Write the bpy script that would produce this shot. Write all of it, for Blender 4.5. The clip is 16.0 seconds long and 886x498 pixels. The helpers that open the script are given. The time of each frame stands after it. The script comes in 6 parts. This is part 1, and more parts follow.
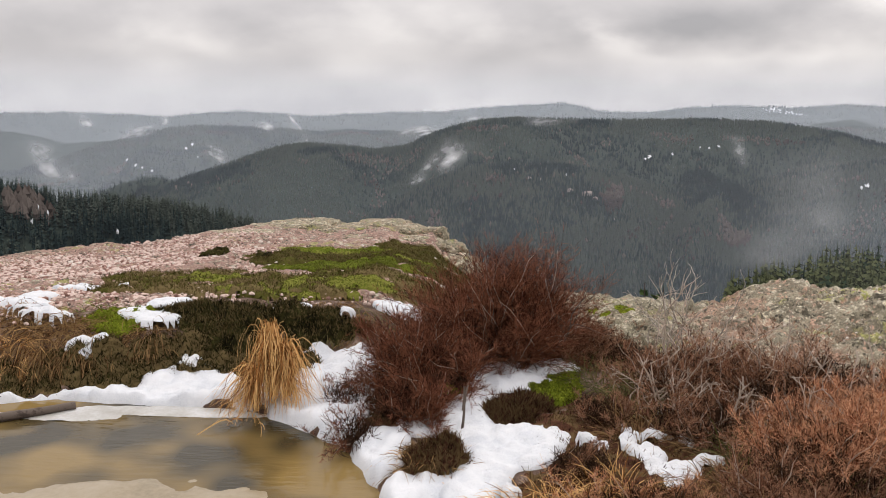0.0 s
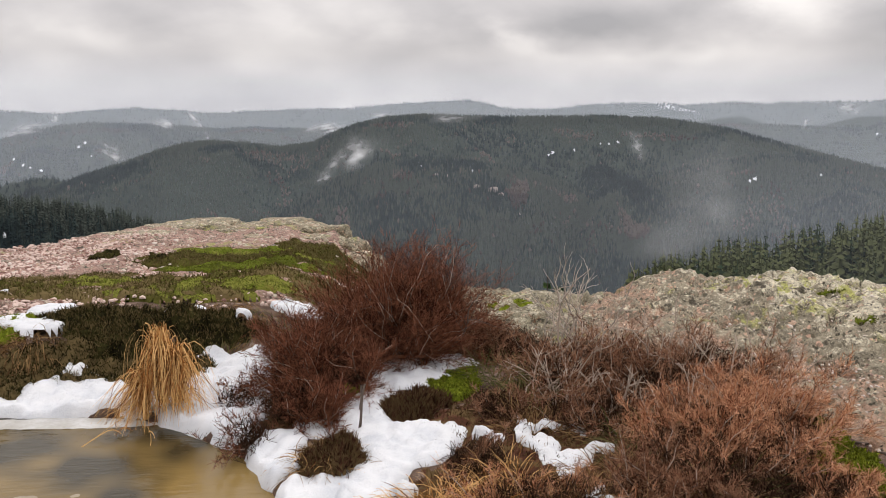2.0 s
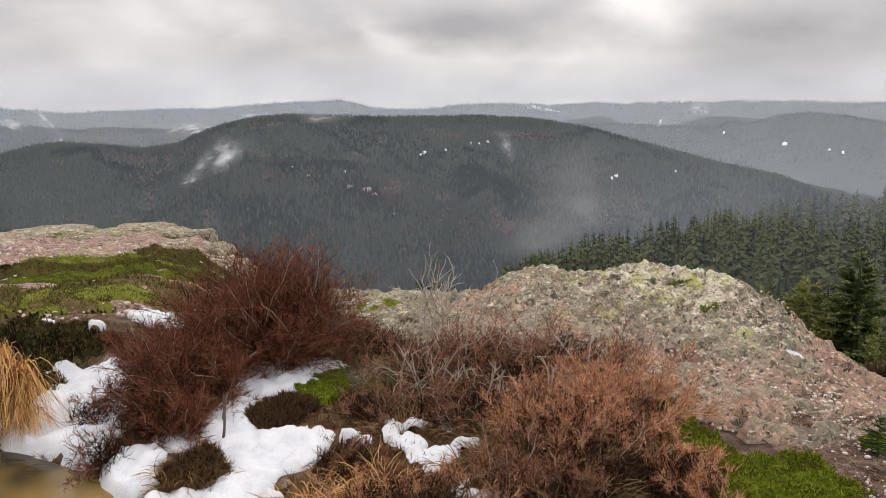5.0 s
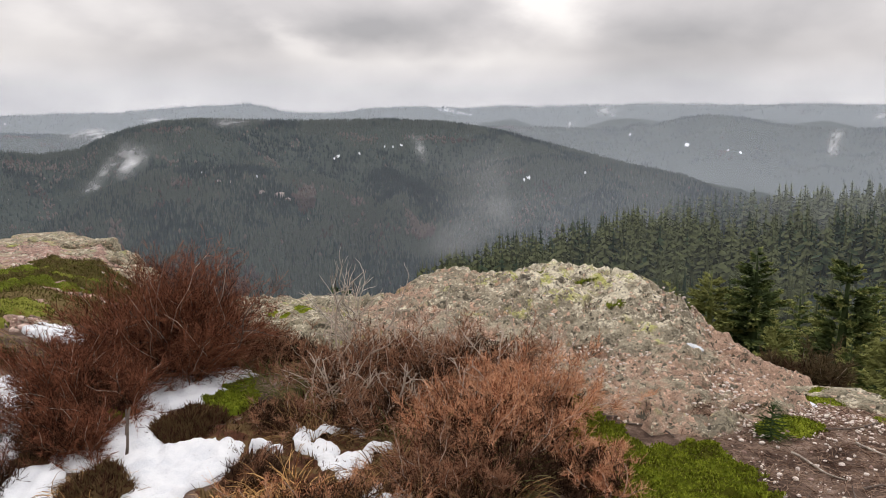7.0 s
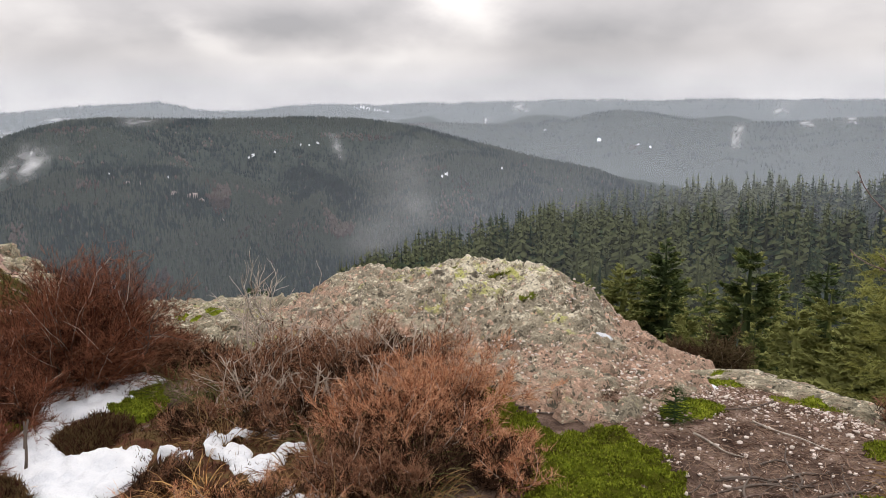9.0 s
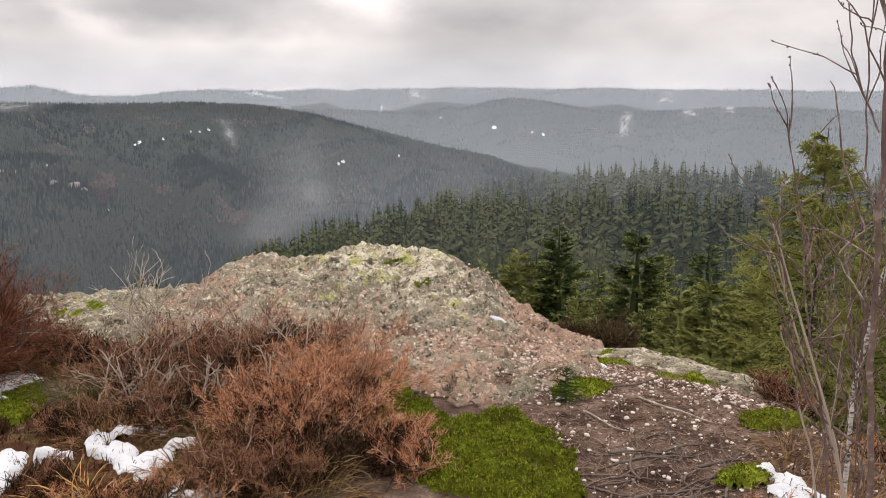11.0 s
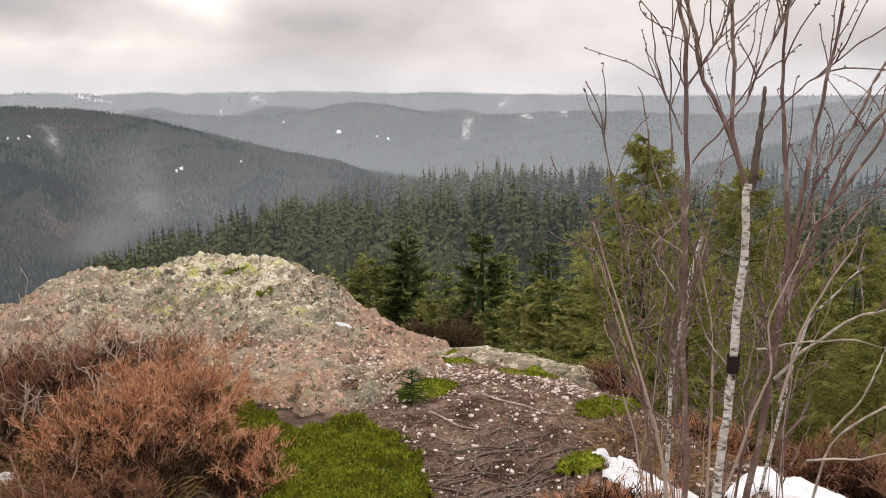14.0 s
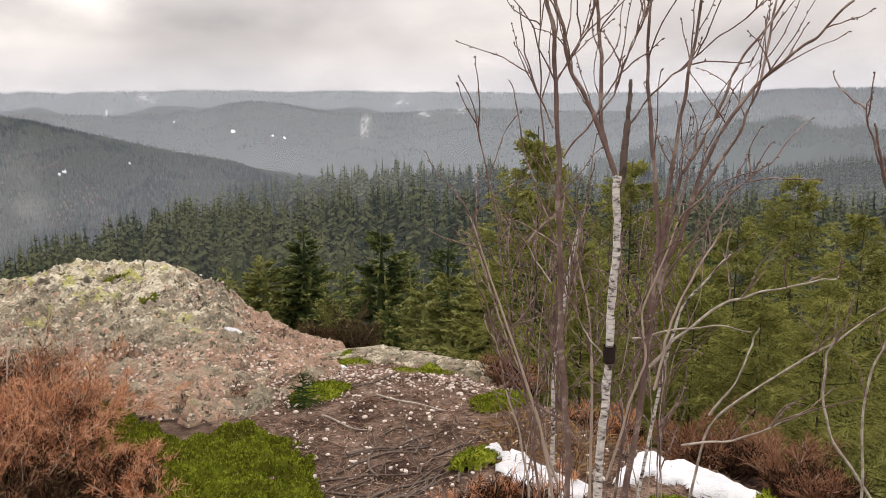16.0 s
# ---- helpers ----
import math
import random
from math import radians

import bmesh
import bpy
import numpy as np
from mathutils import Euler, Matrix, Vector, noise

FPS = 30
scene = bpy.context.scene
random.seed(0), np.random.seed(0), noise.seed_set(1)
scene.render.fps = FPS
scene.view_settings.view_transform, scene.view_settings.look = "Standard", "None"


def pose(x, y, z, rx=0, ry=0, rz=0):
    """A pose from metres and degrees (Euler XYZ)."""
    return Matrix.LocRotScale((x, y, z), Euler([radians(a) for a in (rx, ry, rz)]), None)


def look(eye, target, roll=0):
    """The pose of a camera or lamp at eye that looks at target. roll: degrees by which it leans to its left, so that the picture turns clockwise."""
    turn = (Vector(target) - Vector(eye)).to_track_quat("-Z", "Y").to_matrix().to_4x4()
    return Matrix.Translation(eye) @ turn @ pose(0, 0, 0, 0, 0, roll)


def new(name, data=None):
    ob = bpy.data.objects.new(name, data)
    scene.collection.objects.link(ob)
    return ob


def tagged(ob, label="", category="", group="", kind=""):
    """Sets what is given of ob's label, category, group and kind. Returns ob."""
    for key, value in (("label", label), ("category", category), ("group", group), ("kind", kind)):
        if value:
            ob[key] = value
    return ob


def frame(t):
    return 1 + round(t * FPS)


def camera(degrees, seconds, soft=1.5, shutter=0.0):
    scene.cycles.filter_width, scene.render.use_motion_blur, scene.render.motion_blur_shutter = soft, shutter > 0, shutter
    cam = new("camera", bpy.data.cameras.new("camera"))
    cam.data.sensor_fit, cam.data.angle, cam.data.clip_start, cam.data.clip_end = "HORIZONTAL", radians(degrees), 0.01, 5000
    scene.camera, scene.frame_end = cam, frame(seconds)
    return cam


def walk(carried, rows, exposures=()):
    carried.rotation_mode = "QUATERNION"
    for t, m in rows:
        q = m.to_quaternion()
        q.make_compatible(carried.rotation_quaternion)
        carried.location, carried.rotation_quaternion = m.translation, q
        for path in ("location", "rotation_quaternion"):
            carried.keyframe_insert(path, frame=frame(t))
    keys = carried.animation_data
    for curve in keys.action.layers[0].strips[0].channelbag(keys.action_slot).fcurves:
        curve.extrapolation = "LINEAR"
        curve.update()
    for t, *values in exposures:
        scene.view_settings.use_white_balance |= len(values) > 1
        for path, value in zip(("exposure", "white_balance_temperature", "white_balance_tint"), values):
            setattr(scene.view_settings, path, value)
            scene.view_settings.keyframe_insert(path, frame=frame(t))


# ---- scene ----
cam = camera(58.3, 16.0, 0.8)
PATH = [
    (0, (0.0, 0.0, 1.39), (-0.124, 1.968, 1.053), 0.1),
    (0.5, (0.019, -0.001, 1.392), (-0.046, 1.969, 1.053), 0.1),
    (1, (0.042, 0.001, 1.391), (0.035, 1.972, 1.051), 0.2),
    (1.5, (0.054, 0.012, 1.391), (0.104, 1.982, 1.049), 0.1),
    (2, (0.068, 0.014, 1.389), (0.174, 1.982, 1.045), 0.1),
    (2.5, (0.078, 0.008, 1.394), (0.238, 1.971, 1.05), -0.1),
    (3, (0.091, 0.001, 1.392), (0.302, 1.959, 1.047), -0.1),
    (3.5, (0.098, 0.0, 1.392), (0.361, 1.952, 1.046), -0.1),
    (4, (0.106, 0.001, 1.393), (0.42, 1.946, 1.048), -0.0),
    (6.5, (0.149, -0.001, 1.396), (0.72, 1.886, 1.058), 0.0),
    (7, (0.156, -0.009, 1.396), (0.777, 1.863, 1.061), -0.1),
    (7.5, (0.164, -0.017, 1.398), (0.833, 1.837, 1.063), -0.3),
    (8, (0.178, -0.025, 1.394), (0.893, 1.813, 1.06), -0.5),
    (8.5, (0.19, -0.028, 1.395), (0.947, 1.792, 1.058), -0.6),
    (9, (0.194, -0.032, 1.393), (1.002, 1.765, 1.05), -0.5),
    (11.5, (0.237, -0.025, 1.38), (1.322, 1.612, 1.001), 0.1),
    (12, (0.251, -0.022, 1.383), (1.388, 1.579, 1.004), 0.2),
    (12.5, (0.254, -0.023, 1.384), (1.442, 1.541, 1.009), 0.2),
    (13, (0.26, -0.026, 1.382), (1.499, 1.5, 1.011), 0.2),
    (13.5, (0.26, -0.035, 1.38), (1.55, 1.449, 1.014), 0.1),
    (14, (0.261, -0.037, 1.381), (1.595, 1.408, 1.016), -0.0),
    (14.5, (0.286, -0.036, 1.378), (1.664, 1.367, 1.011), -0.3),
    (15, (0.299, -0.039, 1.378), (1.72, 1.32, 1.01), -0.3),
    (15.5, (0.315, -0.044, 1.375), (1.778, 1.269, 1.005), -0.3),
    (16, (0.327, -0.049, 1.373), (1.831, 1.216, 1.003), -0.3),
]
walk(cam, [(t, look(eye, target, roll)) for t, eye, target, roll in PATH], [(0, -0.14, 6700, 10), (9, -0.04, 6680, 10), (12, 0.08, 6900, 12), (16, 0.09, 7000, 12)])

# ---- light: an overcast winter sky, with a very soft sun behind the clouds ----
world = bpy.data.worlds.new("overcast_sky")
scene.world = world
world.use_nodes = True
wt = world.node_tree
wt.nodes.clear()


def wn(kind, **props):
    n = wt.nodes.new(kind)
    for key, value in props.items():
        if key in n.inputs:
            n.inputs[key].default_value = value
    return n


def wmath(op, a, b=0.0, c=0.0):
    n = wt.nodes.new("ShaderNodeMath")
    n.operation = op
    for slot, value in enumerate((a, b, c)):
        if isinstance(value, (int, float)):
            n.inputs[slot].default_value = value
        else:
            wt.links.new(value, n.inputs[slot])
    return n.outputs[0]


SUN_AZ, SUN_EL = 25.0, 42.0
way = wn("ShaderNodeTexCoord").outputs["Generated"]
split = wn("ShaderNodeSeparateXYZ")
wt.links.new(way, split.inputs[0])
lift = wmath("ADD", wmath("MAXIMUM", split.outputs[2], 0.0), 0.44)
flat = wn("ShaderNodeCombineXYZ")
wt.links.new(wmath("DIVIDE", split.outputs[0], lift), flat.inputs[0])
wt.links.new(wmath("DIVIDE", split.outputs[1], lift), flat.inputs[1])
big = wn("ShaderNodeTexNoise", Scale=2.1, Detail=9.0, Roughness=0.5, Distortion=0.15)
wt.links.new(flat.outputs[0], big.inputs["Vector"])
# the larger cloud masses over the valley: bearing, elevation, half widths, slant, weight (light above nought, dark below)
CLOUDS = [(13.9, 5.7, 4.6, 1.3, 0.0, -0.10), (20.0, 6.9, 3.4, 1.4, 0.1, -0.10), (8.0, 4.9, 2.4, 1.1, -0.35, 0.10), (26.0, 7.2, 2.8, 1.8, -0.3, 0.12), (3.4, 6.0, 3.0, 1.3, -0.35, -0.07), (33.5, 5.4, 4.5, 1.5, 0.0, -0.05), (17.0, 3.6, 12.0, 0.7, 0.0, 0.06), (20.0, 1.4, 18.0, 0.9, 0.0, -0.05),
          (-28.0, 5.6, 6.0, 2.2, 0.0, -0.09), (-20.0, 4.3, 3.4, 0.9, -0.2, 0.06), (-16.5, 5.9, 3.6, 1.2, -0.2, -0.06), (-9.0, 6.2, 2.6, 1.2, -0.3, 0.05), (-12.0, 2.4, 8.0, 0.8, 0.0, 0.03), (52.0, 4.6, 8.0, 2.4, 0.0, 0.02), (42.0, 2.5, 9.0, 1.5, 0.0, 0.02), (66.0, 3.5, 12.0, 3.0, 0.0, -0.05), (40.0, 6.5, 9.0, 2.5, 0.0, -0.04)]
fray = wn("ShaderNodeTexNoise", Scale=5.0, Detail=6.0, Roughness=0.55)
wt.links.new(flat.outputs[0], fray.inputs["Vector"])
frays = wn("ShaderNodeSeparateColor")
wt.links.new(fray.outputs["Color"], frays.inputs[0])
sky_az = wmath("MULTIPLY_ADD", frays.outputs[0], 7.0, wmath("MULTIPLY_ADD", wmath("ARCTAN2", split.outputs[0], split.outputs[1]), 57.2958, -3.5))
sky_el = wmath("MULTIPLY_ADD", frays.outputs[1], 2.6, wmath("MULTIPLY_ADD", wmath("ARCSINE", split.outputs[2]), 57.2958, -1.3))
cover_level = wmath("MULTIPLY_ADD", big.outputs[0], 0.45, 0.285)
for az0, el0, half_w, half_h, slant, weight in CLOUDS:
    across = wmath("MULTIPLY_ADD", sky_az, 1 / half_w, -az0 / half_w)
    upward = wmath("MULTIPLY_ADD", wmath("MULTIPLY_ADD", sky_az, -slant, sky_el), 1 / half_h, (slant * az0 - el0) / half_h)
    apart = wmath("MULTIPLY_ADD", across, across, wmath("MULTIPLY", upward, upward))
    cover_level = wmath("MULTIPLY_ADD", wmath("POWER", 2.71828, wmath("MULTIPLY", apart, -1.0)), weight, cover_level)
ramp = wn("ShaderNodeValToRGB")
wt.links.new(cover_level, ramp.inputs[0])
stops = ramp.color_ramp.elements
stops[0].position, stops[0].color = 0.37, (0.42, 0.415, 0.44, 1)
stops[1].position, stops[1].color = 0.64, (0.95, 0.92, 0.92, 1)
mid = stops.new(0.50)
mid.color = (0.64, 0.62, 0.64, 1)
# an overcast dome is brighter overhead than at the horizon
dome = wmath("MULTIPLY_ADD", wmath("MAXIMUM", split.outputs[2], 0.0), 1.75, 0.98)
bright = wn("ShaderNodeVectorMath")
bright.operation = "SCALE"
wt.links.new(ramp.outputs[0], bright.inputs[0])
wt.links.new(dome, bright.inputs["Scale"])
sky = wt.nodes.new("ShaderNodeTexSky")
sky.sky_type, sky.sun_disc = "NISHITA", False
sky.sun_elevation, sky.sun_rotation = radians(SUN_EL), radians(SUN_AZ)
back_sky, back_cloud = wn("ShaderNodeBackground", Strength=0.06), wn("ShaderNodeBackground", Strength=1.0)
wt.links.new(sky.outputs[0], back_sky.inputs[0])
wt.links.new(bright.outputs[0], back_cloud.inputs[0])
cover = wn("ShaderNodeMixShader", Fac=0.94)
wt.links.new(back_sky.outputs[0], cover.inputs[1])
wt.links.new(back_cloud.outputs[0], cover.inputs[2])
wt.links.new(cover.outputs[0], wn("ShaderNodeOutputWorld").inputs[0])

sun = new("sun", bpy.data.lights.new("sun", "SUN"))
sun.data.energy, sun.data.angle, sun.data.color = 0.8, radians(25), (1.0, 0.95, 0.9)
sun.matrix_world = look((0, 0, 60), (-60 * math.sin(radians(SUN_AZ)) / math.tan(radians(SUN_EL)), -60 * math.cos(radians(SUN_AZ)) / math.tan(radians(SUN_EL)), 0))


# ---- materials ----
def surface(name, colours, scale=6.0, rough=0.9, bump=0.3, fine=60.0, spread=0.25, spec=0.3, depth=0.01, two_sided=0.0, tone="", each=False, tips=0.0):
    """A rough natural surface: colours blended by coarse and fine noise, with a change of tone from piece to piece and fresher tips on shoots."""
    m = bpy.data.materials.new(name)
    m.use_nodes = True
    nt = m.node_tree
    shader = nt.nodes["Principled BSDF"]
    coord = nt.nodes.new("ShaderNodeTexCoord").outputs["Object"]
    coarse, grain = nt.nodes.new("ShaderNodeTexNoise"), nt.nodes.new("ShaderNodeTexNoise")
    for n, s, d in ((coarse, scale, 5.0), (grain, fine, 3.0)):
        n.inputs["Scale"].default_value, n.inputs["Detail"].default_value, n.inputs["Roughness"].default_value = s, d, 0.62
        nt.links.new(coord, n.inputs["Vector"])
    add = nt.nodes.new("ShaderNodeMath")
    add.operation = "MULTIPLY_ADD"
    nt.links.new(grain.outputs[0], add.inputs[0])
    add.inputs[1].default_value = 0.35
    nt.links.new(coarse.outputs[0], add.inputs[2])
    island = nt.nodes.new("ShaderNodeNewGeometry").outputs["Random Per Island"]
    if tone:
        named = nt.nodes.new("ShaderNodeAttribute")
        named.attribute_name = tone
        island = named.outputs["Fac"]
    if each:
        island = nt.nodes.new("ShaderNodeObjectInfo").outputs["Random"]
    shift = nt.nodes.new("ShaderNodeMath")
    shift.operation = "MULTIPLY_ADD"
    nt.links.new(island, shift.inputs[0])
    shift.inputs[1].default_value = spread * 2
    nt.links.new(add.outputs[0], shift.inputs[2])
    level = shift.outputs[0]
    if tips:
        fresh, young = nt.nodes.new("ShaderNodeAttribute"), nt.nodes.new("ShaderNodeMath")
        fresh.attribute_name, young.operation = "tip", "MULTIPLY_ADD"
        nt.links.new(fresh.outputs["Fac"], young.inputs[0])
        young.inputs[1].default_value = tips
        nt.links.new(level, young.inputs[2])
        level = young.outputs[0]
    cr = nt.nodes.new("ShaderNodeValToRGB")
    nt.links.new(level, cr.inputs[0])
    els = cr.color_ramp.elements
    lo, hi = 0.42, 0.92 + spread * 1.6 + tips * 0.8
    while len(els) < len(colours):
        els.new(0.5)
    for k, c in enumerate(colours):
        els[k].position = lo + (hi - lo) * k / max(1, len(colours) - 1)
        els[k].color = (*c, 1)
    nt.links.new(cr.outputs[0], shader.inputs["Base Color"])
    shader.inputs["Roughness"].default_value = rough
    shader.inputs["Specular IOR Level"].default_value = spec
    if bump:
        b = nt.nodes.new("ShaderNodeBump")
        b.inputs["Strength"].default_value, b.inputs["Distance"].default_value = bump, depth
        nt.links.new(add.outputs[0], b.inputs["Height"])
        nt.links.new(b.outputs[0], shader.inputs["Normal"])
    if two_sided:
        thin = nt.nodes.new("ShaderNodeBsdfTranslucent")
        nt.links.new(cr.outputs[0], thin.inputs[0])
        mix = nt.nodes.new("ShaderNodeMixShader")
        mix.inputs[0].default_value = two_sided
        nt.links.new(shader.outputs[0], mix.inputs[1])
        nt.links.new(thin.outputs[0], mix.inputs[2])
        nt.links.new(mix.outputs[0], nt.nodes["Material Output"].inputs[0])
    return m


def rock_material(name, bare, grey, lichen, pale, bare_level, lichen_level, by_height):
    """Weathered sandstone conglomerate: bare stone, grey crust, yellow-green and pale lichen, dark pits shaded by
    colour.
    """
    m = bpy.data.materials.new(name)
    m.use_nodes = True
    nt = m.node_tree
    shader = nt.nodes["Principled BSDF"]
    coord = nt.nodes.new("ShaderNodeTexCoord").outputs["Object"]

    def noise_at(scale, detail=6.0, rough=0.6, shift=0.0):
        n = nt.nodes.new("ShaderNodeTexNoise")
        n.inputs["Scale"].default_value, n.inputs["Detail"].default_value, n.inputs["Roughness"].default_value = scale, detail, rough
        move = nt.nodes.new("ShaderNodeVectorMath")
        move.inputs[1].default_value = (shift, shift * 0.7, 0)
        nt.links.new(coord, move.inputs[0])
        nt.links.new(move.outputs[0], n.inputs["Vector"])
        return n.outputs[0]

    def cut(value, low, high):
        n = nt.nodes.new("ShaderNodeMapRange")
        n.inputs[1].default_value, n.inputs[2].default_value = low, high
        nt.links.new(value, n.inputs[0])
        return n.outputs[0]

    def blend(fac, a, b):
        n = nt.nodes.new("ShaderNodeMix")
        n.data_type = "RGBA"
        nt.links.new(fac, n.inputs[0])
        for slot, c in ((6, a), (7, b)):
            if isinstance(c, tuple):
                n.inputs[slot].default_value = (*c, 1)
            else:
                nt.links.new(c, n.inputs[slot])
        return n.outputs[2]

    def higher(value, share=0.55):
        """More crust towards the top of the rock, where it stays dry and lit."""
        if not by_height:
            return value
        xyz = nt.nodes.new("ShaderNodeSeparateXYZ")
        nt.links.new(coord, xyz.inputs[0])
        n = nt.nodes.new("ShaderNodeMath")
        n.operation = "MULTIPLY_ADD"
        nt.links.new(xyz.outputs[2], n.inputs[0])
        n.inputs[1].default_value = share
        nt.links.new(value, n.inputs[2])
        return n.outputs[0]

    def product(p, q):
        n = nt.nodes.new("ShaderNodeMath")
        n.operation = "MULTIPLY"
        nt.links.new(p, n.inputs[0])
        nt.links.new(q, n.inputs[1])
        return n.outputs[0]

    grain = noise_at(85, 4)
    # pebbles and grit bound in the stone
    cells = nt.nodes.new("ShaderNodeTexVoronoi")
    cells.inputs["Scale"].default_value = 42
    warp = nt.nodes.new("ShaderNodeVectorMath")
    nt.links.new(coord, warp.inputs[0])
    wobble = nt.nodes.new("ShaderNodeTexNoise")
    wobble.inputs["Scale"].default_value = 20
    shrink = nt.nodes.new("ShaderNodeVectorMath")
    shrink.operation = "SCALE"
    shrink.inputs["Scale"].default_value = 0.05
    nt.links.new(coord, wobble.inputs["Vector"])
    nt.links.new(wobble.outputs["Color"], shrink.inputs[0])
    nt.links.new(shrink.outputs[0], warp.inputs[1])
    nt.links.new(warp.outputs[0], cells.inputs["Vector"])
    which = nt.nodes.new("ShaderNodeSeparateColor")
    nt.links.new(cells.outputs["Color"], which.inputs[0])
    base = blend(cut(noise_at(6.5, 9, 0.72, 2), 0.40, 0.60), tuple(0.60 * c for c in grey), tuple(1.10 * c for c in grey))
    stone = blend(cut(noise_at(9, 8, 0.7, 7), 0.36, 0.64), tuple(0.74 * c for c in bare), tuple(1.10 * c for c in bare))
    base = blend(cut(higher(noise_at(2.6, 12, 0.8, 3), 1.0), bare_level - 0.03, bare_level + 0.05), stone, base)
    base = blend(cut(which.outputs[0], 0.90, 0.93), base, tuple(1.35 * c for c in bare))
    base = blend(cut(which.outputs[1], 0.92, 0.95), base, tuple(0.42 * c for c in grey))
    base = blend(cut(higher(noise_at(9, 12, 0.8, 17)), lichen_level + 0.05, lichen_level + 0.09), base, pale)
    base = blend(product(cut(higher(noise_at(1.6, 6, 0.6, 57)), lichen_level + 0.04, lichen_level + 0.14), cut(noise_at(8, 10, 0.75, 23), 0.51, 0.55)), base, lichen)
    base = blend(cut(noise_at(7, 12, 0.8, 77), 0.565, 0.60), base, tuple(0.26 * c for c in grey))
    base = blend(cut(noise_at(26, 8, 0.7, 31), 0.60, 0.63), base, tuple(1.05 * c for c in pale))
    # small pits, drawn only as specks of painted shadow
    base = blend(cut(noise_at(30, 8, 0.65, 41), 0.60, 0.63), base, tuple(0.2 * c for c in grey))
    tone = nt.nodes.new("ShaderNodeMix")
    tone.data_type, tone.blend_type = "RGBA", "MULTIPLY"
    tone.inputs[0].default_value = 0.42
    nt.links.new(base, tone.inputs[6])
    gr = nt.nodes.new("ShaderNodeValToRGB")
    gr.color_ramp.elements[0].position, gr.color_ramp.elements[0].color = 0.36, (0.42, 0.40, 0.38, 1)
    gr.color_ramp.elements[1].position, gr.color_ramp.elements[1].color = 0.64, (1.4, 1.37, 1.33, 1)
    nt.links.new(grain, gr.inputs[0])
    nt.links.new(gr.outputs[0], tone.inputs[7])
    nt.links.new(tone.outputs[2], shader.inputs["Base Color"])
    shader.inputs["Roughness"].default_value = 0.92
    shader.inputs["Specular IOR Level"].default_value = 0.25
    vor = nt.nodes.new("ShaderNodeTexVoronoi")
    vor.inputs["Scale"].default_value = 34
    nt.links.new(coord, vor.inputs["Vector"])
    h1 = nt.nodes.new("ShaderNodeMath")
    h1.operation = "MULTIPLY_ADD"
    nt.links.new(vor.outputs["Distance"], h1.inputs[0])
    h1.inputs[1].default_value = -0.45
    nt.links.new(noise_at(24, 8, 0.7, 5), h1.inputs[2])
    b = nt.nodes.new("ShaderNodeBump")
    b.inputs["Strength"].default_value, b.inputs["Distance"].default_value = 1.0, 0.035
    nt.links.new(h1.outputs[0], b.inputs["Height"])
    nt.links.new(b.outputs[0], shader.inputs["Normal"])
    return m


def mist_material(name, density, scale, low, high, falloff, colour=(0.80, 0.83, 0.87)):
    """Drifting mist: thin white droplets that scatter light and let most of it through."""
    m = bpy.data.materials.new(name)
    m.use_nodes = True
    nt = m.node_tree
    nt.nodes.clear()
    out, mix = nt.nodes.new("ShaderNodeOutputMaterial"), nt.nodes.new("ShaderNodeMixShader")
    clear, white = nt.nodes.new("ShaderNodeBsdfTransparent"), nt.nodes.new("ShaderNodeBsdfDiffuse")
    white.inputs[0].default_value = (*colour, 1)
    coord = nt.nodes.new("ShaderNodeTexCoord")
    n = nt.nodes.new("ShaderNodeTexNoise")
    n.inputs["Scale"].default_value, n.inputs["Detail"].default_value, n.inputs["Roughness"].default_value = scale, 5, 0.55
    nt.links.new(coord.outputs["Object" if not falloff else "Generated"], n.inputs["Vector"])
    mr = nt.nodes.new("ShaderNodeMapRange")
    mr.inputs[1].default_value, mr.inputs[2].default_value = low, high
    mr.inputs[3].default_value, mr.inputs[4].default_value = 0.0 if falloff else 0.88, 1.0
    mr.interpolation_type = "SMOOTHSTEP"
    nt.links.new(n.outputs[0], mr.inputs[0])
    edge = nt.nodes.new("ShaderNodeAttribute")
    edge.attribute_name = "thickness"
    mul = nt.nodes.new("ShaderNodeMath")
    mul.operation = "MULTIPLY"
    nt.links.new(mr.outputs[0], mul.inputs[0])
    nt.links.new(edge.outputs["Fac"], mul.inputs[1])
    mul2 = nt.nodes.new("ShaderNodeMath")
    mul2.operation = "MULTIPLY"
    nt.links.new(mul.outputs[0], mul2.inputs[0])
    mul2.inputs[1].default_value = density
    nt.links.new(mul2.outputs[0], mix.inputs[0])
    nt.links.new(clear.outputs[0], mix.inputs[1])
    # droplets scatter the light of the whole sky, whichever way the curtain faces
    rear, both = nt.nodes.new("ShaderNodeBsdfTranslucent"), nt.nodes.new("ShaderNodeAddShader")
    rear.inputs[0].default_value = (*colour, 1)
    for node, up in ((white, 1.0), (rear, -1.0)):
        axis = nt.nodes.new("ShaderNodeCombineXYZ")
        axis.inputs[2].default_value = up
        nt.links.new(axis.outputs[0], node.inputs["Normal"])
    nt.links.new(white.outputs[0], both.inputs[0])
    nt.links.new(rear.outputs[0], both.inputs[1])
    nt.links.new(both.outputs[0], mix.inputs[2])
    nt.links.new(mix.outputs[0], out.inputs[0])
    return m


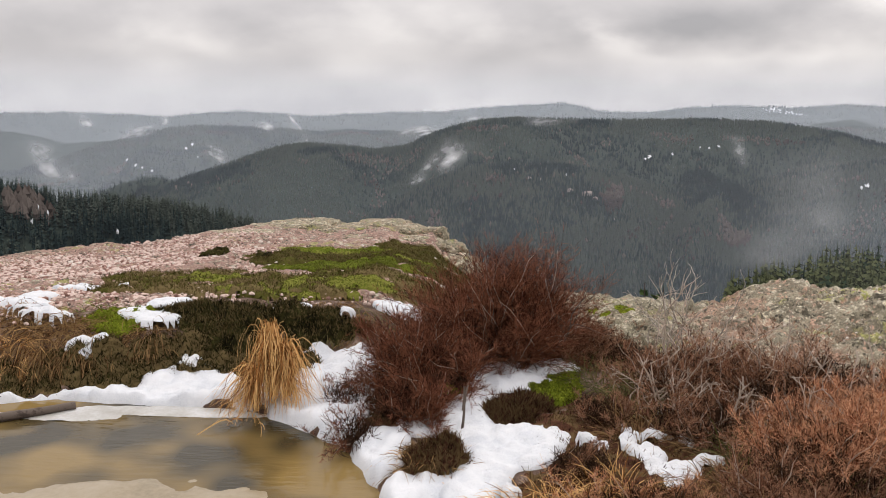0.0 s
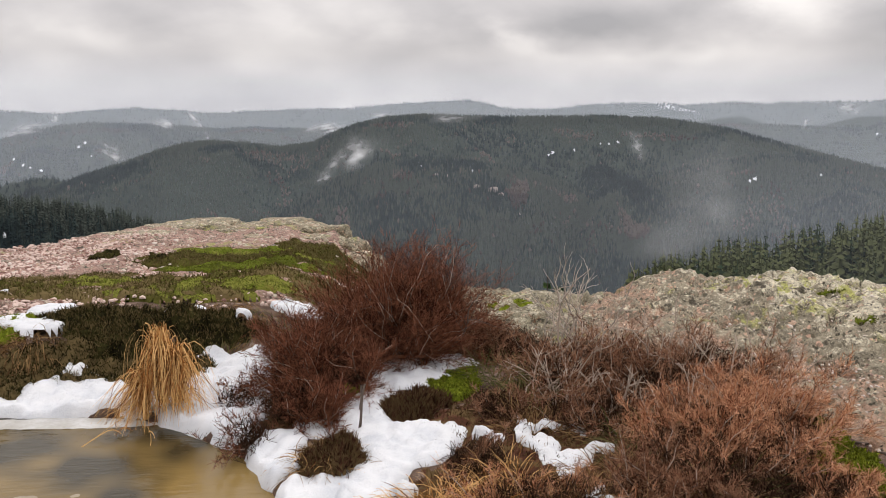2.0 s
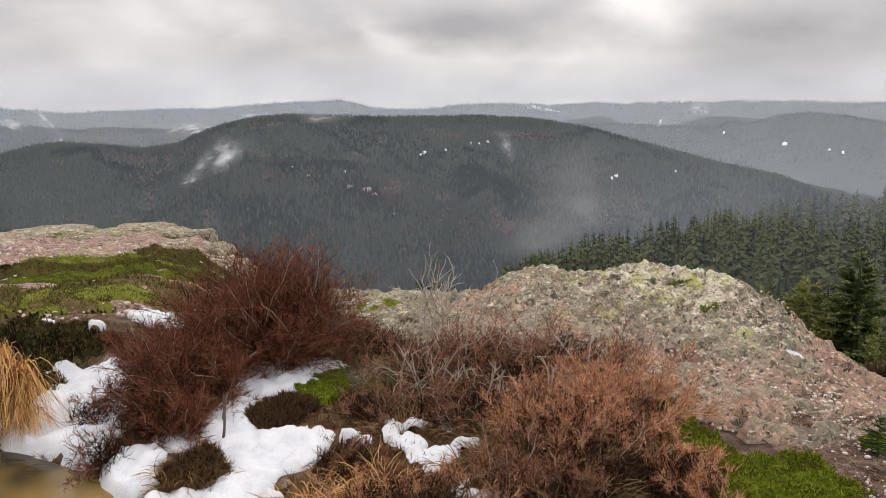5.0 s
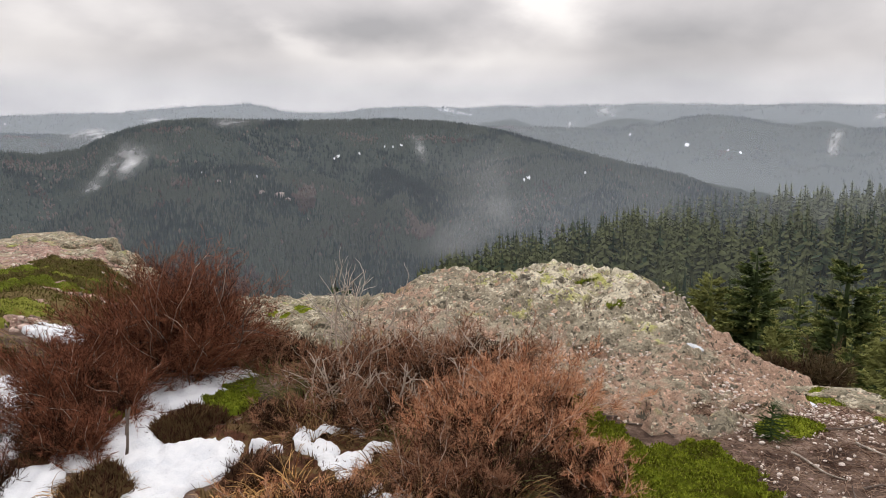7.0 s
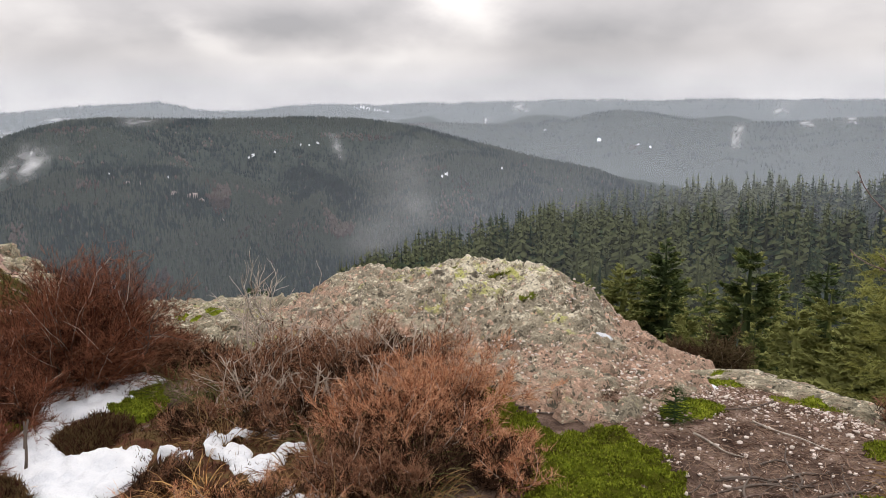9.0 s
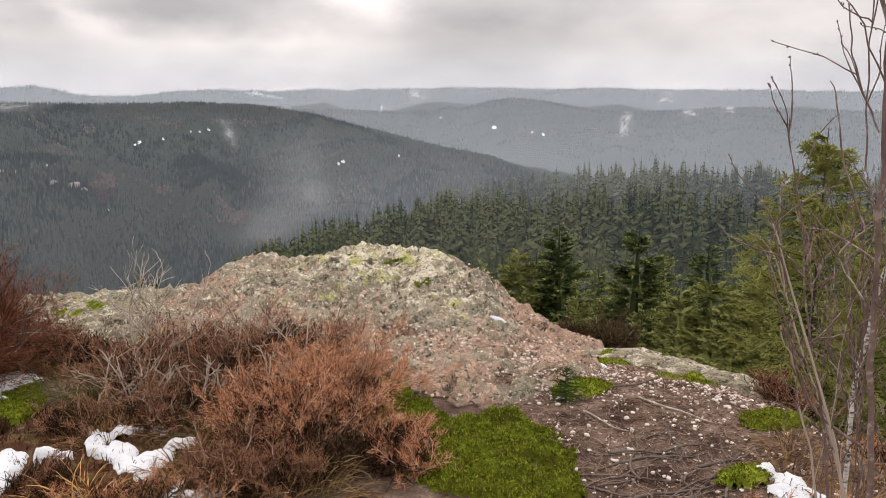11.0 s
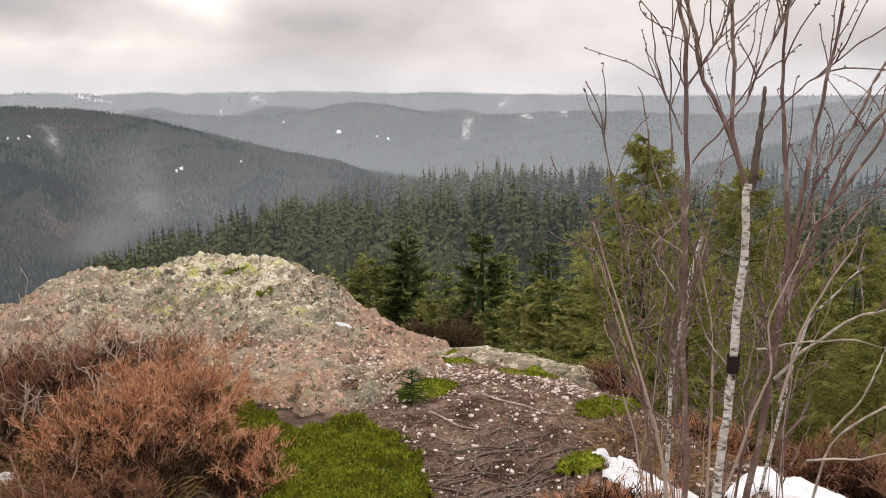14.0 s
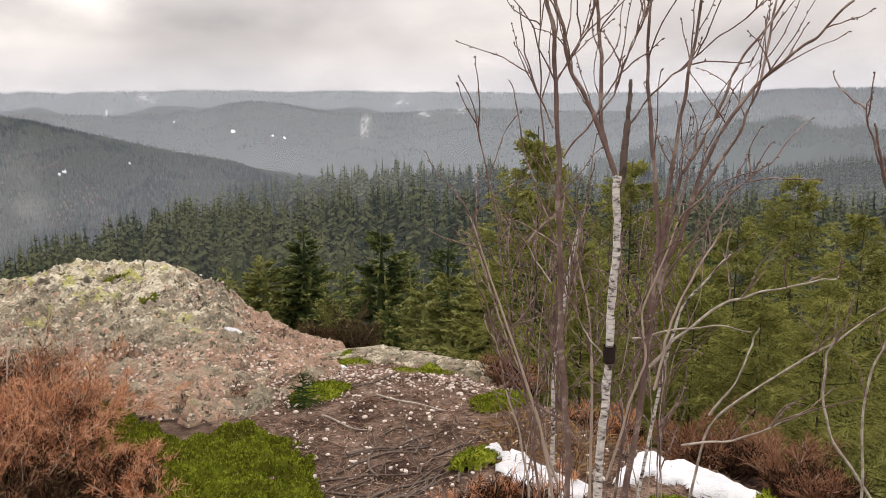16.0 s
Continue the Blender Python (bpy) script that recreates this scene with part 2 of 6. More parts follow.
M_SOIL = surface("damp_soil", [(0.026, 0.017, 0.013), (0.085, 0.055, 0.042), (0.19, 0.13, 0.10), (0.42, 0.32, 0.26)], 6, 0.95, 1.0, 110, 0.0, depth=0.04, spec=0.1)
M_ROCK = rock_material("lichen_sandstone", (0.51, 0.35, 0.26), (0.435, 0.385, 0.285), (0.57, 0.57, 0.20), (0.80, 0.74, 0.58), 0.51, 0.55, True)
M_LEDGE = rock_material("ledge_sandstone", (0.44, 0.29, 0.24), (0.34, 0.295, 0.225), (0.42, 0.42, 0.16), (0.62, 0.57, 0.46), 0.57, 0.50, False)
M_GRAVEL = surface("pink_gravel", [(0.15, 0.082, 0.066), (0.34, 0.20, 0.165), (0.50, 0.33, 0.28), (0.66, 0.52, 0.46)], 20, 0.9, 0.2, 120, 0.5, depth=0.003, spec=0.08)
M_RIM = rock_material("rim_sandstone", (0.42, 0.31, 0.23), (0.39, 0.35, 0.25), (0.46, 0.48, 0.16), (0.70, 0.64, 0.50), 0.42, 0.48, False)
M_PEBBLE = surface("quartz_pebble", [(0.15, 0.095, 0.078), (0.34, 0.235, 0.195), (0.52, 0.40, 0.345), (0.70, 0.62, 0.56)], 14, 0.8, 0.15, 90, 0.5, depth=0.002, spec=0.1)
M_SNOW = surface("old_snow", [(0.60, 0.63, 0.68), (0.74, 0.76, 0.79), (0.82, 0.83, 0.85)], 7, 0.6, 0.9, 130, 0.0, depth=0.02)
M_MOSS = surface("green_moss", [(0.045, 0.035, 0.010), (0.095, 0.105, 0.012), (0.165, 0.21, 0.018), (0.27, 0.31, 0.034)], 9, 0.95, 1.0, 70, 0.3, depth=0.03, spec=0.03)
# dark moss; its near-black stop paints the shade of crevices between the tufts
M_DARKMOSS = surface("dark_moss_crevice_shade", [(0.004, 0.003, 0.002), (0.016, 0.014, 0.006), (0.062, 0.058, 0.018), (0.15, 0.11, 0.05)], 9, 0.95, 1.0, 60, 0.3, depth=0.03, spec=0.03)
M_MOSS2 = surface("dull_green_moss", [(0.04, 0.034, 0.010), (0.085, 0.10, 0.014), (0.15, 0.19, 0.02), (0.21, 0.22, 0.045)], 6, 0.95, 1.0, 70, 0.35, depth=0.03, spec=0.03)
M_BROWNMOSS = surface("brown_moss", [(0.015, 0.007, 0.005), (0.05, 0.022, 0.014), (0.11, 0.05, 0.03), (0.13, 0.085, 0.04)], 9, 0.95, 0.8, 120, 0.4, depth=0.015, spec=0.03)
M_OLIVE = surface("olive_turf", [(0.025, 0.017, 0.008), (0.06, 0.05, 0.015), (0.10, 0.10, 0.022), (0.16, 0.12, 0.055)], 4, 0.95, 0.8, 90, 0.35, depth=0.02, spec=0.03)
M_HEATHER = surface("heather_twigs", [(0.012, 0.004, 0.003), (0.085, 0.031, 0.017), (0.215, 0.086, 0.047), (0.35, 0.195, 0.12)], 4, 0.95, 0, 40, 0.45, spec=0.03)
M_HEATHER_DARK = surface("dark_heather_twigs", [(0.004, 0.0015, 0.001), (0.036, 0.0115, 0.007), (0.115, 0.038, 0.021), (0.24, 0.10, 0.058)], 4, 0.95, 0, 40, 0.45, spec=0.03)
# inner heather shoots: the shade within the bushes, put in as near-black colour
M_BUSH_SHADE = surface("heather_inner_shade", [(0.003, 0.0018, 0.0014), (0.010, 0.0055, 0.0035), (0.030, 0.015, 0.009), (0.065, 0.036, 0.022)], 6, 0.95, 0, 40, 0.4, spec=0.03)
M_SHRUB = surface("olive_shrub_leaves", [(0.01, 0.008, 0.004), (0.04, 0.032, 0.014), (0.09, 0.075, 0.035), (0.14, 0.10, 0.055)], 6, 0.9, 0, 40, 0.45, spec=0.05)
M_HEATHER_RUST = surface("rusty_heather_twigs", [(0.022, 0.007, 0.004), (0.22, 0.074, 0.036), (0.49, 0.198, 0.100), (0.66, 0.37, 0.22)], 4, 0.95, 0, 40, 0.45, spec=0.03)
M_STEM = surface("woody_heather_stems", [(0.03, 0.021, 0.016), (0.125, 0.088, 0.068), (0.28, 0.21, 0.165), (0.46, 0.38, 0.31)], 12, 0.9, 0, 80, 0.4, spec=0.08)
M_STRAW = surface("dry_straw", [(0.055, 0.022, 0.007), (0.27, 0.118, 0.034), (0.53, 0.255, 0.085), (0.72, 0.45, 0.19)], 5, 0.75, 0, 40, 0.45, two_sided=0.12, spec=0.1)
M_GRASS_DULL = surface("dead_grass", [(0.015, 0.008, 0.004), (0.085, 0.042, 0.018), (0.19, 0.102, 0.046), (0.31, 0.195, 0.09)], 5, 0.9, 0, 40, 0.4, two_sided=0.15, spec=0.05)
M_GRASS_GREEN = surface("green_grass", [(0.04, 0.055, 0.012), (0.09, 0.11, 0.025), (0.15, 0.15, 0.04), (0.2, 0.17, 0.07)], 5, 0.85, 0, 40, 0.35, two_sided=0.2)
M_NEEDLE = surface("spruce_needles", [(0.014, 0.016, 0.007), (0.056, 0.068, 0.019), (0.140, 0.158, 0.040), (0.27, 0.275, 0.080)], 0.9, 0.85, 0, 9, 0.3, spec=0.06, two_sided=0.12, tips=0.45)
M_SEEDLING = surface("dark_seedling_needles", [(0.012, 0.022, 0.008), (0.03, 0.052, 0.016), (0.06, 0.09, 0.028)], 6, 0.9, 0, 40, 0.3, spec=0.05)
M_NEEDLE_BLUE = surface("forest_needles", [(0.011, 0.019, 0.011), (0.027, 0.044, 0.023), (0.050, 0.071, 0.031), (0.085, 0.096, 0.042)], 0.25, 0.9, 0, 3, 0.45, spec=0.04, tone="tone")
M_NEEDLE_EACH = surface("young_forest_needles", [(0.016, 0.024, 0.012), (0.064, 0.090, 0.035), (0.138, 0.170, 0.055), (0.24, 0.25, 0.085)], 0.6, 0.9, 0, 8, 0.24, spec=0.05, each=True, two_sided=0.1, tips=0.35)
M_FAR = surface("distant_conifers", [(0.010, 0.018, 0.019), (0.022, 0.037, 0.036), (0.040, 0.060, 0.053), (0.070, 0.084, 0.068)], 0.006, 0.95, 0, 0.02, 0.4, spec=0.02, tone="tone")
M_FAR_BARE = surface("distant_bare_woods", [(0.042, 0.036, 0.033), (0.066, 0.053, 0.047), (0.095, 0.072, 0.062), (0.125, 0.104, 0.092)], 0.01, 0.95, 0, 0.05, 0.35, spec=0.02, tone="tone")
M_CLIFF = surface("pale_cliff_stone", [(0.14, 0.11, 0.10), (0.25, 0.20, 0.18), (0.36, 0.31, 0.28)], 0.08, 0.95, 0.6, 0.5, 0.2, depth=2.0, spec=0.1)
M_BARK = surface("spruce_bark", [(0.03, 0.024, 0.02), (0.06, 0.047, 0.038), (0.10, 0.08, 0.065)], 8, 0.95, 0.6, 50, 0.1, depth=0.01)
M_TWIG = surface("red_brown_twig_bark", [(0.060, 0.037, 0.033), (0.125, 0.080, 0.070), (0.21, 0.148, 0.126), (0.33, 0.26, 0.225)], 20, 0.7, 0.5, 110, 0.2, depth=0.003, spec=0.2)
M_TWIG_GREY = surface("grey_dead_wood", [(0.11, 0.085, 0.066), (0.24, 0.20, 0.160), (0.38, 0.335, 0.28), (0.50, 0.45, 0.38)], 26, 0.85, 0.5, 120, 0.25, depth=0.003)
M_BLACK = surface("dark_bark_scar", [(0.012, 0.009, 0.008), (0.03, 0.02, 0.017)], 30, 0.95, 0.5, 90, 0.0, depth=0.004)
M_LITTER = surface("needle_litter", [(0.02, 0.011, 0.008), (0.09, 0.05, 0.035), (0.19, 0.115, 0.08), (0.33, 0.23, 0.17)], 12, 0.95, 0, 60, 0.45, spec=0.03)
M_ROOT = surface("dark_roots", [(0.03, 0.022, 0.017), (0.075, 0.055, 0.045), (0.14, 0.11, 0.09)], 20, 0.9, 0.3, 80, 0.3, depth=0.004)

# peeling white birch bark with dark bands across
M_BIRCH = surface("white_birch_bark", [(0.030, 0.023, 0.018), (0.085, 0.068, 0.056), (0.60, 0.57, 0.53), (0.76, 0.74, 0.70), (0.82, 0.80, 0.77)], 75, 0.6, 0.5, 190, 0.0, depth=0.003)
for n in M_BIRCH.node_tree.nodes:
    if n.type == "TEX_NOISE":
        squash = M_BIRCH.node_tree.nodes.new("ShaderNodeMapping")
        squash.inputs["Scale"].default_value = (0.6, 0.6, 1.5)
        M_BIRCH.node_tree.links.new(n.inputs["Vector"].links[0].from_socket, squash.inputs[0])
        M_BIRCH.node_tree.links.new(squash.outputs[0], n.inputs["Vector"])

# far below the lip the ground is dark forest floor
nt = M_SOIL.node_tree
away = nt.nodes.new("ShaderNodeVectorMath")
away.operation = "LENGTH"
nt.links.new(nt.nodes.new("ShaderNodeNewGeometry").outputs["Position"], away.inputs[0])
below = nt.nodes.new("ShaderNodeMapRange")
below.inputs[1].default_value, below.inputs[2].default_value = 12.0, 15.0
nt.links.new(away.outputs["Value"], below.inputs[0])
floor_mix = nt.nodes.new("ShaderNodeMix")
floor_mix.data_type = "RGBA"
nt.links.new(below.outputs[0], floor_mix.inputs[0])
nt.links.new(nt.nodes["Principled BSDF"].inputs["Base Color"].links[0].from_socket, floor_mix.inputs[6])
floor_mix.inputs[7].default_value = (0.028, 0.040, 0.032, 1)
nt.links.new(floor_mix.outputs[2], nt.nodes["Principled BSDF"].inputs["Base Color"])

M_WATER = bpy.data.materials.new("murky_water")
M_WATER.use_nodes = True
nt = M_WATER.node_tree
ws = nt.nodes["Principled BSDF"]
coord = nt.nodes.new("ShaderNodeTexCoord").outputs["Object"]
stretch = nt.nodes.new("ShaderNodeMapping")
stretch.inputs["Scale"].default_value = (0.5, 1.6, 1.0)
nt.links.new(coord, stretch.inputs[0])
n1, n2 = nt.nodes.new("ShaderNodeTexNoise"), nt.nodes.new("ShaderNodeTexNoise")
n1.inputs["Scale"].default_value, n2.inputs["Scale"].default_value, n2.inputs["Detail"].default_value = 1.6, 17, 4
nt.links.new(coord, n1.inputs["Vector"])
nt.links.new(stretch.outputs[0], n2.inputs["Vector"])
cr = nt.nodes.new("ShaderNodeValToRGB")
cr.color_ramp.elements[0].position, cr.color_ramp.elements[0].color = 0.40, (0.045, 0.036, 0.018, 1)
cr.color_ramp.elements[1].position, cr.color_ramp.elements[1].color = 0.56, (0.23, 0.155, 0.055, 1)
nt.links.new(n1.outputs[0], cr.inputs[0])
nt.links.new(cr.outputs[0], ws.inputs["Base Color"])
ws.inputs["Roughness"].default_value, ws.inputs["IOR"].default_value = 0.04, 1.33
wb = nt.nodes.new("ShaderNodeBump")
wb.inputs["Strength"].default_value, wb.inputs["Distance"].default_value = 0.22, 0.012
nt.links.new(n2.outputs[0], wb.inputs["Height"])
nt.links.new(wb.outputs[0], ws.inputs["Normal"])
M_ICE = surface("thin_tan_ice", [(0.20, 0.155, 0.09), (0.30, 0.24, 0.15), (0.36, 0.30, 0.21)], 2.2, 0.22, 0.15, 40, 0.0, spec=0.5, depth=0.004)
M_ICE_WHITE = surface("slushy_ice", [(0.33, 0.31, 0.27), (0.48, 0.47, 0.44), (0.66, 0.66, 0.66)], 6, 0.35, 0.3, 60, 0.0, spec=0.5, depth=0.006)

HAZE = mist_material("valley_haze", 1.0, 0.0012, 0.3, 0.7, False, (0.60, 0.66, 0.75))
WISP = mist_material("mist_wisp", 0.9, 2.0, 0.22, 0.74, True, (0.62, 0.63, 0.65))


# ---- shapes in numpy ----
rng = np.random.default_rng(7)


def smooth(a, b, x):
    t = np.clip((x - a) / (b - a), 0, 1)
    return t * t * (3 - 2 * t)


def vnoise(x, y, s=0):
    x, y = np.asarray(x, float), np.asarray(y, float)
    xi, yi = np.floor(x).astype(np.int64), np.floor(y).astype(np.int64)

    def lattice(a, b):
        h = (a * 374761393 + b * 668265263 + s * 974634777) & 0xFFFFFFFF
        h = ((h ^ (h >> 13)) * 1274126177) & 0xFFFFFFFF
        return ((h ^ (h >> 16)) & 0xFFFF) / 65535.0

    u, v = x - xi, y - yi
    u, v = u * u * (3 - 2 * u), v * v * (3 - 2 * v)
    return (lattice(xi, yi) * (1 - u) + lattice(xi + 1, yi) * u) * (1 - v) + (lattice(xi, yi + 1) * (1 - u) + lattice(xi + 1, yi + 1) * u) * v


def fbm(x, y, octaves=4, s=0, gain=0.5):
    total, amp = 0.0, 1.0
    for k in range(octaves):
        total = total + amp * (2 * vnoise(x * 2**k + 17.3 * k, y * 2**k - 9.1 * k, s + k) - 1)
        amp *= gain
    return total


def mesh_np(name, v, f, mat, shade=False):
    """A mesh from an array of places and an array of triangles or quads."""
    v, f = np.asarray(v, np.float32).reshape(-1, 3), np.asarray(f, np.int32)
    me = bpy.data.meshes.new(name)
    k = f.shape[1]
    me.vertices.add(len(v)), me.loops.add(f.size), me.polygons.add(len(f))
    me.vertices.foreach_set("co", v.ravel())
    me.loops.foreach_set("vertex_index", f.ravel())
    me.polygons.foreach_set("loop_start", np.arange(0, f.size, k, dtype=np.int32))
    me.polygons.foreach_set("use_smooth", np.full(len(f), shade))
    me.materials.append(mat)
    me.update(calc_edges=True)
    return me


class Pile:
    """Collects places and triangles of one mesh."""

    def __init__(self):
        self.v, self.f, self.n = [], [], 0

    def add(self, v, f):
        v, f = np.asarray(v, float).reshape(-1, 3), np.asarray(f, np.int64)
        if f.shape[1] == 4:
            f = np.concatenate([f[:, [0, 1, 2]], f[:, [0, 2, 3]]])
        self.v.append(v), self.f.append(f + self.n)
        self.n += len(v)
        return self

    def mesh(self, name, mat, shade=False):
        return mesh_np(name, np.concatenate(self.v), np.concatenate(self.f), mat, shade)


def unit(a):
    return a / (np.linalg.norm(a, axis=-1, keepdims=True) + 1e-9)


def ribbons(p, w):
    """Flat blades along polylines p (n, k, 3) with half widths w (n, k)."""
    n, k, _ = p.shape
    side = unit(np.cross(unit(p[:, -1] - p[:, 0]), unit(rng.normal(size=(n, 3)))))[:, None]
    v = np.stack([p - side * w[..., None], p + side * w[..., None]], 2).reshape(-1, 3)
    a = (np.arange(n)[:, None] * k + np.arange(k - 1)[None]).ravel() * 2
    return v, np.stack([a, a + 1, a + 3, a + 2], 1)


def tubes(p, r, sides=4):
    """Round stems along polylines p (n, k, 3) with radii r (n, k)."""
    n, k, _ = p.shape
    t = unit(np.gradient(p, axis=1))
    ref = np.where(np.abs(t[..., 2:3]) > 0.9, np.array([1.0, 0, 0]), np.array([0, 0, 1.0]))
    a = unit(np.cross(t, ref))
    b = np.cross(t, a)
    ang = np.arange(sides) * 2 * np.pi / sides
    v = p[:, :, None] + r[:, :, None, None] * (np.cos(ang)[:, None] * a[:, :, None] + np.sin(ang)[:, None] * b[:, :, None])
    base = (np.arange(n)[:, None, None] * k + np.arange(k - 1)[None, :, None]) * sides
    s = np.arange(sides)[None, None]
    s2 = (s + 1) % sides
    f = np.stack([base + s, base + s2, base + sides + s2, base + sides + s], -1).reshape(-1, 4)
    return v.reshape(-1, 3), f


def bend(start, way, length, k, wander, droop=0.0):
    """Polylines from start along way that wander and droop."""
    n = len(start)
    p, d = [start], unit(way)
    step = np.asarray(length, float).reshape(-1, 1) / (k - 1)
    for _ in range(k - 1):
        d = unit(d + rng.normal(size=(n, 3)) * wander + np.array([0, 0, -droop]))
        p.append(p[-1] + d * step)
    return np.stack(p, 1)


def at_param(p, u):
    """The places and ways at fractions u (n,) along polylines p (n, k, 3)."""
    k = p.shape[1]
    x = np.clip(u, 0, 0.999) * (k - 1)
    i = x.astype(int)
    r = np.arange(len(p))
    return p[r, i] + (p[r, i + 1] - p[r, i]) * (x - i)[:, None], unit(p[r, i + 1] - p[r, i])


def thing(name, label, category, group="", kind="", at=(0, 0, 0)):
    ob = new(name)
    ob.empty_display_size = 0.1
    ob.location = at
    return tagged(ob, label, category, group, kind)


def part(name, me, parent, label=""):
    ob = new(name, me)
    ob.parent = parent
    return tagged(ob, label) if label else ob


def solid(name, me, label, category, group="", kind=""):
    return tagged(new(name, me), label, category, group, kind)


# ---- the lie of the land, in bearings (degrees to the right of +y) and distances from the eye ----
EYE = 1.39
LIP_AZ = [-60, -33, -24, -19, -14, -11, -7.5, -5.8, -4.4, -3.4, -2.1, 0, 4, 9.5, 14.6, 16.6, 19.7, 23.2, 26.7, 29.8, 32.8, 34.8, 36.8, 39.4, 42.8, 44.6, 46, 48, 50, 52, 54.2, 55.6, 58.3, 60, 65, 77, 100]
LIP_R = [9, 9.5, 10, 10.5, 11, 11, 11, 11, 10.9, 10.6, 10.2, 8.5, 6.6, 6.4, 6.4, 6.5, 6.5, 6.4, 6.2, 6.1, 6.0, 5.9, 5.7, 5.4, 5.2, 5.15, 5.13, 5.1, 4.99, 4.88, 4.72, 4.62, 4.42, 4.3, 4.0, 3.6, 3.4]
LIP_EL = [-9.3, -9.1, -8.75, -8.1, -7.8, -8.05, -7.95, -8.6, -8.45, -9.6, -10.8, -12.2, -12.85, -13.35, -13.4, -12.6, -11.5, -11.4, -10.9, -10.95, -10.95, -11.7, -12.4, -14.95, -17.0, -17.75, -17.5, -17.5, -17.8, -18.2, -18.45, -19.1, -19.9, -21.0, -23, -24, -24]


def inner(x, y):
    pond = (np.abs(x + 2.1) / 1.75) ** 2.4 + (np.abs(y - 2.4) / 1.68) ** 2.4 + 0.05 * fbm(x * 1.7, y * 1.7, 3, 5)
    z = -0.36 + 0.185 * smooth(0.88, 1.04, pond) + 0.06 * smooth(1.1, 2.6, pond)
    foot = y - (4.72 + 0.36 * np.minimum(x + 1, 0)) - 0.12 * fbm(x * 2.1, y * 2.1, 2, 11)
    z = z + 0.17 * smooth(0.0, 0.34, foot) * smooth(-0.35, -1.0, x)
    z = z + (0.10 - 0.02 * smooth(2.6, 3.6, x)) * smooth(0.5, 2.0, x)
    return z + 0.022 * fbm(x * 2.2, y * 2.2, 4, 2)


RIDGES = [
    # distance, bearings, elevations of the tree tops on the skyline, slope towards the eye, height of the trees
    (2600, [-26, -21.5, -18.8, -16.9, -15, -13.4, -11, -8.6, -6.2, -4.6, -3, -1, 1, 5, 8.9, 14.5, 18, 20.5, 23.1, 26, 30, 36, 41, 50], [-6.2, -4.2, -3.39, -2.71, -2.18, -1.99, -2.16, -2.44, -2.16, -1.4, -0.84, -0.4, -0.2, -0.27, -0.34, -0.24, -0.38, -0.69, -1.17, -2.0, -3.0, -4.4, -6, -9], 0.26, 11),
    (3300, [-60, -36, -30.8, -29.4, -27.7, -26, -24.2, -22.4, -20.6, -18, -15, -12.2, -10.2, -7, -4, 0], [-5, -5, -3.94, -2.89, -2.27, -1.78, -1.2, -0.94, -0.76, -0.84, -0.96, -1.24, -1.09, -1.24, -1.3, -3], 0.24, 11),
    (900, [-60, -32.8, -31.2, -29.6, -26.2, -22.7, -19.7, -17, -14, -11], [-3.2, -4.22, -4.32, -5.07, -5.35, -5.7, -6.49, -7.36, -9.2, -14], 0.3, 15),
    (3800, [8, 16, 20, 23.3, 26.1, 28.9, 31.3, 32.9, 34.8, 36.6, 38.7, 40.6, 42.5, 45, 47.5, 50, 52.8, 57, 65, 80, 100], [-2, -1.2, -0.8, -0.72, -0.8, -0.95, -1.0, -0.72, -0.16, 0.05, -0.13, -0.57, -0.78, -0.85, -0.8, -0.62, -0.55, -0.69, -0.9, -1.2, -1.2], 0.2, 11),
    (4550, [-60, -32.4, -27, -22.4, -20.5, -17.9, -15, -12.9, -10, -7, -3.5, -1, 1, 3, 4.8, 6, 7.3, 9, 10.8, 13.3, 16.2, 19.7, 23, 25, 27.8, 34.3, 38.8, 43, 46.6, 50, 54.6, 60, 75, 100], [0.1, 0.12, 0.1, -0.12, 0.12, 0.24, 0.1, -0.1, 0.08, 0.18, 0.22, 0.51, 0.68, 0.75, 0.86, 0.66, 0.32, 0.22, 0.25, 0.55, 0.66, 0.5, 0.71, 0.6, 0.7, 0.76, 0.7, 0.74, 0.62, 0.6, 0.5, 0.5, 0.5, 0.5], 0.18, 11),
    (3300, [60, 66, 70, 72.5, 79, 95, 110], [-1.2, -0.4, 0.3, 0.64, 0.67, 0.7, 0.7], 0.2, 11),
    (700, [64, 69, 73, 76, 79, 90, 110], [-7.5, -5.6, -4.6, -4.05, -3.8, -3, -3], 0.15, 15),
    (1900, [-12, -9, -6.9, -5, -3.4, -1.4, 1.8, 5, 9, 12, 16, 19], [-9, -7.2, -6.0, -4.86, -4.3, -3.6, -3.35, -3.5, -4.1, -5.0, -6.8, -8.5], 0.30, 13),
    (2100, [13, 17, 21, 24.9, 29, 33, 35.3, 37.7, 40], [-6, -4.6, -3.3, -2.74, -3.17, -3.66, -4.1, -5.13, -7.5], 0.28, 10),
]
CANOPY_AZ = [10, 15, 19, 22, 27, 31, 35, 38.6, 43, 48, 53, 58, 65, 75, 100]
CANOPY_EL = [-15, -12.3, -10.2, -9.1, -7.9, -6.8, -5.9, -5.2, -4.65, -4.3, -4.3, -4.5, -5.3, -5.6, -5.6]


def canopy_ridge(az):
    r = np.interp(az, [10, 19, 27, 35, 43, 53, 65, 80], [120, 180, 230, 300, 350, 360, 320, 280])
    return r, EYE + r * np.tan(np.radians(np.interp(az, CANOPY_AZ, CANOPY_EL))) - 12


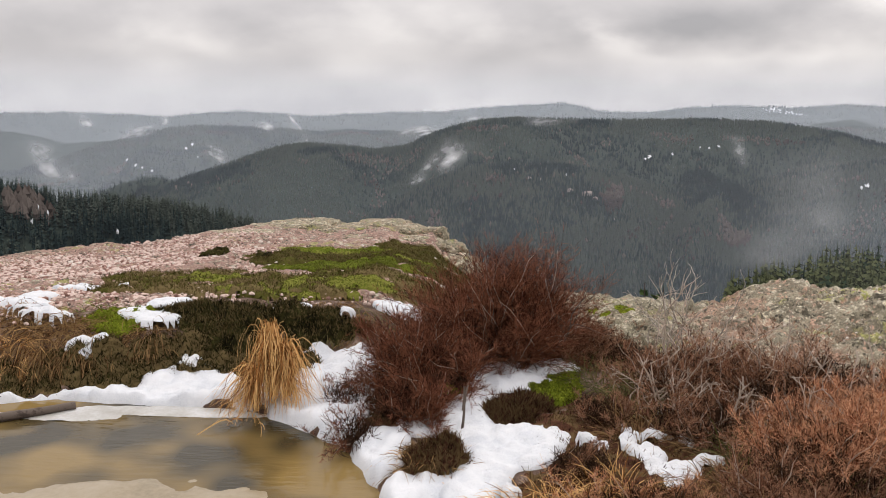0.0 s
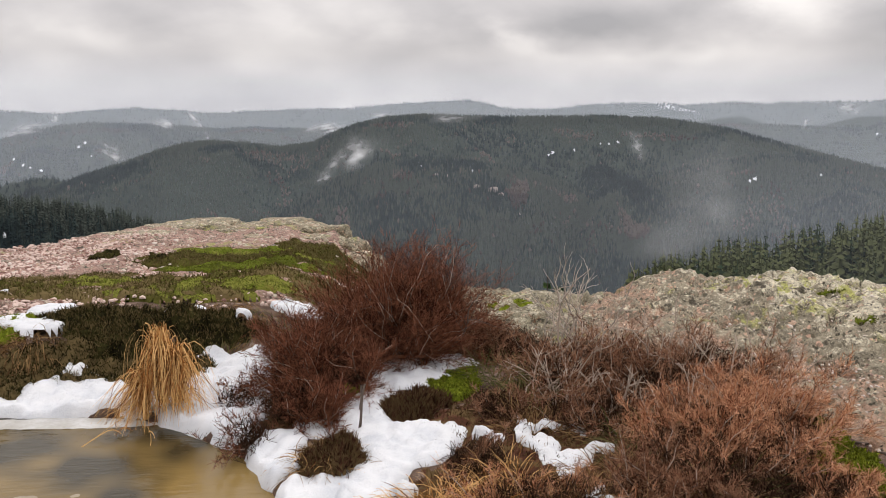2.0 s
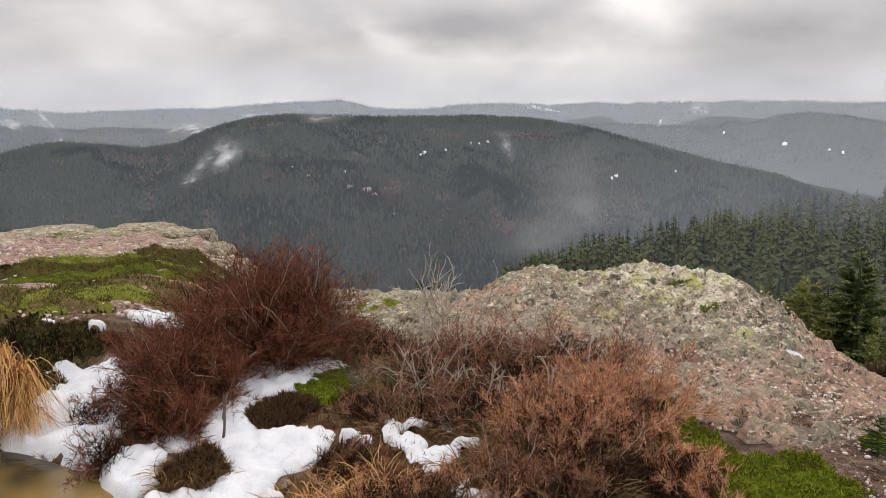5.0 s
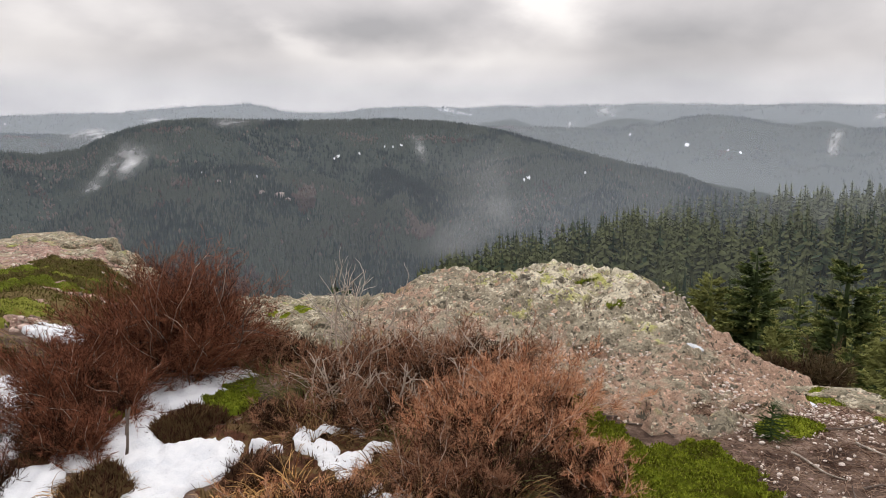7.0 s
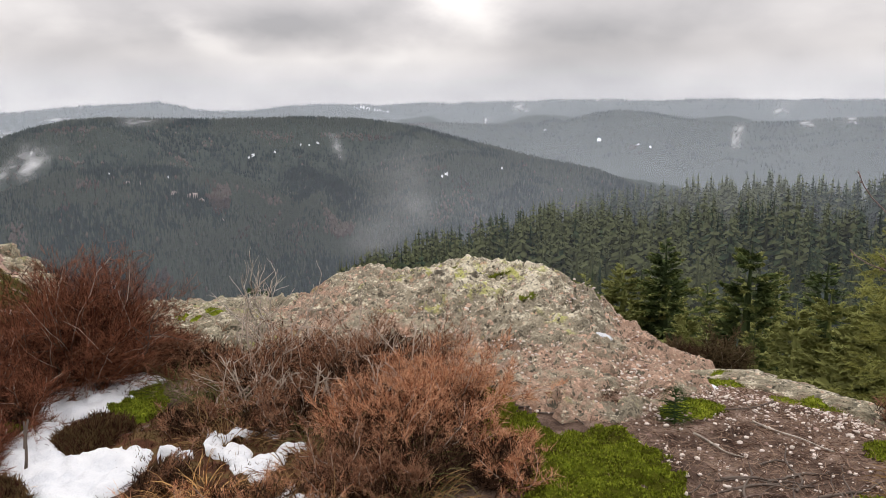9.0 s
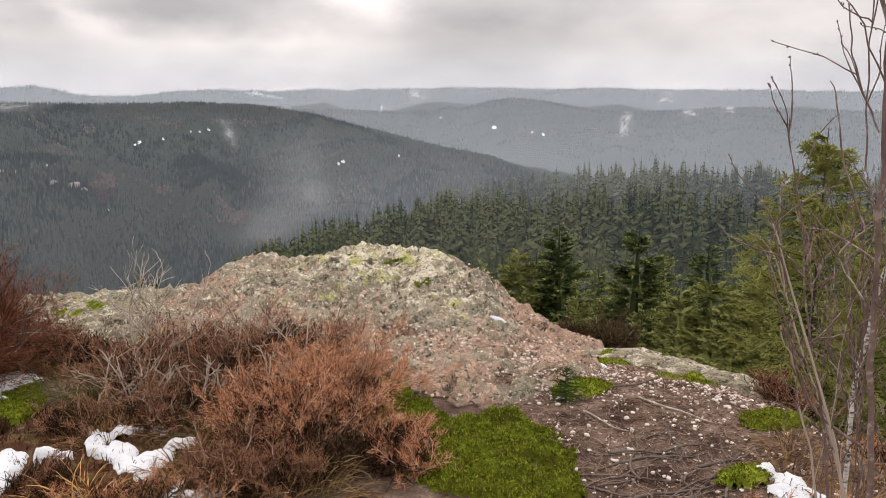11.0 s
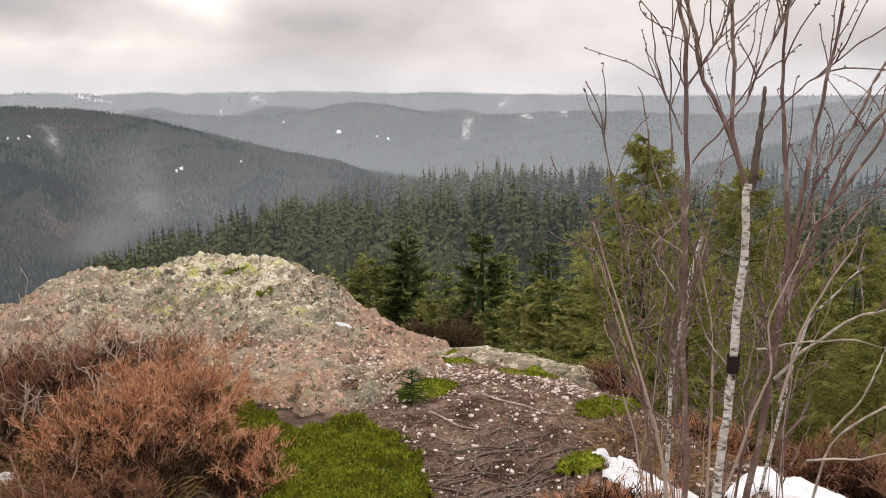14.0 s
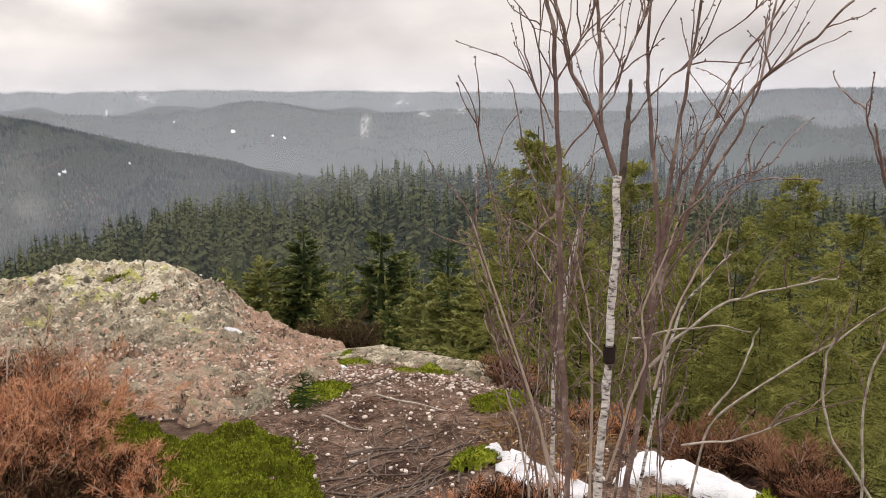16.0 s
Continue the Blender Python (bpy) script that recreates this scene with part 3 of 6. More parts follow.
def far_land(az, r):
    rm, zm = canopy_ridge(az)
    right = np.where(r < 100, np.interp(r, [0, 7, 12, 25, 40, 70, 100], [-3.5, -4.2, -6.2, -11.5, -18.5, -30, -37]), -37 + (zm + 37) * np.clip((r - 100) / (rm - 100), 0, 1))
    right = right - 0.42 * np.maximum(r - rm, 0)
    left = np.interp(r, [0, 8, 12, 40, 200, 700, 1400], [-4, -5, -9, -46, -175, -320, -335])
    z = left + (right - left) * smooth(9, 17, az)
    z = np.maximum(z, -335 + 0 * r)
    for dist, azs, els, slope, tall in RIDGES:
        gully = 1.3 * (0.55 - np.abs(fbm(az * 0.11 + dist, r / 700.0, 4, int(dist) % 91))) + 0.35 * fbm(az * 0.5, r / 160.0, 3, 5)
        top = EYE + dist * np.tan(np.radians(np.interp(az, azs, els))) - tall
        before = np.maximum(dist - r, 0)
        hill = top - slope * before + 48 * gully * np.clip(before / 260, 0, 1) * (1 if dist > 1000 else 0.3) - 0.3 * np.maximum(r - dist, 0)
        hill = hill - 1000 * ((az < azs[0]) | (az > azs[-1]))
        z = np.maximum(z, hill)
    return z


def land(x, y):
    x, y = np.asarray(x, float), np.asarray(y, float)
    az, r = np.degrees(np.arctan2(x, y)), np.hypot(x, y)
    behind = np.abs(az - 20) > 95
    a = np.clip(az, -60, 100)
    lip = np.interp(a, LIP_AZ, LIP_R)
    top = EYE + lip * np.tan(np.radians(np.interp(a, LIP_AZ, LIP_EL)))
    start = np.interp(a, [-6, 2, 14, 20, 40, 46], [5.6, 4.9, 4.9, 4.35, 4.2, 3.9])
    start = np.minimum(start, lip - 0.6)
    s = smooth(start, lip, r)
    near = inner(x, y) * (1 - s) + top * s
    d = np.maximum(r - lip, 0)
    over = top - 0.12 * d - 0.5 * np.minimum(d, 1.3) ** 2 - 1.35 * np.maximum(d - 1.3, 0)
    front = np.where(r <= lip, near, np.maximum(over, far_land(a, r)))
    rear = -0.1 - 0.03 * np.maximum(r - 6, 0) ** 0.9 + 0.05 * fbm(x, y, 3, 4)
    return np.where(behind, rear, front)


azs = np.radians(np.concatenate([np.arange(-75, -42, 3), np.arange(-42, 88, 0.5), np.arange(88, 116, 3), np.arange(118, 285, 6)]))
radii = np.concatenate([np.geomspace(0.3, 2.4, 24, endpoint=False), np.geomspace(2.4, 7, 105, endpoint=False), np.geomspace(7, 16, 55, endpoint=False), np.geomspace(16, 4950, 190), [d + e for d in (700, 900, 1900, 2100, 2600, 3300, 3800, 4550) for e in (-45.0, -12.0, 4.0, 25.0)]])
radii = np.sort(radii)
gx, gy = radii[:, None] * np.sin(azs)[None], radii[:, None] * np.cos(azs)[None]
gz = land(gx, gy)
# the soil lies lower under the rocks
ROCKS = {
    "outcrop": (12, 47.0, ([12, 20, 27, 32, 36, 40, 44, 47], [5.1, 4.5, 4.0, 3.6, 3.3, 3.35, 3.75, 4.35]), 1.6),
    "saddle": (-1, 16, ([-1, 16], [5.0, 4.7]), 1.3),
    "ledge": (-46, 2, ([-46, -20, -6, 2], [5.3, 5.6, 5.3, 6.0]), 1.8),
}
gaz, grr = np.degrees(azs)[None] + 0 * gx, np.hypot(gx, gy)
for az0, az1, start, beyond in ROCKS.values():
    first, last = np.interp(gaz, *start), np.interp(gaz, LIP_AZ, LIP_R) + beyond
    gz = gz - 0.12 * smooth(0.25, 0.55, grr - first) * smooth(0.1, 0.4, last - grr) * smooth(1.5, 3.5, gaz - az0) * smooth(1.5, 3.5, az1 - gaz)
na, nr = len(azs), len(radii)
ids = np.arange(na * nr).reshape(nr, na)
nxt = np.roll(ids, -1, 1)
quads = np.stack([ids[:-1], ids[1:], nxt[1:], nxt[:-1]], -1).reshape(-1, 4)
tris = np.concatenate([quads[:, [0, 1, 2]], quads[:, [0, 2, 3]], np.stack([np.full(na, na * nr), ids[0], nxt[0]], 1)])
verts = np.concatenate([np.stack([gx, gy, gz], -1).reshape(-1, 3), [[0, 0, float(land(0.01, 0.01))]]])
solid("ground", mesh_np("ground", verts, tris, M_SOIL, True), "damp brown soil falling away to wooded valleys", "ground", kind="structure")


# ---- rock: two weathered masses that break through the soil ----
def rock_sheet(az0, az1, start, beyond, step, lumps, seed, mat, name, ledge=0.0):
    """A rock surface between two bearings, from the start distances to a way down beyond the lip."""
    a = np.arange(az0, az1, step)
    t = np.linspace(0, 1, int((np.interp(az0 * 0.5 + az1 * 0.5, LIP_AZ, LIP_R) - min(start[1]) + beyond) / 0.018))
    A, T = np.meshgrid(a, t)
    lip = np.interp(A, LIP_AZ, LIP_R)
    first = np.interp(A, *start)
    R = first + (lip + beyond - first) * T
    x, y = R * np.sin(np.radians(A)), R * np.cos(np.radians(A))
    z = land(x, y)
    edge = smooth(0, 0.10, T) * smooth(0, 0.07, (A - az0) / (az1 - az0)) * smooth(0, 0.07, (az1 - A) / (az1 - az0))
    edge = np.clip(edge + 0.5 * fbm(x * 2.3, y * 2.3, 4, seed + 3) * edge * (1 - edge) * 2, 0, 1)
    z = z - 0.09 + 0.10 * smooth(0.15, 0.75, edge)
    z = z + edge * lumps * ((0.034 + 0.014 * ledge * smooth(1.6, 0.3, lip - R)) * fbm(x * 2.4, y * 2.4, 6, seed, 0.6) + 0.020 * (0.5 - np.abs(fbm(x * 6, y * 6, 5, seed + 1, 0.6))) + 0.019 * fbm(x * 17, y * 17, 3, seed + 5, 0.65) + 0.022 * smooth(0.1, 0.3, fbm(x * 3.1, y * 3.1, 4, seed + 9)))
    # weathered plates with stepped edges, and deep hollows
    shelf = 2.6 * fbm(x * 0.9, y * 1.5, 5, seed + 12, 0.55)
    z = z + edge * lumps * 0.026 * (smooth(0.30, 0.52, shelf - np.floor(shelf)) - smooth(0.52, 1.0, shelf - np.floor(shelf)))
    hollow = fbm(x * 3.3, y * 5.0, 4, seed + 15)
    z = z - edge * lumps * 0.075 * smooth(0.46, 0.60, hollow)
    pits = vnoise(x * 7, y * 7, seed + 8)
    z = z - 0.03 * lumps * smooth(0.74, 0.88, pits) * edge
    n0, n1 = A.shape
    k = np.arange(n0 * n1).reshape(n0, n1)
    f = np.stack([k[:-1, :-1], k[:-1, 1:], k[1:, 1:], k[1:, :-1]], -1).reshape(-1, 4)
    return mesh_np(name, np.stack([x, y, z], -1), f, mat, True)


outcrop = solid("rock_outcrop", rock_sheet(*ROCKS["outcrop"], 0.17, 1.0, 21, M_ROCK, "rock_outcrop"), "rounded grey-pink sandstone outcrop crusted with pale lichen", "rock")
solid("rock_saddle", rock_sheet(*ROCKS["saddle"], 0.22, 1.0, 61, M_RIM, "rock_saddle"), "low lichened rock saddle between the heather bushes", "rock")
ledge = solid("rock_ledge", rock_sheet(*ROCKS["ledge"], 0.32, 0.55, 41, M_LEDGE, "rock_ledge", 1.0), "flat rock ledge strewn with pink gravel and moss", "rock")


# ---- things that lie on the ground in patches: snow, moss, water, ice ----
def patch_mesh(name, blobs, holes, mat, thick, step=0.016, seed=0, ragged=0.45, grain=4.5, level=None, lump=0.3, up=0.0):
    """A sheet that follows the ground, thick in the middle and thin at its ragged rim. blobs: x, y, half lengths."""
    x0, x1 = min(b[0] - 1.6 * b[2] for b in blobs) - 0.04, max(b[0] + 1.6 * b[2] for b in blobs) + 0.04
    y0, y1 = min(b[1] - 1.6 * b[3] for b in blobs) - 0.04, max(b[1] + 1.6 * b[3] for b in blobs) + 0.04
    X, Y = np.meshgrid(np.arange(x0, x1, step), np.arange(y0, y1, step))
    field = np.max([1 - ((X - bx) / rx) ** 2 - ((Y - by) / ry) ** 2 for bx, by, rx, ry in blobs], 0)
    field = field + ragged * fbm(X * grain, Y * grain, 4, seed, 0.55)
    field = field + 0.35 * ragged * fbm(X * grain * 4.3, Y * grain * 4.3, 3, seed + 6, 0.6)
    for bx, by, rx, ry in holes:
        field = np.minimum(field, ((X - bx) / rx) ** 2 + ((Y - by) / ry) ** 2 - 1 + 0.3 * fbm(X * 5, Y * 5, 3, seed + 1))
    body = np.sqrt(np.clip(field * 1.6, 0, 1))
    ground = land(X, Y) + up if level is None else level + 0 * X
    Z = ground + thick * body * (1 + lump * fbm(X * 6, Y * 6, 4, seed + 2) + 0.4 * fbm(X * 19, Y * 19, 3, seed + 3)) - 0.055 * smooth(0.0, -0.22, field) * (level is None)
    if level is not None and thick:
        Z = level + thick * np.clip(field * 5, -1, 1)
    k = np.arange(X.size).reshape(X.shape)
    f = np.stack([k[:-1, :-1], k[:-1, 1:], k[1:, 1:], k[1:, :-1]], -1).reshape(-1, 4)
    inside = field > (-0.3 if level is None or thick else 0.0)
    # only what hangs together with the fullest spot
    own = np.zeros_like(inside)
    own[np.unravel_index(np.argmax(field), field.shape)] = True
    while True:
        more = own.copy()
        more[1:] |= own[:-1]
        more[:-1] |= own[1:]
        more[:, 1:] |= own[:, :-1]
        more[:, :-1] |= own[:, 1:]
        more &= inside
        if (more == own).all():
            break
        own = more
    f = f[own.ravel()[f].all(1)]
    used = np.unique(f)
    back = np.zeros(X.size, int)
    back[used] = np.arange(len(used))
    return mesh_np(name, np.stack([X, Y, Z], -1).reshape(-1, 3)[used], back[f], mat, True), (X, Y, Z, field)


def snow(blobs, holes=(), thick=0.05, seed=0, label="patch of old white snow on the ground", **more):
    solid("snow_patch", patch_mesh("snow_patch", blobs, holes, M_SNOW, thick, seed=seed, **more)[0], label, "snow", "snow patches")


def moss(blobs, mat, seed, label, thick=0.05, tips=5000, tall=0.011, tip_mat=None, up=0.0):
    me, (X, Y, Z, field) = patch_mesh("cushion", blobs, (), mat, thick, 0.02, seed, 0.5, 6.0, lump=0.6, up=up)
    base = thing("moss_patch", label, "moss", "moss patches")
    part("cushion", me, base)
    inside = np.argwhere(field > 0.02)
    pick = inside[rng.integers(0, len(inside), tips)]
    i, j = pick[:, 0], pick[:, 1]
    p = np.stack([X[i, j], Y[i, j], Z[i, j] - 0.004], 1) + rng.uniform(-0.012, 0.012, (tips, 3)) * [1, 1, 0.2]
    way = rng.normal(size=(tips, 3)) * [0.6, 0.6, 0.25] + [0, 0, 1]
    line = bend(p, way, tall * rng.uniform(0.6, 1.5, tips), 2, 0.25)
    pile = Pile().add(*ribbons(line, np.array([0.0034, 0.0007]) * np.ones((tips, 1))))
    part("fuzz", pile.mesh("fuzz", tip_mat or mat), base)


pool = patch_mesh("puddle_water", [(-2.1, 2.4, 1.95, 1.90)], (), M_WATER, 0.0, 0.04, 3, 0.03, 1.5, -0.2)[0]
solid("puddle_water", pool, "murky brown puddle partly skinned with ice", "puddle", kind="structure")
solid("ice_sheet", patch_mesh("ice_sheet", [(-1.45, 2.72, 0.8, 0.42), (-2.7, 2.75, 0.9, 0.36)], (), M_ICE, 0.004, 0.016, 14, 0.4, 2.6, -0.2)[0], "thin tan ice skin on the puddle", "ice", "ice sheets")
solid("ice_sheet", patch_mesh("ice_sheet", [(-1.6, 3.98, 0.6, 0.08), (-0.95, 3.72, 0.16, 0.1), (-2.3, 3.88, 0.4, 0.07)], (), M_ICE_WHITE, 0.005, 0.016, 29, 0.3, 4, -0.2)[0], "thin whitish ice rim along the snow", "ice", "ice sheets")

snow([(-2.55, 4.02, 0.42, 0.10), (-2.1, 4.12, 0.4, 0.13), (-1.72, 4.28, 0.34, 0.26), (-1.45, 4.3, 0.2, 0.24)], thick=0.04, seed=1, label="white snow band along the puddle bank", ragged=0.32, grain=6)
snow([(-1.0, 4.2, 0.26, 0.36), (-0.82, 4.5, 0.2, 0.32), (-0.72, 4.1, 0.14, 0.34), (-0.9, 3.88, 0.3, 0.16), (-1.08, 4.68, 0.1, 0.1), (-0.74, 3.72, 0.14, 0.14), (-1.3, 4.12, 0.14, 0.12)], thick=0.04, seed=2, label="white snow beside the straw tuft", ragged=0.32, grain=6)
snow([(0.1, 4.28, 0.3, 0.2), (0.33, 4.5, 0.2, 0.13), (-0.15, 3.85, 0.26, 0.26), (-0.3, 3.72, 0.18, 0.12), (-0.02, 3.4, 0.2, 0.34), (0.16, 3.45, 0.2, 0.26), (-0.08, 3.05, 0.14, 0.3), (0.45, 4.05, 0.1, 0.2), (0.05, 4.6, 0.16, 0.2)],
     [(0.12, 3.82, 0.14, 0.15), (0.34, 4.12, 0.08, 0.12)], 0.045, 5, "large patch of melting white snow among heather", ragged=0.3, grain=6)
snow([(-0.5, 3.3, 0.14, 0.14), (-0.3, 3.1, 0.18, 0.12), (-0.5, 3.52, 0.12, 0.14), (-0.42, 2.95, 0.14, 0.14), (-0.62, 3.3, 0.12, 0.24), (-0.55, 2.95, 0.1, 0.2)], seed=6, thick=0.04, label="small snow patch at the puddle rim", grain=7)
snow([(0.62, 3.42, 0.05, 0.12), (0.64, 3.6, 0.03, 0.12), (0.74, 3.52, 0.12, 0.035), (0.9, 3.52, 0.05, 0.1), (0.7, 3.3, 0.07, 0.12), (0.76, 3.16, 0.13, 0.08), (0.92, 3.24, 0.08, 0.045), (0.74, 3.05, 0.05, 0.06)], (), 0.04, 8, "ragged snow patch in the heather", ragged=0.3, grain=7)
snow([(0.09, 2.98, 0.05, 0.07)], seed=9, thick=0.06, label="small snow lump in dry grass", ragged=0.2)
snow([(0.44, 3.42, 0.06, 0.04), (0.5, 3.38, 0.04, 0.03)], seed=10, thick=0.05, label="small snow lump in the heather", ragged=0.2)
snow([(0.88, 2.72, 0.09, 0.05), (0.8, 2.8, 0.06, 0.08)], seed=31, thick=0.05, label="small snow lump in the heather", ragged=0.3)
snow([(-2.2, 5.15, 0.15, 0.16), (-2.28, 4.95, 0.16, 0.15), (-2.15, 4.82, 0.15, 0.10)], [(-2.2, 4.97, 0.05, 0.06)], 0.02, 11, "snow patch running down the mossy bank", ragged=0.2, grain=6, up=0.045)
snow([(-3.4, 5.25, 0.3, 0.1), (-3.3, 5.45, 0.16, 0.1), (-3.75, 5.6, 0.25, 0.12), (-3.62, 5.35, 0.2, 0.1)], seed=12, label="thin snow patch on the grassy bank", ragged=0.25, thick=0.03, up=0.02)
snow([(-2.86, 4.8, 0.16, 0.05), (-3.05, 4.92, 0.14, 0.05)], seed=32, label="thin snow streak in the bank grass", ragged=0.4, thick=0.03, up=0.06)
snow([(-3.18, 5.88, 0.24, 0.08), (-2.9, 5.92, 0.12, 0.05)], seed=13, label="thin snow streak on gravel", ragged=0.5, thick=0.03, up=0.02)
snow([(-1.34, 5.04, 0.11, 0.08), (-1.26, 5.12, 0.06, 0.05)], seed=15, label="small snow patch on moss", ragged=0.4, thick=0.03, up=0.05)
snow([(-0.945, 5.02, 0.06, 0.05)], seed=16, label="small snow patch on moss", ragged=0.3, thick=0.03, up=0.05)
snow([(-0.66, 5.5, 0.16, 0.12), (-0.52, 5.85, 0.16, 0.12)], seed=17, label="small snow patch behind the heather", ragged=0.4, thick=0.03, up=0.03)
snow([(-2.45, 4.45, 0.1, 0.09), (-2.38, 4.55, 0.07, 0.06)], seed=18, thick=0.05, label="small snow lump on the bank", ragged=0.3)
snow([(3.26, 3.28, 0.05, 0.16)], seed=22, thick=0.02, label="thin snow streak along the rock foot", ragged=0.4)
snow([(2.66, 1.5, 0.09, 0.12), (2.62, 1.36, 0.14, 0.1), (2.72, 1.6, 0.05, 0.06), (2.52, 1.9, 0.1, 0.03), (2.6, 1.8, 0.1, 0.03), (2.68, 1.7, 0.08, 0.035)], seed=23, thick=0.03, label="white snow patch at the foot of the saplings", ragged=0.5, grain=8)
snow([(3.02, 1.2, 0.13, 0.07), (3.04, 1.07, 0.12, 0.1), (3.0, 0.92, 0.1, 0.13), (2.96, 0.76, 0.09, 0.13), (2.87, 1.2, 0.06, 0.05)], (), 0.026, 24, "long white snow patch behind the saplings", ragged=0.5, grain=8)
snow([(3.5, 2.15, 0.1, 0.03)], seed=25, thick=0.02, label="thin snow trace on gravel", ragged=0.4)

moss([(1.92, 2.42, 0.3, 0.33), (2.1, 2.55, 0.16, 0.14), (1.84, 2.85, 0.14, 0.25), (1.9, 3.2, 0.09, 0.22), (1.85, 2.1, 0.25, 0.22)], M_MOSS, 3, "thick bright green moss carpet below the rock", 0.045, 30000)
moss([(2.68, 2.72, 0.16, 0.09)], M_MOSS, 4, "small green moss cushion on soil", 0.04, 2500)
moss([(3.56, 3.38, 0.16, 0.15)], M_MOSS, 5, "green moss cushion at the rock foot", 0.028, 2200)
moss([(3.55, 2.75, 0.24, 0.13)], M_MOSS, 6, "green moss cushion on the gravel edge", 0.028, 3500)
moss([(3.18, 2.0, 0.2, 0.12)], M_MOSS, 7, "green moss cushion beside the saplings", 0.028, 3000)
moss([(2.62, 1.72, 0.1, 0.07)], M_MOSS, 8, "small moss cushion by the snow", 0.025, 1200)
moss([(2.85, 0.72, 0.2, 0.09), (2.75, 0.95, 0.08, 0.12)], M_MOSS, 28, "green moss below the long snow patch", 0.05, 3000)
moss([(0.34, 4.12, 0.13, 0.2), (0.42, 4.35, 0.1, 0.08)], M_MOSS, 9, "bright green moss in the melting snow", 0.055, 5000)
moss([(-0.22, 4.1, 0.09, 0.1)], M_MOSS, 10, "green moss tuft in the snow", 0.08, 1800)
moss([(0.1, 3.8, 0.12, 0.13), (0.18, 3.9, 0.12, 0.1)], M_BROWNMOSS, 11, "dark brown mossy mound in the snow", 0.035, 6000, 0.04)
moss([(0.6, 3.5, 0.5, 0.6), (1.15, 3.3, 0.55, 0.7), (1.2, 4.0, 0.6, 0.5), (0.5, 2.8, 0.5, 0.4)], M_BROWNMOSS, 83, "dark brown litter and moss under the heather", 0.014, 9000, 0.03)
moss([(0.1, 4.75, 0.55, 0.4), (-0.4, 4.25, 0.4, 0.4), (-0.45, 3.85, 0.25, 0.25)], M_BROWNMOSS, 84, "dark brown litter under the tall heather", 0.014, 5000, 0.03)
moss([(-1.7, 4.52, 0.4, 0.14), (-2.3, 4.34, 0.35, 0.14), (-1.25, 4.55, 0.2, 0.16), (-2.75, 4.2, 0.3, 0.14)], M_DARKMOSS, 82, "dark wet turf at the foot of the bank, crevice shade in its colour", 0.05, 9000, 0.03)
moss([(-1.62, 4.78, 0.36, 0.2), (-1.2, 4.95, 0.4, 0.2), (-1.7, 5.0, 0.5, 0.2)], M_DARKMOSS, 12, "dark wet moss hanging over the bank, crevice shade in its colour", 0.06, 12000, 0.03)
moss([(-1.6, 5.75, 0.5, 0.18), (-2.2, 6.0, 0.4, 0.14), (-1.15, 6.0, 0.4, 0.18)], M_MOSS2, 13, "sparse green moss on the ledge", 0.035, 9000, up=0.03)
moss([(-1.5, 6.7, 0.5, 0.2), (-0.95, 7.0, 0.4, 0.16)], M_MOSS2, 14, "sparse green moss on the ledge", 0.035, 6000, up=0.03)
moss([(-1.5, 7.8, 0.7, 0.25), (-0.8, 7.5, 0.3, 0.2)], M_MOSS2, 15, "faded green moss on the gravel ledge", 0.035, 6000, up=0.03)
moss([(-1.9, 5.9, 1.1, 0.35), (-0.9, 6.3, 0.7, 0.4), (-2.6, 6.3, 0.6, 0.25)], M_OLIVE, 53, "olive-brown turf and moss on the ledge", 0.025, 9000, 0.03, up=0.03)
moss([(-0.8, 7.6, 0.7, 0.6), (-1.6, 7.3, 0.8, 0.35), (-0.7, 8.6, 0.5, 0.5)], M_OLIVE, 54, "olive-brown turf on the gravel ledge", 0.03, 8000, 0.03, up=0.03)
moss([(-2.4, 4.85, 0.25, 0.2)], M_MOSS, 16, "yellow-green moss on the grassy bank", 0.06, 3000)
moss([(2.68, 5.3, 0.06, 0.05)], M_MOSS2, 61, "small yellow-green moss spot on the rock", 0.035, 400)
moss([(2.92, 5.0, 0.09, 0.04)], M_MOSS2, 62, "small yellow-green moss spot on the rock", 0.035, 400)
moss([(2.85, 4.5, 0.07, 0.045)], M_MOSS2, 63, "small yellow-green moss spot on the rock", 0.035, 300)
moss([(0.95, 6.05, 0.2, 0.12)], M_MOSS, 17, "green moss on the rock saddle", 0.05, 1500)
moss([(-2.75, 7.6, 0.14, 0.12)], M_DARKMOSS, 18, "dark moss dot on the gravel", 0.05, 700, up=0.03)
moss([(-2.15, 7.3, 0.1, 0.1)], M_DARKMOSS, 19, "dark moss dot on the gravel", 0.05, 600, up=0.03)


# ---- stones ----
ICO_V = np.array([(0, 0, 1), (0.89, 0, 0.45), (0.28, 0.85, 0.45), (-0.72, 0.53, 0.45), (-0.72, -0.53, 0.45), (0.28, -0.85, 0.45), (0.72, 0.53, -0.45), (-0.28, 0.85, -0.45), (-0.89, 0, -0.45), (-0.28, -0.85, -0.45), (0.72, -0.53, -0.45), (0, 0, -1)])
ICO_F = np.array([(0, 1, 2), (0, 2, 3), (0, 3, 4), (0, 4, 5), (0, 5, 1), (1, 6, 2), (2, 7, 3), (3, 8, 4), (4, 9, 5), (5, 10, 1), (1, 10, 6), (2, 6, 7), (3, 7, 8), (4, 8, 9), (5, 9, 10)])


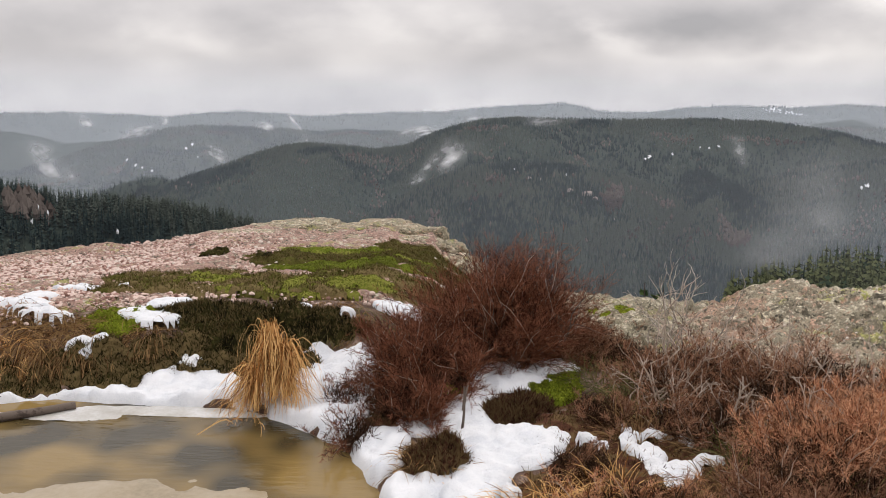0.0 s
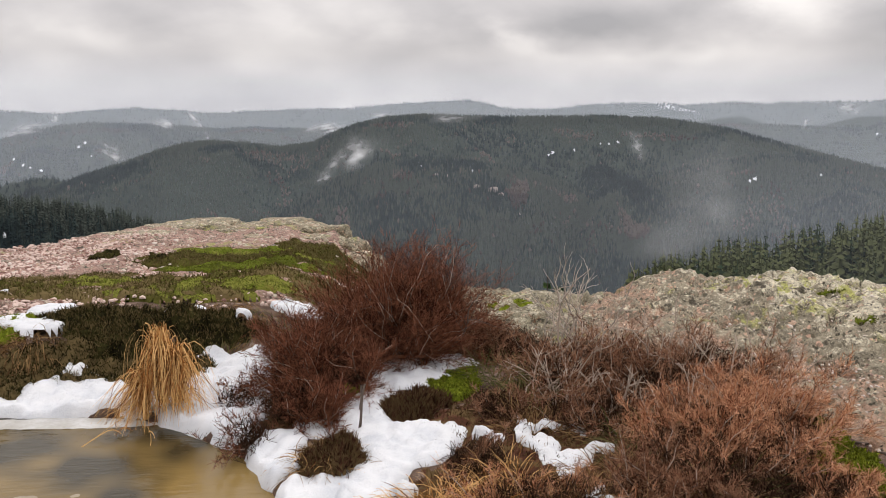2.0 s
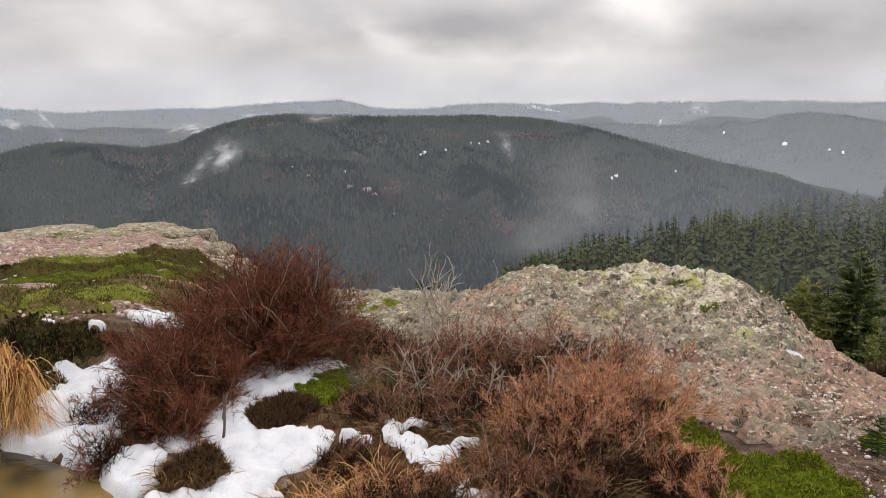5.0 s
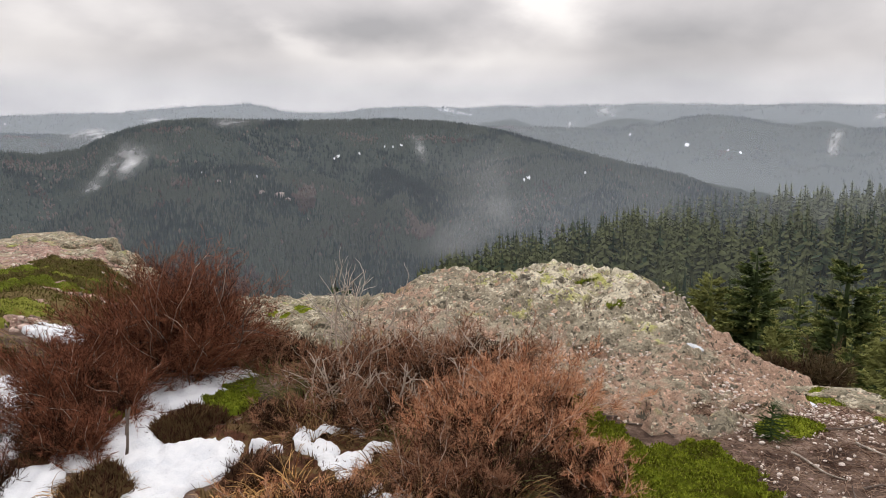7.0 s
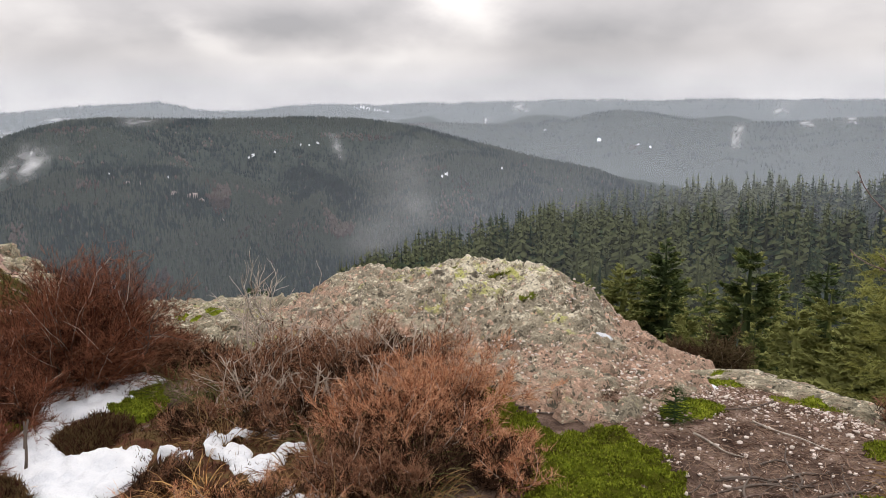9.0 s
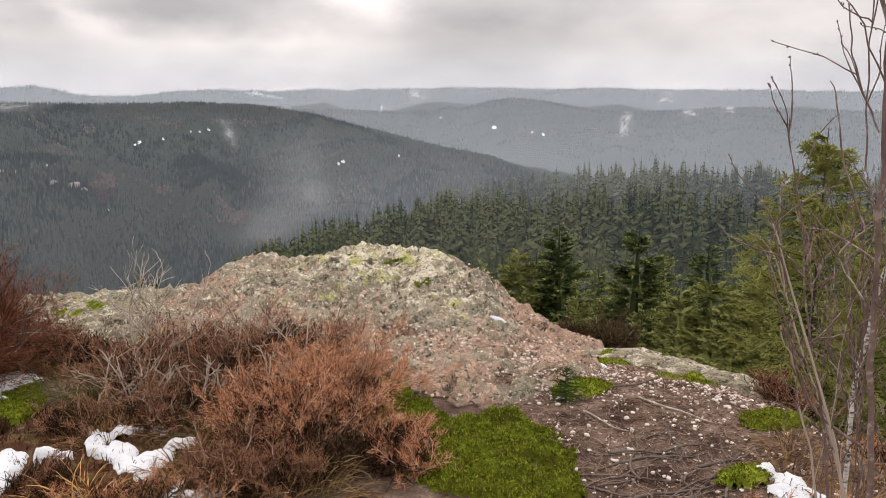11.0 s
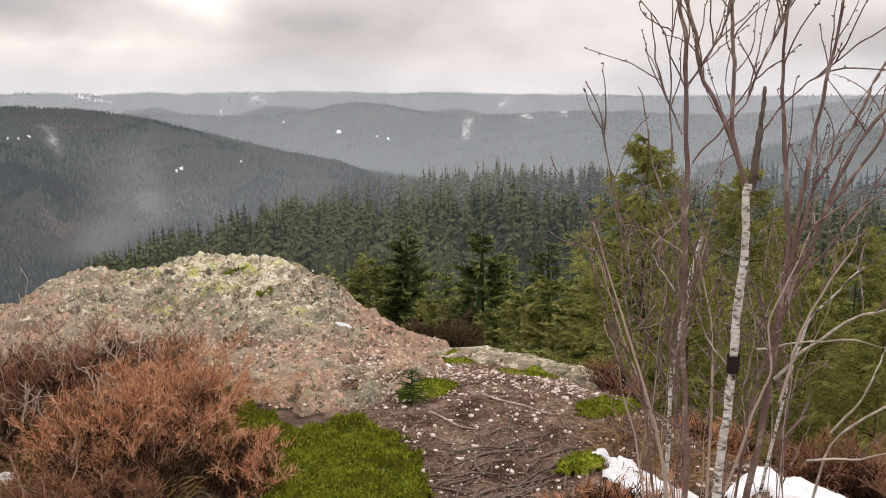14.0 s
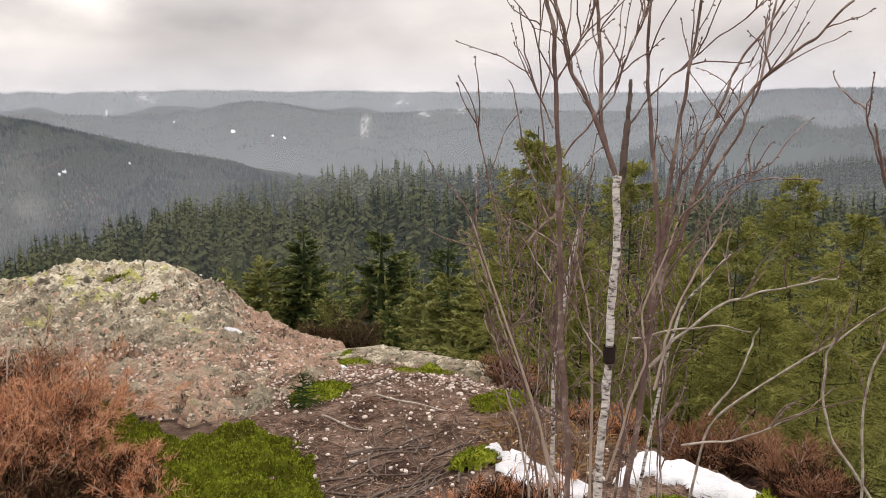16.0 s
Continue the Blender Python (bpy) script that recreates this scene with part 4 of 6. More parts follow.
def pebbles(x, y, size, lift=0.15, up=0.0):
    n = len(x)
    v = ICO_V[None] * (1 + rng.normal(size=(n, 12, 1)) * 0.13)
    s = size[:, None] * rng.uniform(0.65, 1.25, (n, 3)) * [1, 1, 0.7]
    a = rng.uniform(0, 6.283, n)
    v = v * s[:, None]
    c, d = np.cos(a)[:, None], np.sin(a)[:, None]
    v = np.stack([v[..., 0] * c - v[..., 1] * d, v[..., 0] * d + v[..., 1] * c, v[..., 2]], -1)
    z = land(x, y) + size * lift + up
    v = v + np.stack([x, y, z], 1)[:, None]
    f = (ICO_F[None] + 12 * np.arange(n)[:, None, None]).reshape(-1, 3)
    return v.reshape(-1, 3), f


n = 34000
ga, gr = rng.uniform(-44, 1, n), rng.uniform(5.4, 10.6, n) ** 1.0
px_, py_ = gr * np.sin(np.radians(ga)), gr * np.cos(np.radians(ga))
bed = smooth(5.6, 6.6, gr + 0.5 * fbm(px_, py_, 3, 71)) * smooth(0.25, -0.35, fbm(px_ * 0.8, py_ * 0.8, 3, 72) + 0.07 * (ga + 17)) + 0.06
bed = bed * smooth(0.5, 1.3, np.interp(ga, LIP_AZ, LIP_R) - gr + 0.7 - 1.3 * smooth(-18, -8, ga) + 0.5 * fbm(px_, py_, 3, 73))
keep = rng.uniform(size=n) < bed
solid("gravel", Pile().add(*pebbles(px_[keep], py_[keep], 0.007 + 0.018 * rng.uniform(size=keep.sum()) ** 2, 0.3, 0.02)).mesh("gravel", M_GRAVEL), "loose pink and buff gravel on the ledge", "gravel", kind="stuff")
n = 17000
qx, qy = rng.uniform(1.9, 4.3, n), rng.uniform(1.2, 3.9, n)
qa, qr = np.degrees(np.arctan2(qx, qy)), np.hypot(qx, qy)
keep = (qr < np.interp(qa, LIP_AZ, LIP_R)) & (qa > 40) & (rng.uniform(size=n) < 0.15 + 0.8 * smooth(0.65, 0.15, np.abs((qx - 3.2) * 0.75 + (qy - 2.75) * 0.9) + 0.3 * fbm(qx * 2, qy * 2, 3, 5)))
solid("gravel", Pile().add(*pebbles(qx[keep], qy[keep], 0.0035 + 0.009 * rng.uniform(size=keep.sum()) ** 2.5, 0.45)).mesh("gravel", M_PEBBLE), "white and pink quartz gravel on dark soil", "gravel", kind="stuff")
# pebbles that sit in the conglomerate, the larger ones single
SETS = []
for k in range(6):
    v, f = pebbles(np.array([0.0]), np.array([0.0]), np.array([1.0]))
    SETS.append(mesh_np("pebble", v - v.mean(0), f, M_PEBBLE, True))
k = 0
while k < 230:
    pa, pr = rng.uniform(19, 46.5), rng.uniform(3.5, 6.0)
    if pr > np.interp(pa, LIP_AZ, LIP_R) or pr < np.interp(pa, *ROCKS["outcrop"][2]) + 0.3:
        continue
    sx, sy, ss = pr * math.sin(radians(pa)), pr * math.cos(radians(pa)), rng.uniform(0.005, 0.011)
    ob = part("pebble", SETS[k % 6], outcrop)
    ob.location, ob.scale, ob.rotation_euler = (sx, sy, float(land(sx, sy)) + 0.018), (ss, ss, ss * 0.8), (0, 0, 2.1 * k)
    k += 1
for k in range(220):
    pa, pr = rng.uniform(-32, -3), rng.uniform(6.2, 9.3)
    sx, sy, ss = pr * math.sin(radians(pa)), pr * math.cos(radians(pa)), rng.uniform(0.014, 0.03)
    ob = part("pebble", SETS[k % 6], ledge)
    ob.location, ob.scale, ob.rotation_euler = (sx, sy, float(land(sx, sy)) + 0.03), (ss, ss, ss * 0.8), (0, 0, 2.1 * k)
n = 900
ka, kr = rng.uniform(20, 47, n), rng.uniform(3.6, 6.0, n)
solid("rock_pebbles", Pile().add(*pebbles(kr * np.sin(np.radians(ka)), kr * np.cos(np.radians(ka)), rng.uniform(0.004, 0.012, n), 0.3, 0.012)).mesh("rock_pebbles", M_PEBBLE), "small quartz pebbles set in the weathered outcrop", "gravel", kind="stuff")



def slab(x, y, wide, deep, high, turn, mat, name, label, seed, lift=0.0):
    """A weathered block: a rounded lump with worn facets and hollows."""
    g = np.random.default_rng(seed)
    b = bmesh.new()
    bmesh.ops.create_icosphere(b, subdivisions=4, radius=1.0)
    off = g.uniform(0, 50, 3)
    for v in b.verts:
        p = v.co.copy()
        n = noise.fractal(p * 1.4 + Vector(off), 0.8, 2.1, 5)
        v.co = Vector([math.copysign(abs(c) ** 0.75, c) for c in p]) * (1 + 0.26 * n)
        v.co.x, v.co.y, v.co.z = v.co.x * wide, v.co.y * deep, v.co.z * high + 0.012 * noise.noise(p * 9 + Vector(off))
    me = bpy.data.meshes.new(name)
    for f in b.faces:
        f.smooth = True
    b.to_mesh(me), b.free()
    me.materials.append(mat)
    ob = solid(name, me, label, "rock", name + "s")
    ob.location, ob.rotation_euler = (x, y, float(land(x, y)) + lift), (0, 0, turn)
    return ob


spot = slab(2.975, 3.79, 0.062, 0.036, 0.014, 0.35, M_SNOW, "snow_patch", "small white snow spot on the rock", 290, 0.042)
spot.rotation_euler = (math.atan2(float(land(2.975, 3.84) - land(2.975, 3.74)), 0.1), -math.atan2(float(land(3.03, 3.79) - land(2.92, 3.79)), 0.11), 0.35)
tagged(spot, category="snow", group="snow patches")
for k, (az, r, wide, high) in enumerate([(-15.2, 10.7, 0.5, 0.13), (-13.4, 10.75, 0.55, 0.16), (-11.6, 10.6, 0.5, 0.09), (-9.6, 10.7, 0.55, 0.12), (-7.9, 10.75, 0.5, 0.16), (-6.6, 10.6, 0.35, 0.16), (-4.7, 10.6, 0.30, 0.17), (-3.7, 10.2, 0.3, 0.16), (-5.6, 10.1, 0.4, 0.14), (-2.7, 9.6, 0.34, 0.2), (-18.0, 10.2, 0.5, 0.09), (-8.8, 9.9, 0.4, 0.07)]):
    slab(r * math.sin(radians(az)), r * math.cos(radians(az)), wide, wide * 0.6, high, radians(-az) + 0.2 * math.sin(k * 2.3), M_RIM, "rim_rock", "grey-green lichened rock on the rim of the ledge", 300 + k, -0.055)
for k, (az, back, wide, high) in enumerate([(45.6, 0.15, 0.16, 0.06), (47.3, 0.1, 0.22, 0.06), (49.6, 0.1, 0.24, 0.055), (52.0, 0.1, 0.22, 0.06), (54.2, 0.1, 0.16, 0.07), (55.3, 0.12, 0.12, 0.07)]):
    r = float(np.interp(az, LIP_AZ, LIP_R)) - back
    slab(r * math.sin(radians(az)), r * math.cos(radians(az)), wide, wide * 0.55, high, radians(-az), M_RIM, "edge_stone", "pale flat stone on the edge of the gravel", 330 + k, -0.01)

for k, (sx, sy, ss) in enumerate([(2.47, 2.62, 0.032), (2.52, 2.58, 0.018), (2.3, 2.42, 0.02), (2.36, 2.3, 0.024), (2.22, 2.2, 0.02), (2.2, 2.28, 0.014), (2.6, 2.4, 0.016), (2.74, 2.3, 0.014), (2.42, 2.12, 0.015), (2.3, 2.08, 0.018), (2.12, 2.1, 0.024), (2.95, 2.2, 0.015),
                                  (2.72, 3.3, 0.02), (2.5, 3.35, 0.016), (2.8, 2.55, 0.02), (2.55, 2.02, 0.012), (2.9, 1.95, 0.014), (2.35, 2.75, 0.012), (2.1, 2.02, 0.016), (2.66, 2.1, 0.018), (0.98, 5.2, 0.04), (2.44, 4.6, 0.035)]):
    v, f = pebbles(np.array([0.0]), np.array([0.0]), np.array([1.0]))
    me = bpy.data.meshes.new("pebble")
    b = bmesh.new()
    vs = [b.verts.new(p - v.mean(0)) for p in v]
    for t in f:
        b.faces.new([vs[i] for i in t])
    b.faces.new([vs[i] for i in (11, 6, 10)]), b.faces.new([vs[i] for i in (11, 7, 6)]), b.faces.new([vs[i] for i in (11, 8, 7)]), b.faces.new([vs[i] for i in (11, 9, 8)]), b.faces.new([vs[i] for i in (11, 10, 9)])
    bmesh.ops.subdivide_edges(b, edges=b.edges[:], cuts=1, smooth=0.6)
    for p in b.faces:
        p.smooth = True
    b.to_mesh(me), b.free()
    me.materials.append(M_PEBBLE)
    ob = solid("pebble", me, "smooth rounded pale quartz pebble on soil", "pebble", "pebbles on the soil")
    ss *= 0.6
    ob.location, ob.scale, ob.rotation_euler = (sx, sy, float(land(sx, sy)) + ss * 0.4), (ss, ss, ss), (0, 0, k * 1.3)


# ---- heather, grass and twigs ----
def heather(at, spread, tall, stems, mats, label, twigs=26, sprigs=5, lean=(0, 0), open_=0.9, sprig_len=0.05, width=0.0016, twig_from=0.25, ground=True):
    x, y = at
    base = thing("heather_bush", label, "heather", "heather bushes", at=(x, y, float(land(x, y))))
    o = np.array([x, y, float(land(x, y))])
    width, sprigs, stems = width * 0.58, int(sprigs * 1.6), int(stems * 1.1)
    a, q = rng.uniform(0, 6.283, stems), np.sqrt(rng.uniform(0, 1, stems))
    off = np.stack([np.cos(a) * q * spread[0], np.sin(a) * q * spread[1]], 1)
    # the stems stand in clumps with dark gaps between them
    knot = rng.integers(0, max(5, stems // 9), stems)
    off = off[knot] + rng.normal(size=off.shape) * 0.13 * np.array(spread)
    q, rise = np.hypot(off[:, 0] / spread[0], off[:, 1] / spread[1]).clip(0, 1.1), rng.uniform(0.72, 1.12, stems)[knot]
    foot = off * 0.45
    fz = land(x + foot[:, 0], y + foot[:, 1]) - o[2] - 0.02
    start = np.concatenate([foot, fz[:, None]], 1)
    size = tall * rise * rng.uniform(0.65, 1.08, stems) * (1 - 0.35 * q)
    way = np.concatenate([off * open_ + np.array(lean), size[:, None]], 1)
    line = bend(start, way, np.linalg.norm(way, axis=1) * rng.choice([0.7, 0.9, 1.0, 1.12], stems), 8, 0.26, -0.03)
    thick = np.linspace(1, 0.3, 8)[None] * rng.uniform(0.0020, 0.0052, (stems, 1))
    part("woody_base", Pile().add(*tubes(line, thick, 3)).mesh("woody_base", mats[1]), base, "bare woody stems")
    i = np.repeat(np.arange(stems), twigs)
    p, d = at_param(line[i], twig_from + (1 - twig_from) * rng.uniform(0, 1, len(i)) ** 0.8)
    tl = bend(p, d + rng.normal(size=p.shape) * 0.7 + [0, 0, 0.22], tall * rng.uniform(0.10, 0.26, len(i)), 3, 0.26)
    pile = Pile().add(*ribbons(tl, np.linspace(1, 0.5, 3)[None] * np.full((len(i), 1), width)))
    j = np.repeat(np.arange(len(i)), sprigs)
    p, d = at_param(tl[j], rng.uniform(0.1, 1, len(j)))
    sl = bend(p, d + rng.normal(size=p.shape) * 0.48 + [0, 0, 0.2], 0.72 * sprig_len * rng.uniform(0.5, 1.4, len(j)), 2, 0.15)
    pile.add(*ribbons(sl, np.array([1.1, 0.6])[None] * np.full((len(j), 1), width)))
    part("foliage", pile.mesh("foliage", mats[0]), base)
    # near-black shoots low inside the bush, coloured to stand in for its inner shade
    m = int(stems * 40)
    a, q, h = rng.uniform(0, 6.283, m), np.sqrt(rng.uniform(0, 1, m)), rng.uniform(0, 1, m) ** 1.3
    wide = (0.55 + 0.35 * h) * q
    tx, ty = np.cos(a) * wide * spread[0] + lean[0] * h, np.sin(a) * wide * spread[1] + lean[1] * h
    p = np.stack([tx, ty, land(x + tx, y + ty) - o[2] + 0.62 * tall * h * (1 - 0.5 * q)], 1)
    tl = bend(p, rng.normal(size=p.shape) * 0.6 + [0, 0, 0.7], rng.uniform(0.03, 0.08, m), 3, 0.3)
    part("inner_shade", Pile().add(*ribbons(tl, np.linspace(1, 0.5, 3)[None] * np.full((m, 1), 0.0019))).mesh("inner_shade", M_BUSH_SHADE), base, "near-black shoots that put shade inside the bush")
    return base


def tussock(at, radius, tall, blades, mat, label, droop=0.2, lean=(0, 0), width=0.0025, spread=0.8, name="grass_tuft", z=None, k=6):
    x, y = at
    gz0 = float(land(x, y)) if z is None else z
    a, q = rng.uniform(0, 6.283, blades), np.sqrt(rng.uniform(0, 1, blades))
    off = np.stack([np.cos(a), np.sin(a)], 1) * q[:, None] * radius
    start = np.concatenate([off, (land(x + off[:, 0], y + off[:, 1]) - gz0 if z is None else 0 * q)[:, None] - 0.01], 1)
    way = np.concatenate([off / radius * spread + rng.normal(size=(blades, 2)) * min(0.25, spread) + np.array(lean), np.ones((blades, 1))], 1)
    line = bend(start, way, tall * rng.uniform(0.5, 1.15, blades), k, 0.08, droop)
    w = np.interp(np.linspace(0, 1, k), [0, 0.2, 0.4, 0.6, 0.8, 1], [1, 1.1, 1, 0.8, 0.55, 0.15])[None] * rng.uniform(0.6, 1.3, (blades, 1)) * width
    ob = solid(name, Pile().add(*ribbons(line, w)).mesh(name, mat), label, "grass", "grass tufts")
    ob.location = (x, y, gz0)
    return ob


DARK, RED, RUST = (M_HEATHER_DARK, M_STEM), (M_HEATHER, M_STEM), (M_HEATHER_RUST, M_STEM)
heather((0.05, 4.74), (0.40, 0.32), 0.84, 190, DARK, "tall dark red-brown heather bush in winter", 30, 6, (0.05, 0), 0.8, 0.06, 0.0018)
heather((-0.27, 4.26), (0.30, 0.32), 0.46, 150, DARK, "dark red heather bush overhanging the snow", 22, 6, (-0.12, -0.08), 0.95, 0.05, 0.0016)
heather((-0.38, 3.88), (0.21, 0.22), 0.30, 85, DARK, "low dark heather bush by the puddle", 22, 6, (-0.08, -0.05), 0.9, 0.045, 0.0015)
heather((0.62, 4.75), (0.32, 0.28), 0.26, 70, RED, "brown heather bush before the rock saddle", 20, 6, (0.05, 0), 0.9, 0.05, 0.0016)
heather((1.05, 4.1), (0.5, 0.42), 0.40, 90, RED, "spreading heather bush with bare grey stems", 10, 6, (0.1, 0), 0.95, 0.05, 0.0016, 0.4)
heather((1.5, 3.75), (0.42, 0.4), 0.42, 100, RED, "spreading reddish heather bush before the rock", 14, 6, (0.12, 0.05), 0.95, 0.05, 0.0016, 0.3)
heather((1.42, 3.1), (0.45, 0.4), 0.34, 160, RUST, "rust-red heather bush beside the moss", 24, 7, (0.04, 0), 0.85, 0.045, 0.0014)
heather((1.0, 3.6), (0.28, 0.28), 0.26, 60, RED, "brown heather with tangled grey stems", 9, 5, (0, 0), 0.9, 0.045, 0.0015, 0.4)
heather((1.2, 2.75), (0.4, 0.28), 0.22, 100, RED, "low brown heather cover on soil", 20, 6, (0, 0), 0.95, 0.045, 0.0013)
heather((0.6, 2.75), (0.32, 0.22), 0.15, 60, RUST, "low brown heather mixed with dry grass", 16, 6, (0, 0), 0.95, 0.04, 0.0013)
heather((0.55, 3.75), (0.16, 0.2), 0.14, 30, RED, "small heather sprigs at the snow edge", 16, 6, (0, 0), 0.95, 0.04, 0.0014)
heather((1.6, 2.6), (0.2, 0.26), 0.16, 50, RUST, "low rust-red heather at the moss edge", 18, 6, (0, 0), 0.9, 0.04, 0.0013)
heather((0.38, 3.15), (0.16, 0.16), 0.12, 26, RED, "small heather sprigs in snow", 14, 6, (0, 0), 0.95, 0.035, 0.0013)
heather((-0.62, 3.62), (0.16, 0.2), 0.14, 18, DARK, "dark heather twigs over the snow rim", 12, 5, (-0.08, -0.04), 0.95, 0.04, 0.0014)
heather((-0.75, 4.1), (0.14, 0.22), 0.14, 14, DARK, "dark heather twigs over the snow", 10, 5, (-0.05, -0.03), 0.95, 0.04, 0.0014)
heather((4.0, 4.0), (0.3, 0.22), 0.36, 60, (M_SHRUB, M_STEM), "dark olive-brown shrub behind the rock", 26, 8, (0, 0), 0.9, 0.04, 0.0022)
heather((3.95, 2.5), (0.26, 0.2), 0.16, 45, RED, "orange-brown heather at the slope edge", 16, 6, (0, 0), 0.9, 0.05, 0.0018)
heather((3.75, 1.75), (0.26, 0.22), 0.2, 45, RUST, "orange-brown heather behind the saplings", 16, 6, (0, 0), 0.9, 0.05, 0.0016)
heather((3.65, 1.1), (0.3, 0.22), 0.26, 60, RED, "pale brown heather bush on the slope edge", 16, 6, (0, 0), 0.95, 0.06, 0.0015)
heather((3.5, 0.7), (0.24, 0.22), 0.24, 50, RED, "pale brown heather bush by the snow", 16, 6, (0, 0), 0.95, 0.06, 0.0015)
heather((2.35, 1.35), (0.25, 0.22), 0.12, 50, RUST, "low rusty heather under the saplings", 18, 6, (0, 0), 0.95, 0.035, 0.0012)



def fountain(at, tall, wide, blades, label, tip=(0, 0)):
    """A tuft whose blades rise steeply and hang over to the ground all round."""
    x, y = at
    z0 = float(land(x, y))
    u = np.linspace(0, 1, 12)[None]
    a, reach, top = rng.uniform(0, 6.283, (blades, 1)), wide * rng.uniform(0.15, 1, (blades, 1)) ** 0.7, tall * rng.uniform(0.3, 1.08, (blades, 1))
    fall = rng.uniform(0.6, 1.05, (blades, 1))
    out = reach * (0.12 + 0.88 * u**1.4) + 0.035 * np.sin(u * 7 + a * 5) * u
    rise = top * (1 - ((u - 0.42) / 0.42).clip(-1, 0) ** 2 - fall * ((u - 0.42) / 0.58).clip(0, 1) ** 1.7)
    stray = rng.normal(size=(2, blades, 1)) * 0.05 * u
    p = np.stack([np.cos(a) * out + tip[0] * u**1.3 + stray[0], np.sin(a) * out + tip[1] * u**1.3 + stray[1], np.maximum(rise, -0.03 - 0.06 * (tip[1] < -0.1))], -1)
    w = np.interp(u, [0, 0.3, 0.7, 1], [0.7, 1, 0.8, 0.2]) * rng.uniform(0.0018, 0.0036, (blades, 1))
    ob = solid("grass_tuft", Pile().add(*ribbons(p, w)).mesh("grass_tuft", M_STRAW), label, "grass", "grass tufts")
    ob.location = (x, y, z0)


fountain((-1.18, 4.06), 0.44, 0.13, 420, "tall dry straw-coloured grass tuft at the waterside", (-0.02, -0.06))
fountain((-1.1, 4.04), 0.35, 0.12, 300, "dry straw-coloured grass leaning over the snow", (0.06, -0.07))
fountain((-1.25, 3.98), 0.27, 0.10, 240, "dry straw-coloured grass leaning over the puddle", (-0.06, -0.08))
fountain((-1.26, 3.9), 0.22, 0.34, 26, "dry straw stalks drooping into the puddle", (-0.12, -0.16))
moss([(-0.25, 3.3, 0.15, 0.14)], M_BROWNMOSS, 71, "brown mossy hummock under the grass tuft", 0.07, 2500, 0.03)
tussock((-0.25, 3.3), 0.17, 0.17, 2000, M_GRASS_DULL, "short brown grass tuft in the snow", 0.5, (0, -0.1), 0.0016, 0.7)
tussock((-0.25, 3.28), 0.18, 0.17, 700, M_STRAW, "pale dry blades in the brown grass tuft", 0.5, (0, -0.1), 0.0015, 0.8)
for tx, ty, tr_, th, nb, mt in [(-2.75, 4.5, 0.3, 0.36, 1900, M_GRASS_DULL), (-2.45, 4.62, 0.25, 0.32, 1500, M_GRASS_DULL), (-3.1, 4.75, 0.3, 0.36, 1600, M_GRASS_DULL), (-2.12, 4.6, 0.16, 0.24, 900, M_GRASS_DULL), (-2.85, 4.3, 0.2, 0.3, 700, M_STRAW),
                                (-2.62, 4.95, 0.3, 0.26, 500, M_GRASS_GREEN), (-1.12, 5.25, 0.16, 0.34, 350, M_GRASS_DULL), (-1.55, 5.15, 0.25, 0.16, 400, M_GRASS_GREEN), (-0.85, 5.05, 0.25, 0.22, 400, M_GRASS_GREEN), (-3.4, 5.1, 0.35, 0.3, 500, M_GRASS_DULL)]:
    tussock((tx, ty), tr_, th, nb, mt, "shaggy brown grass hanging over the bank", 0.75, (0, -0.5), 0.0019, 0.8)
for tx, ty, nb in [(-1.95, 4.98, 600), (-1.6, 5.0, 500), (-1.3, 5.02, 600), (-0.95, 4.98, 700), (-0.75, 4.85, 600), (-1.75, 4.82, 400), (-1.1, 4.86, 500)]:
    tussock((tx, ty), 0.2, 0.2, nb, M_GRASS_DULL if nb != 500 else M_GRASS_GREEN, "dark grass hanging over the mossy bank", 0.8, (0, -0.6), 0.0018, 0.8)
for tx, ty in [(0.25, 2.85), (0.5, 2.95), (0.75, 2.75), (0.35, 2.65), (0.95, 2.95), (0.65, 2.6), (0.15, 2.7), (1.2, 2.55), (0.95, 2.55)]:
    tussock((tx, ty), 0.2, 0.2, 420, M_STRAW if tx < 0.6 else M_GRASS_DULL, "low yellow-brown dry grass among heather", 0.35, (0, 0), 0.0018, 1.0)
for tx, ty, mt in [(0.62, 4.35, M_GRASS_GREEN), (0.75, 3.95, M_GRASS_GREEN), (0.7, 3.55, M_GRASS_DULL), (1.15, 3.3, M_GRASS_GREEN), (1.3, 2.75, M_GRASS_GREEN), (0.35, 4.75, M_GRASS_DULL), (-0.15, 4.6, M_GRASS_DULL), (1.75, 3.4, M_GRASS_DULL)]:
    tussock((tx, ty), 0.18, 0.2, 300, mt, "dull grass between the heather stems", 0.3, (0, 0), 0.002, 0.8)
for tx, ty in [(2.85, 1.42), (2.78, 1.62), (2.95, 1.75), (3.1, 1.5)]:
    tussock((tx, ty), 0.1, 0.16, 90, M_GRASS_DULL, "thin yellow grass under the saplings", 0.3, (0, 0), 0.002, 0.8)


def wisp_stems(name, label, paths, mat, r0, r1, category, group=""):
    """A thing of crooked round stems, each a part. paths: lists of places."""
    base = thing(name, label, category, group)
    for pts in paths:
        p = np.array(pts, float)
        u = np.linspace(0, len(p) - 1, max(8, 4 * len(p)))
        line = np.stack([np.interp(u, np.arange(len(p)), p[:, c]) for c in range(3)], 1)
        line[1:] += rng.normal(size=(len(line) - 1, 3)) * min(r0 * 0.6, 0.005)
        for _ in range(3):
            line[1:-1] = 0.25 * line[:-2] + 0.5 * line[1:-1] + 0.25 * line[2:]
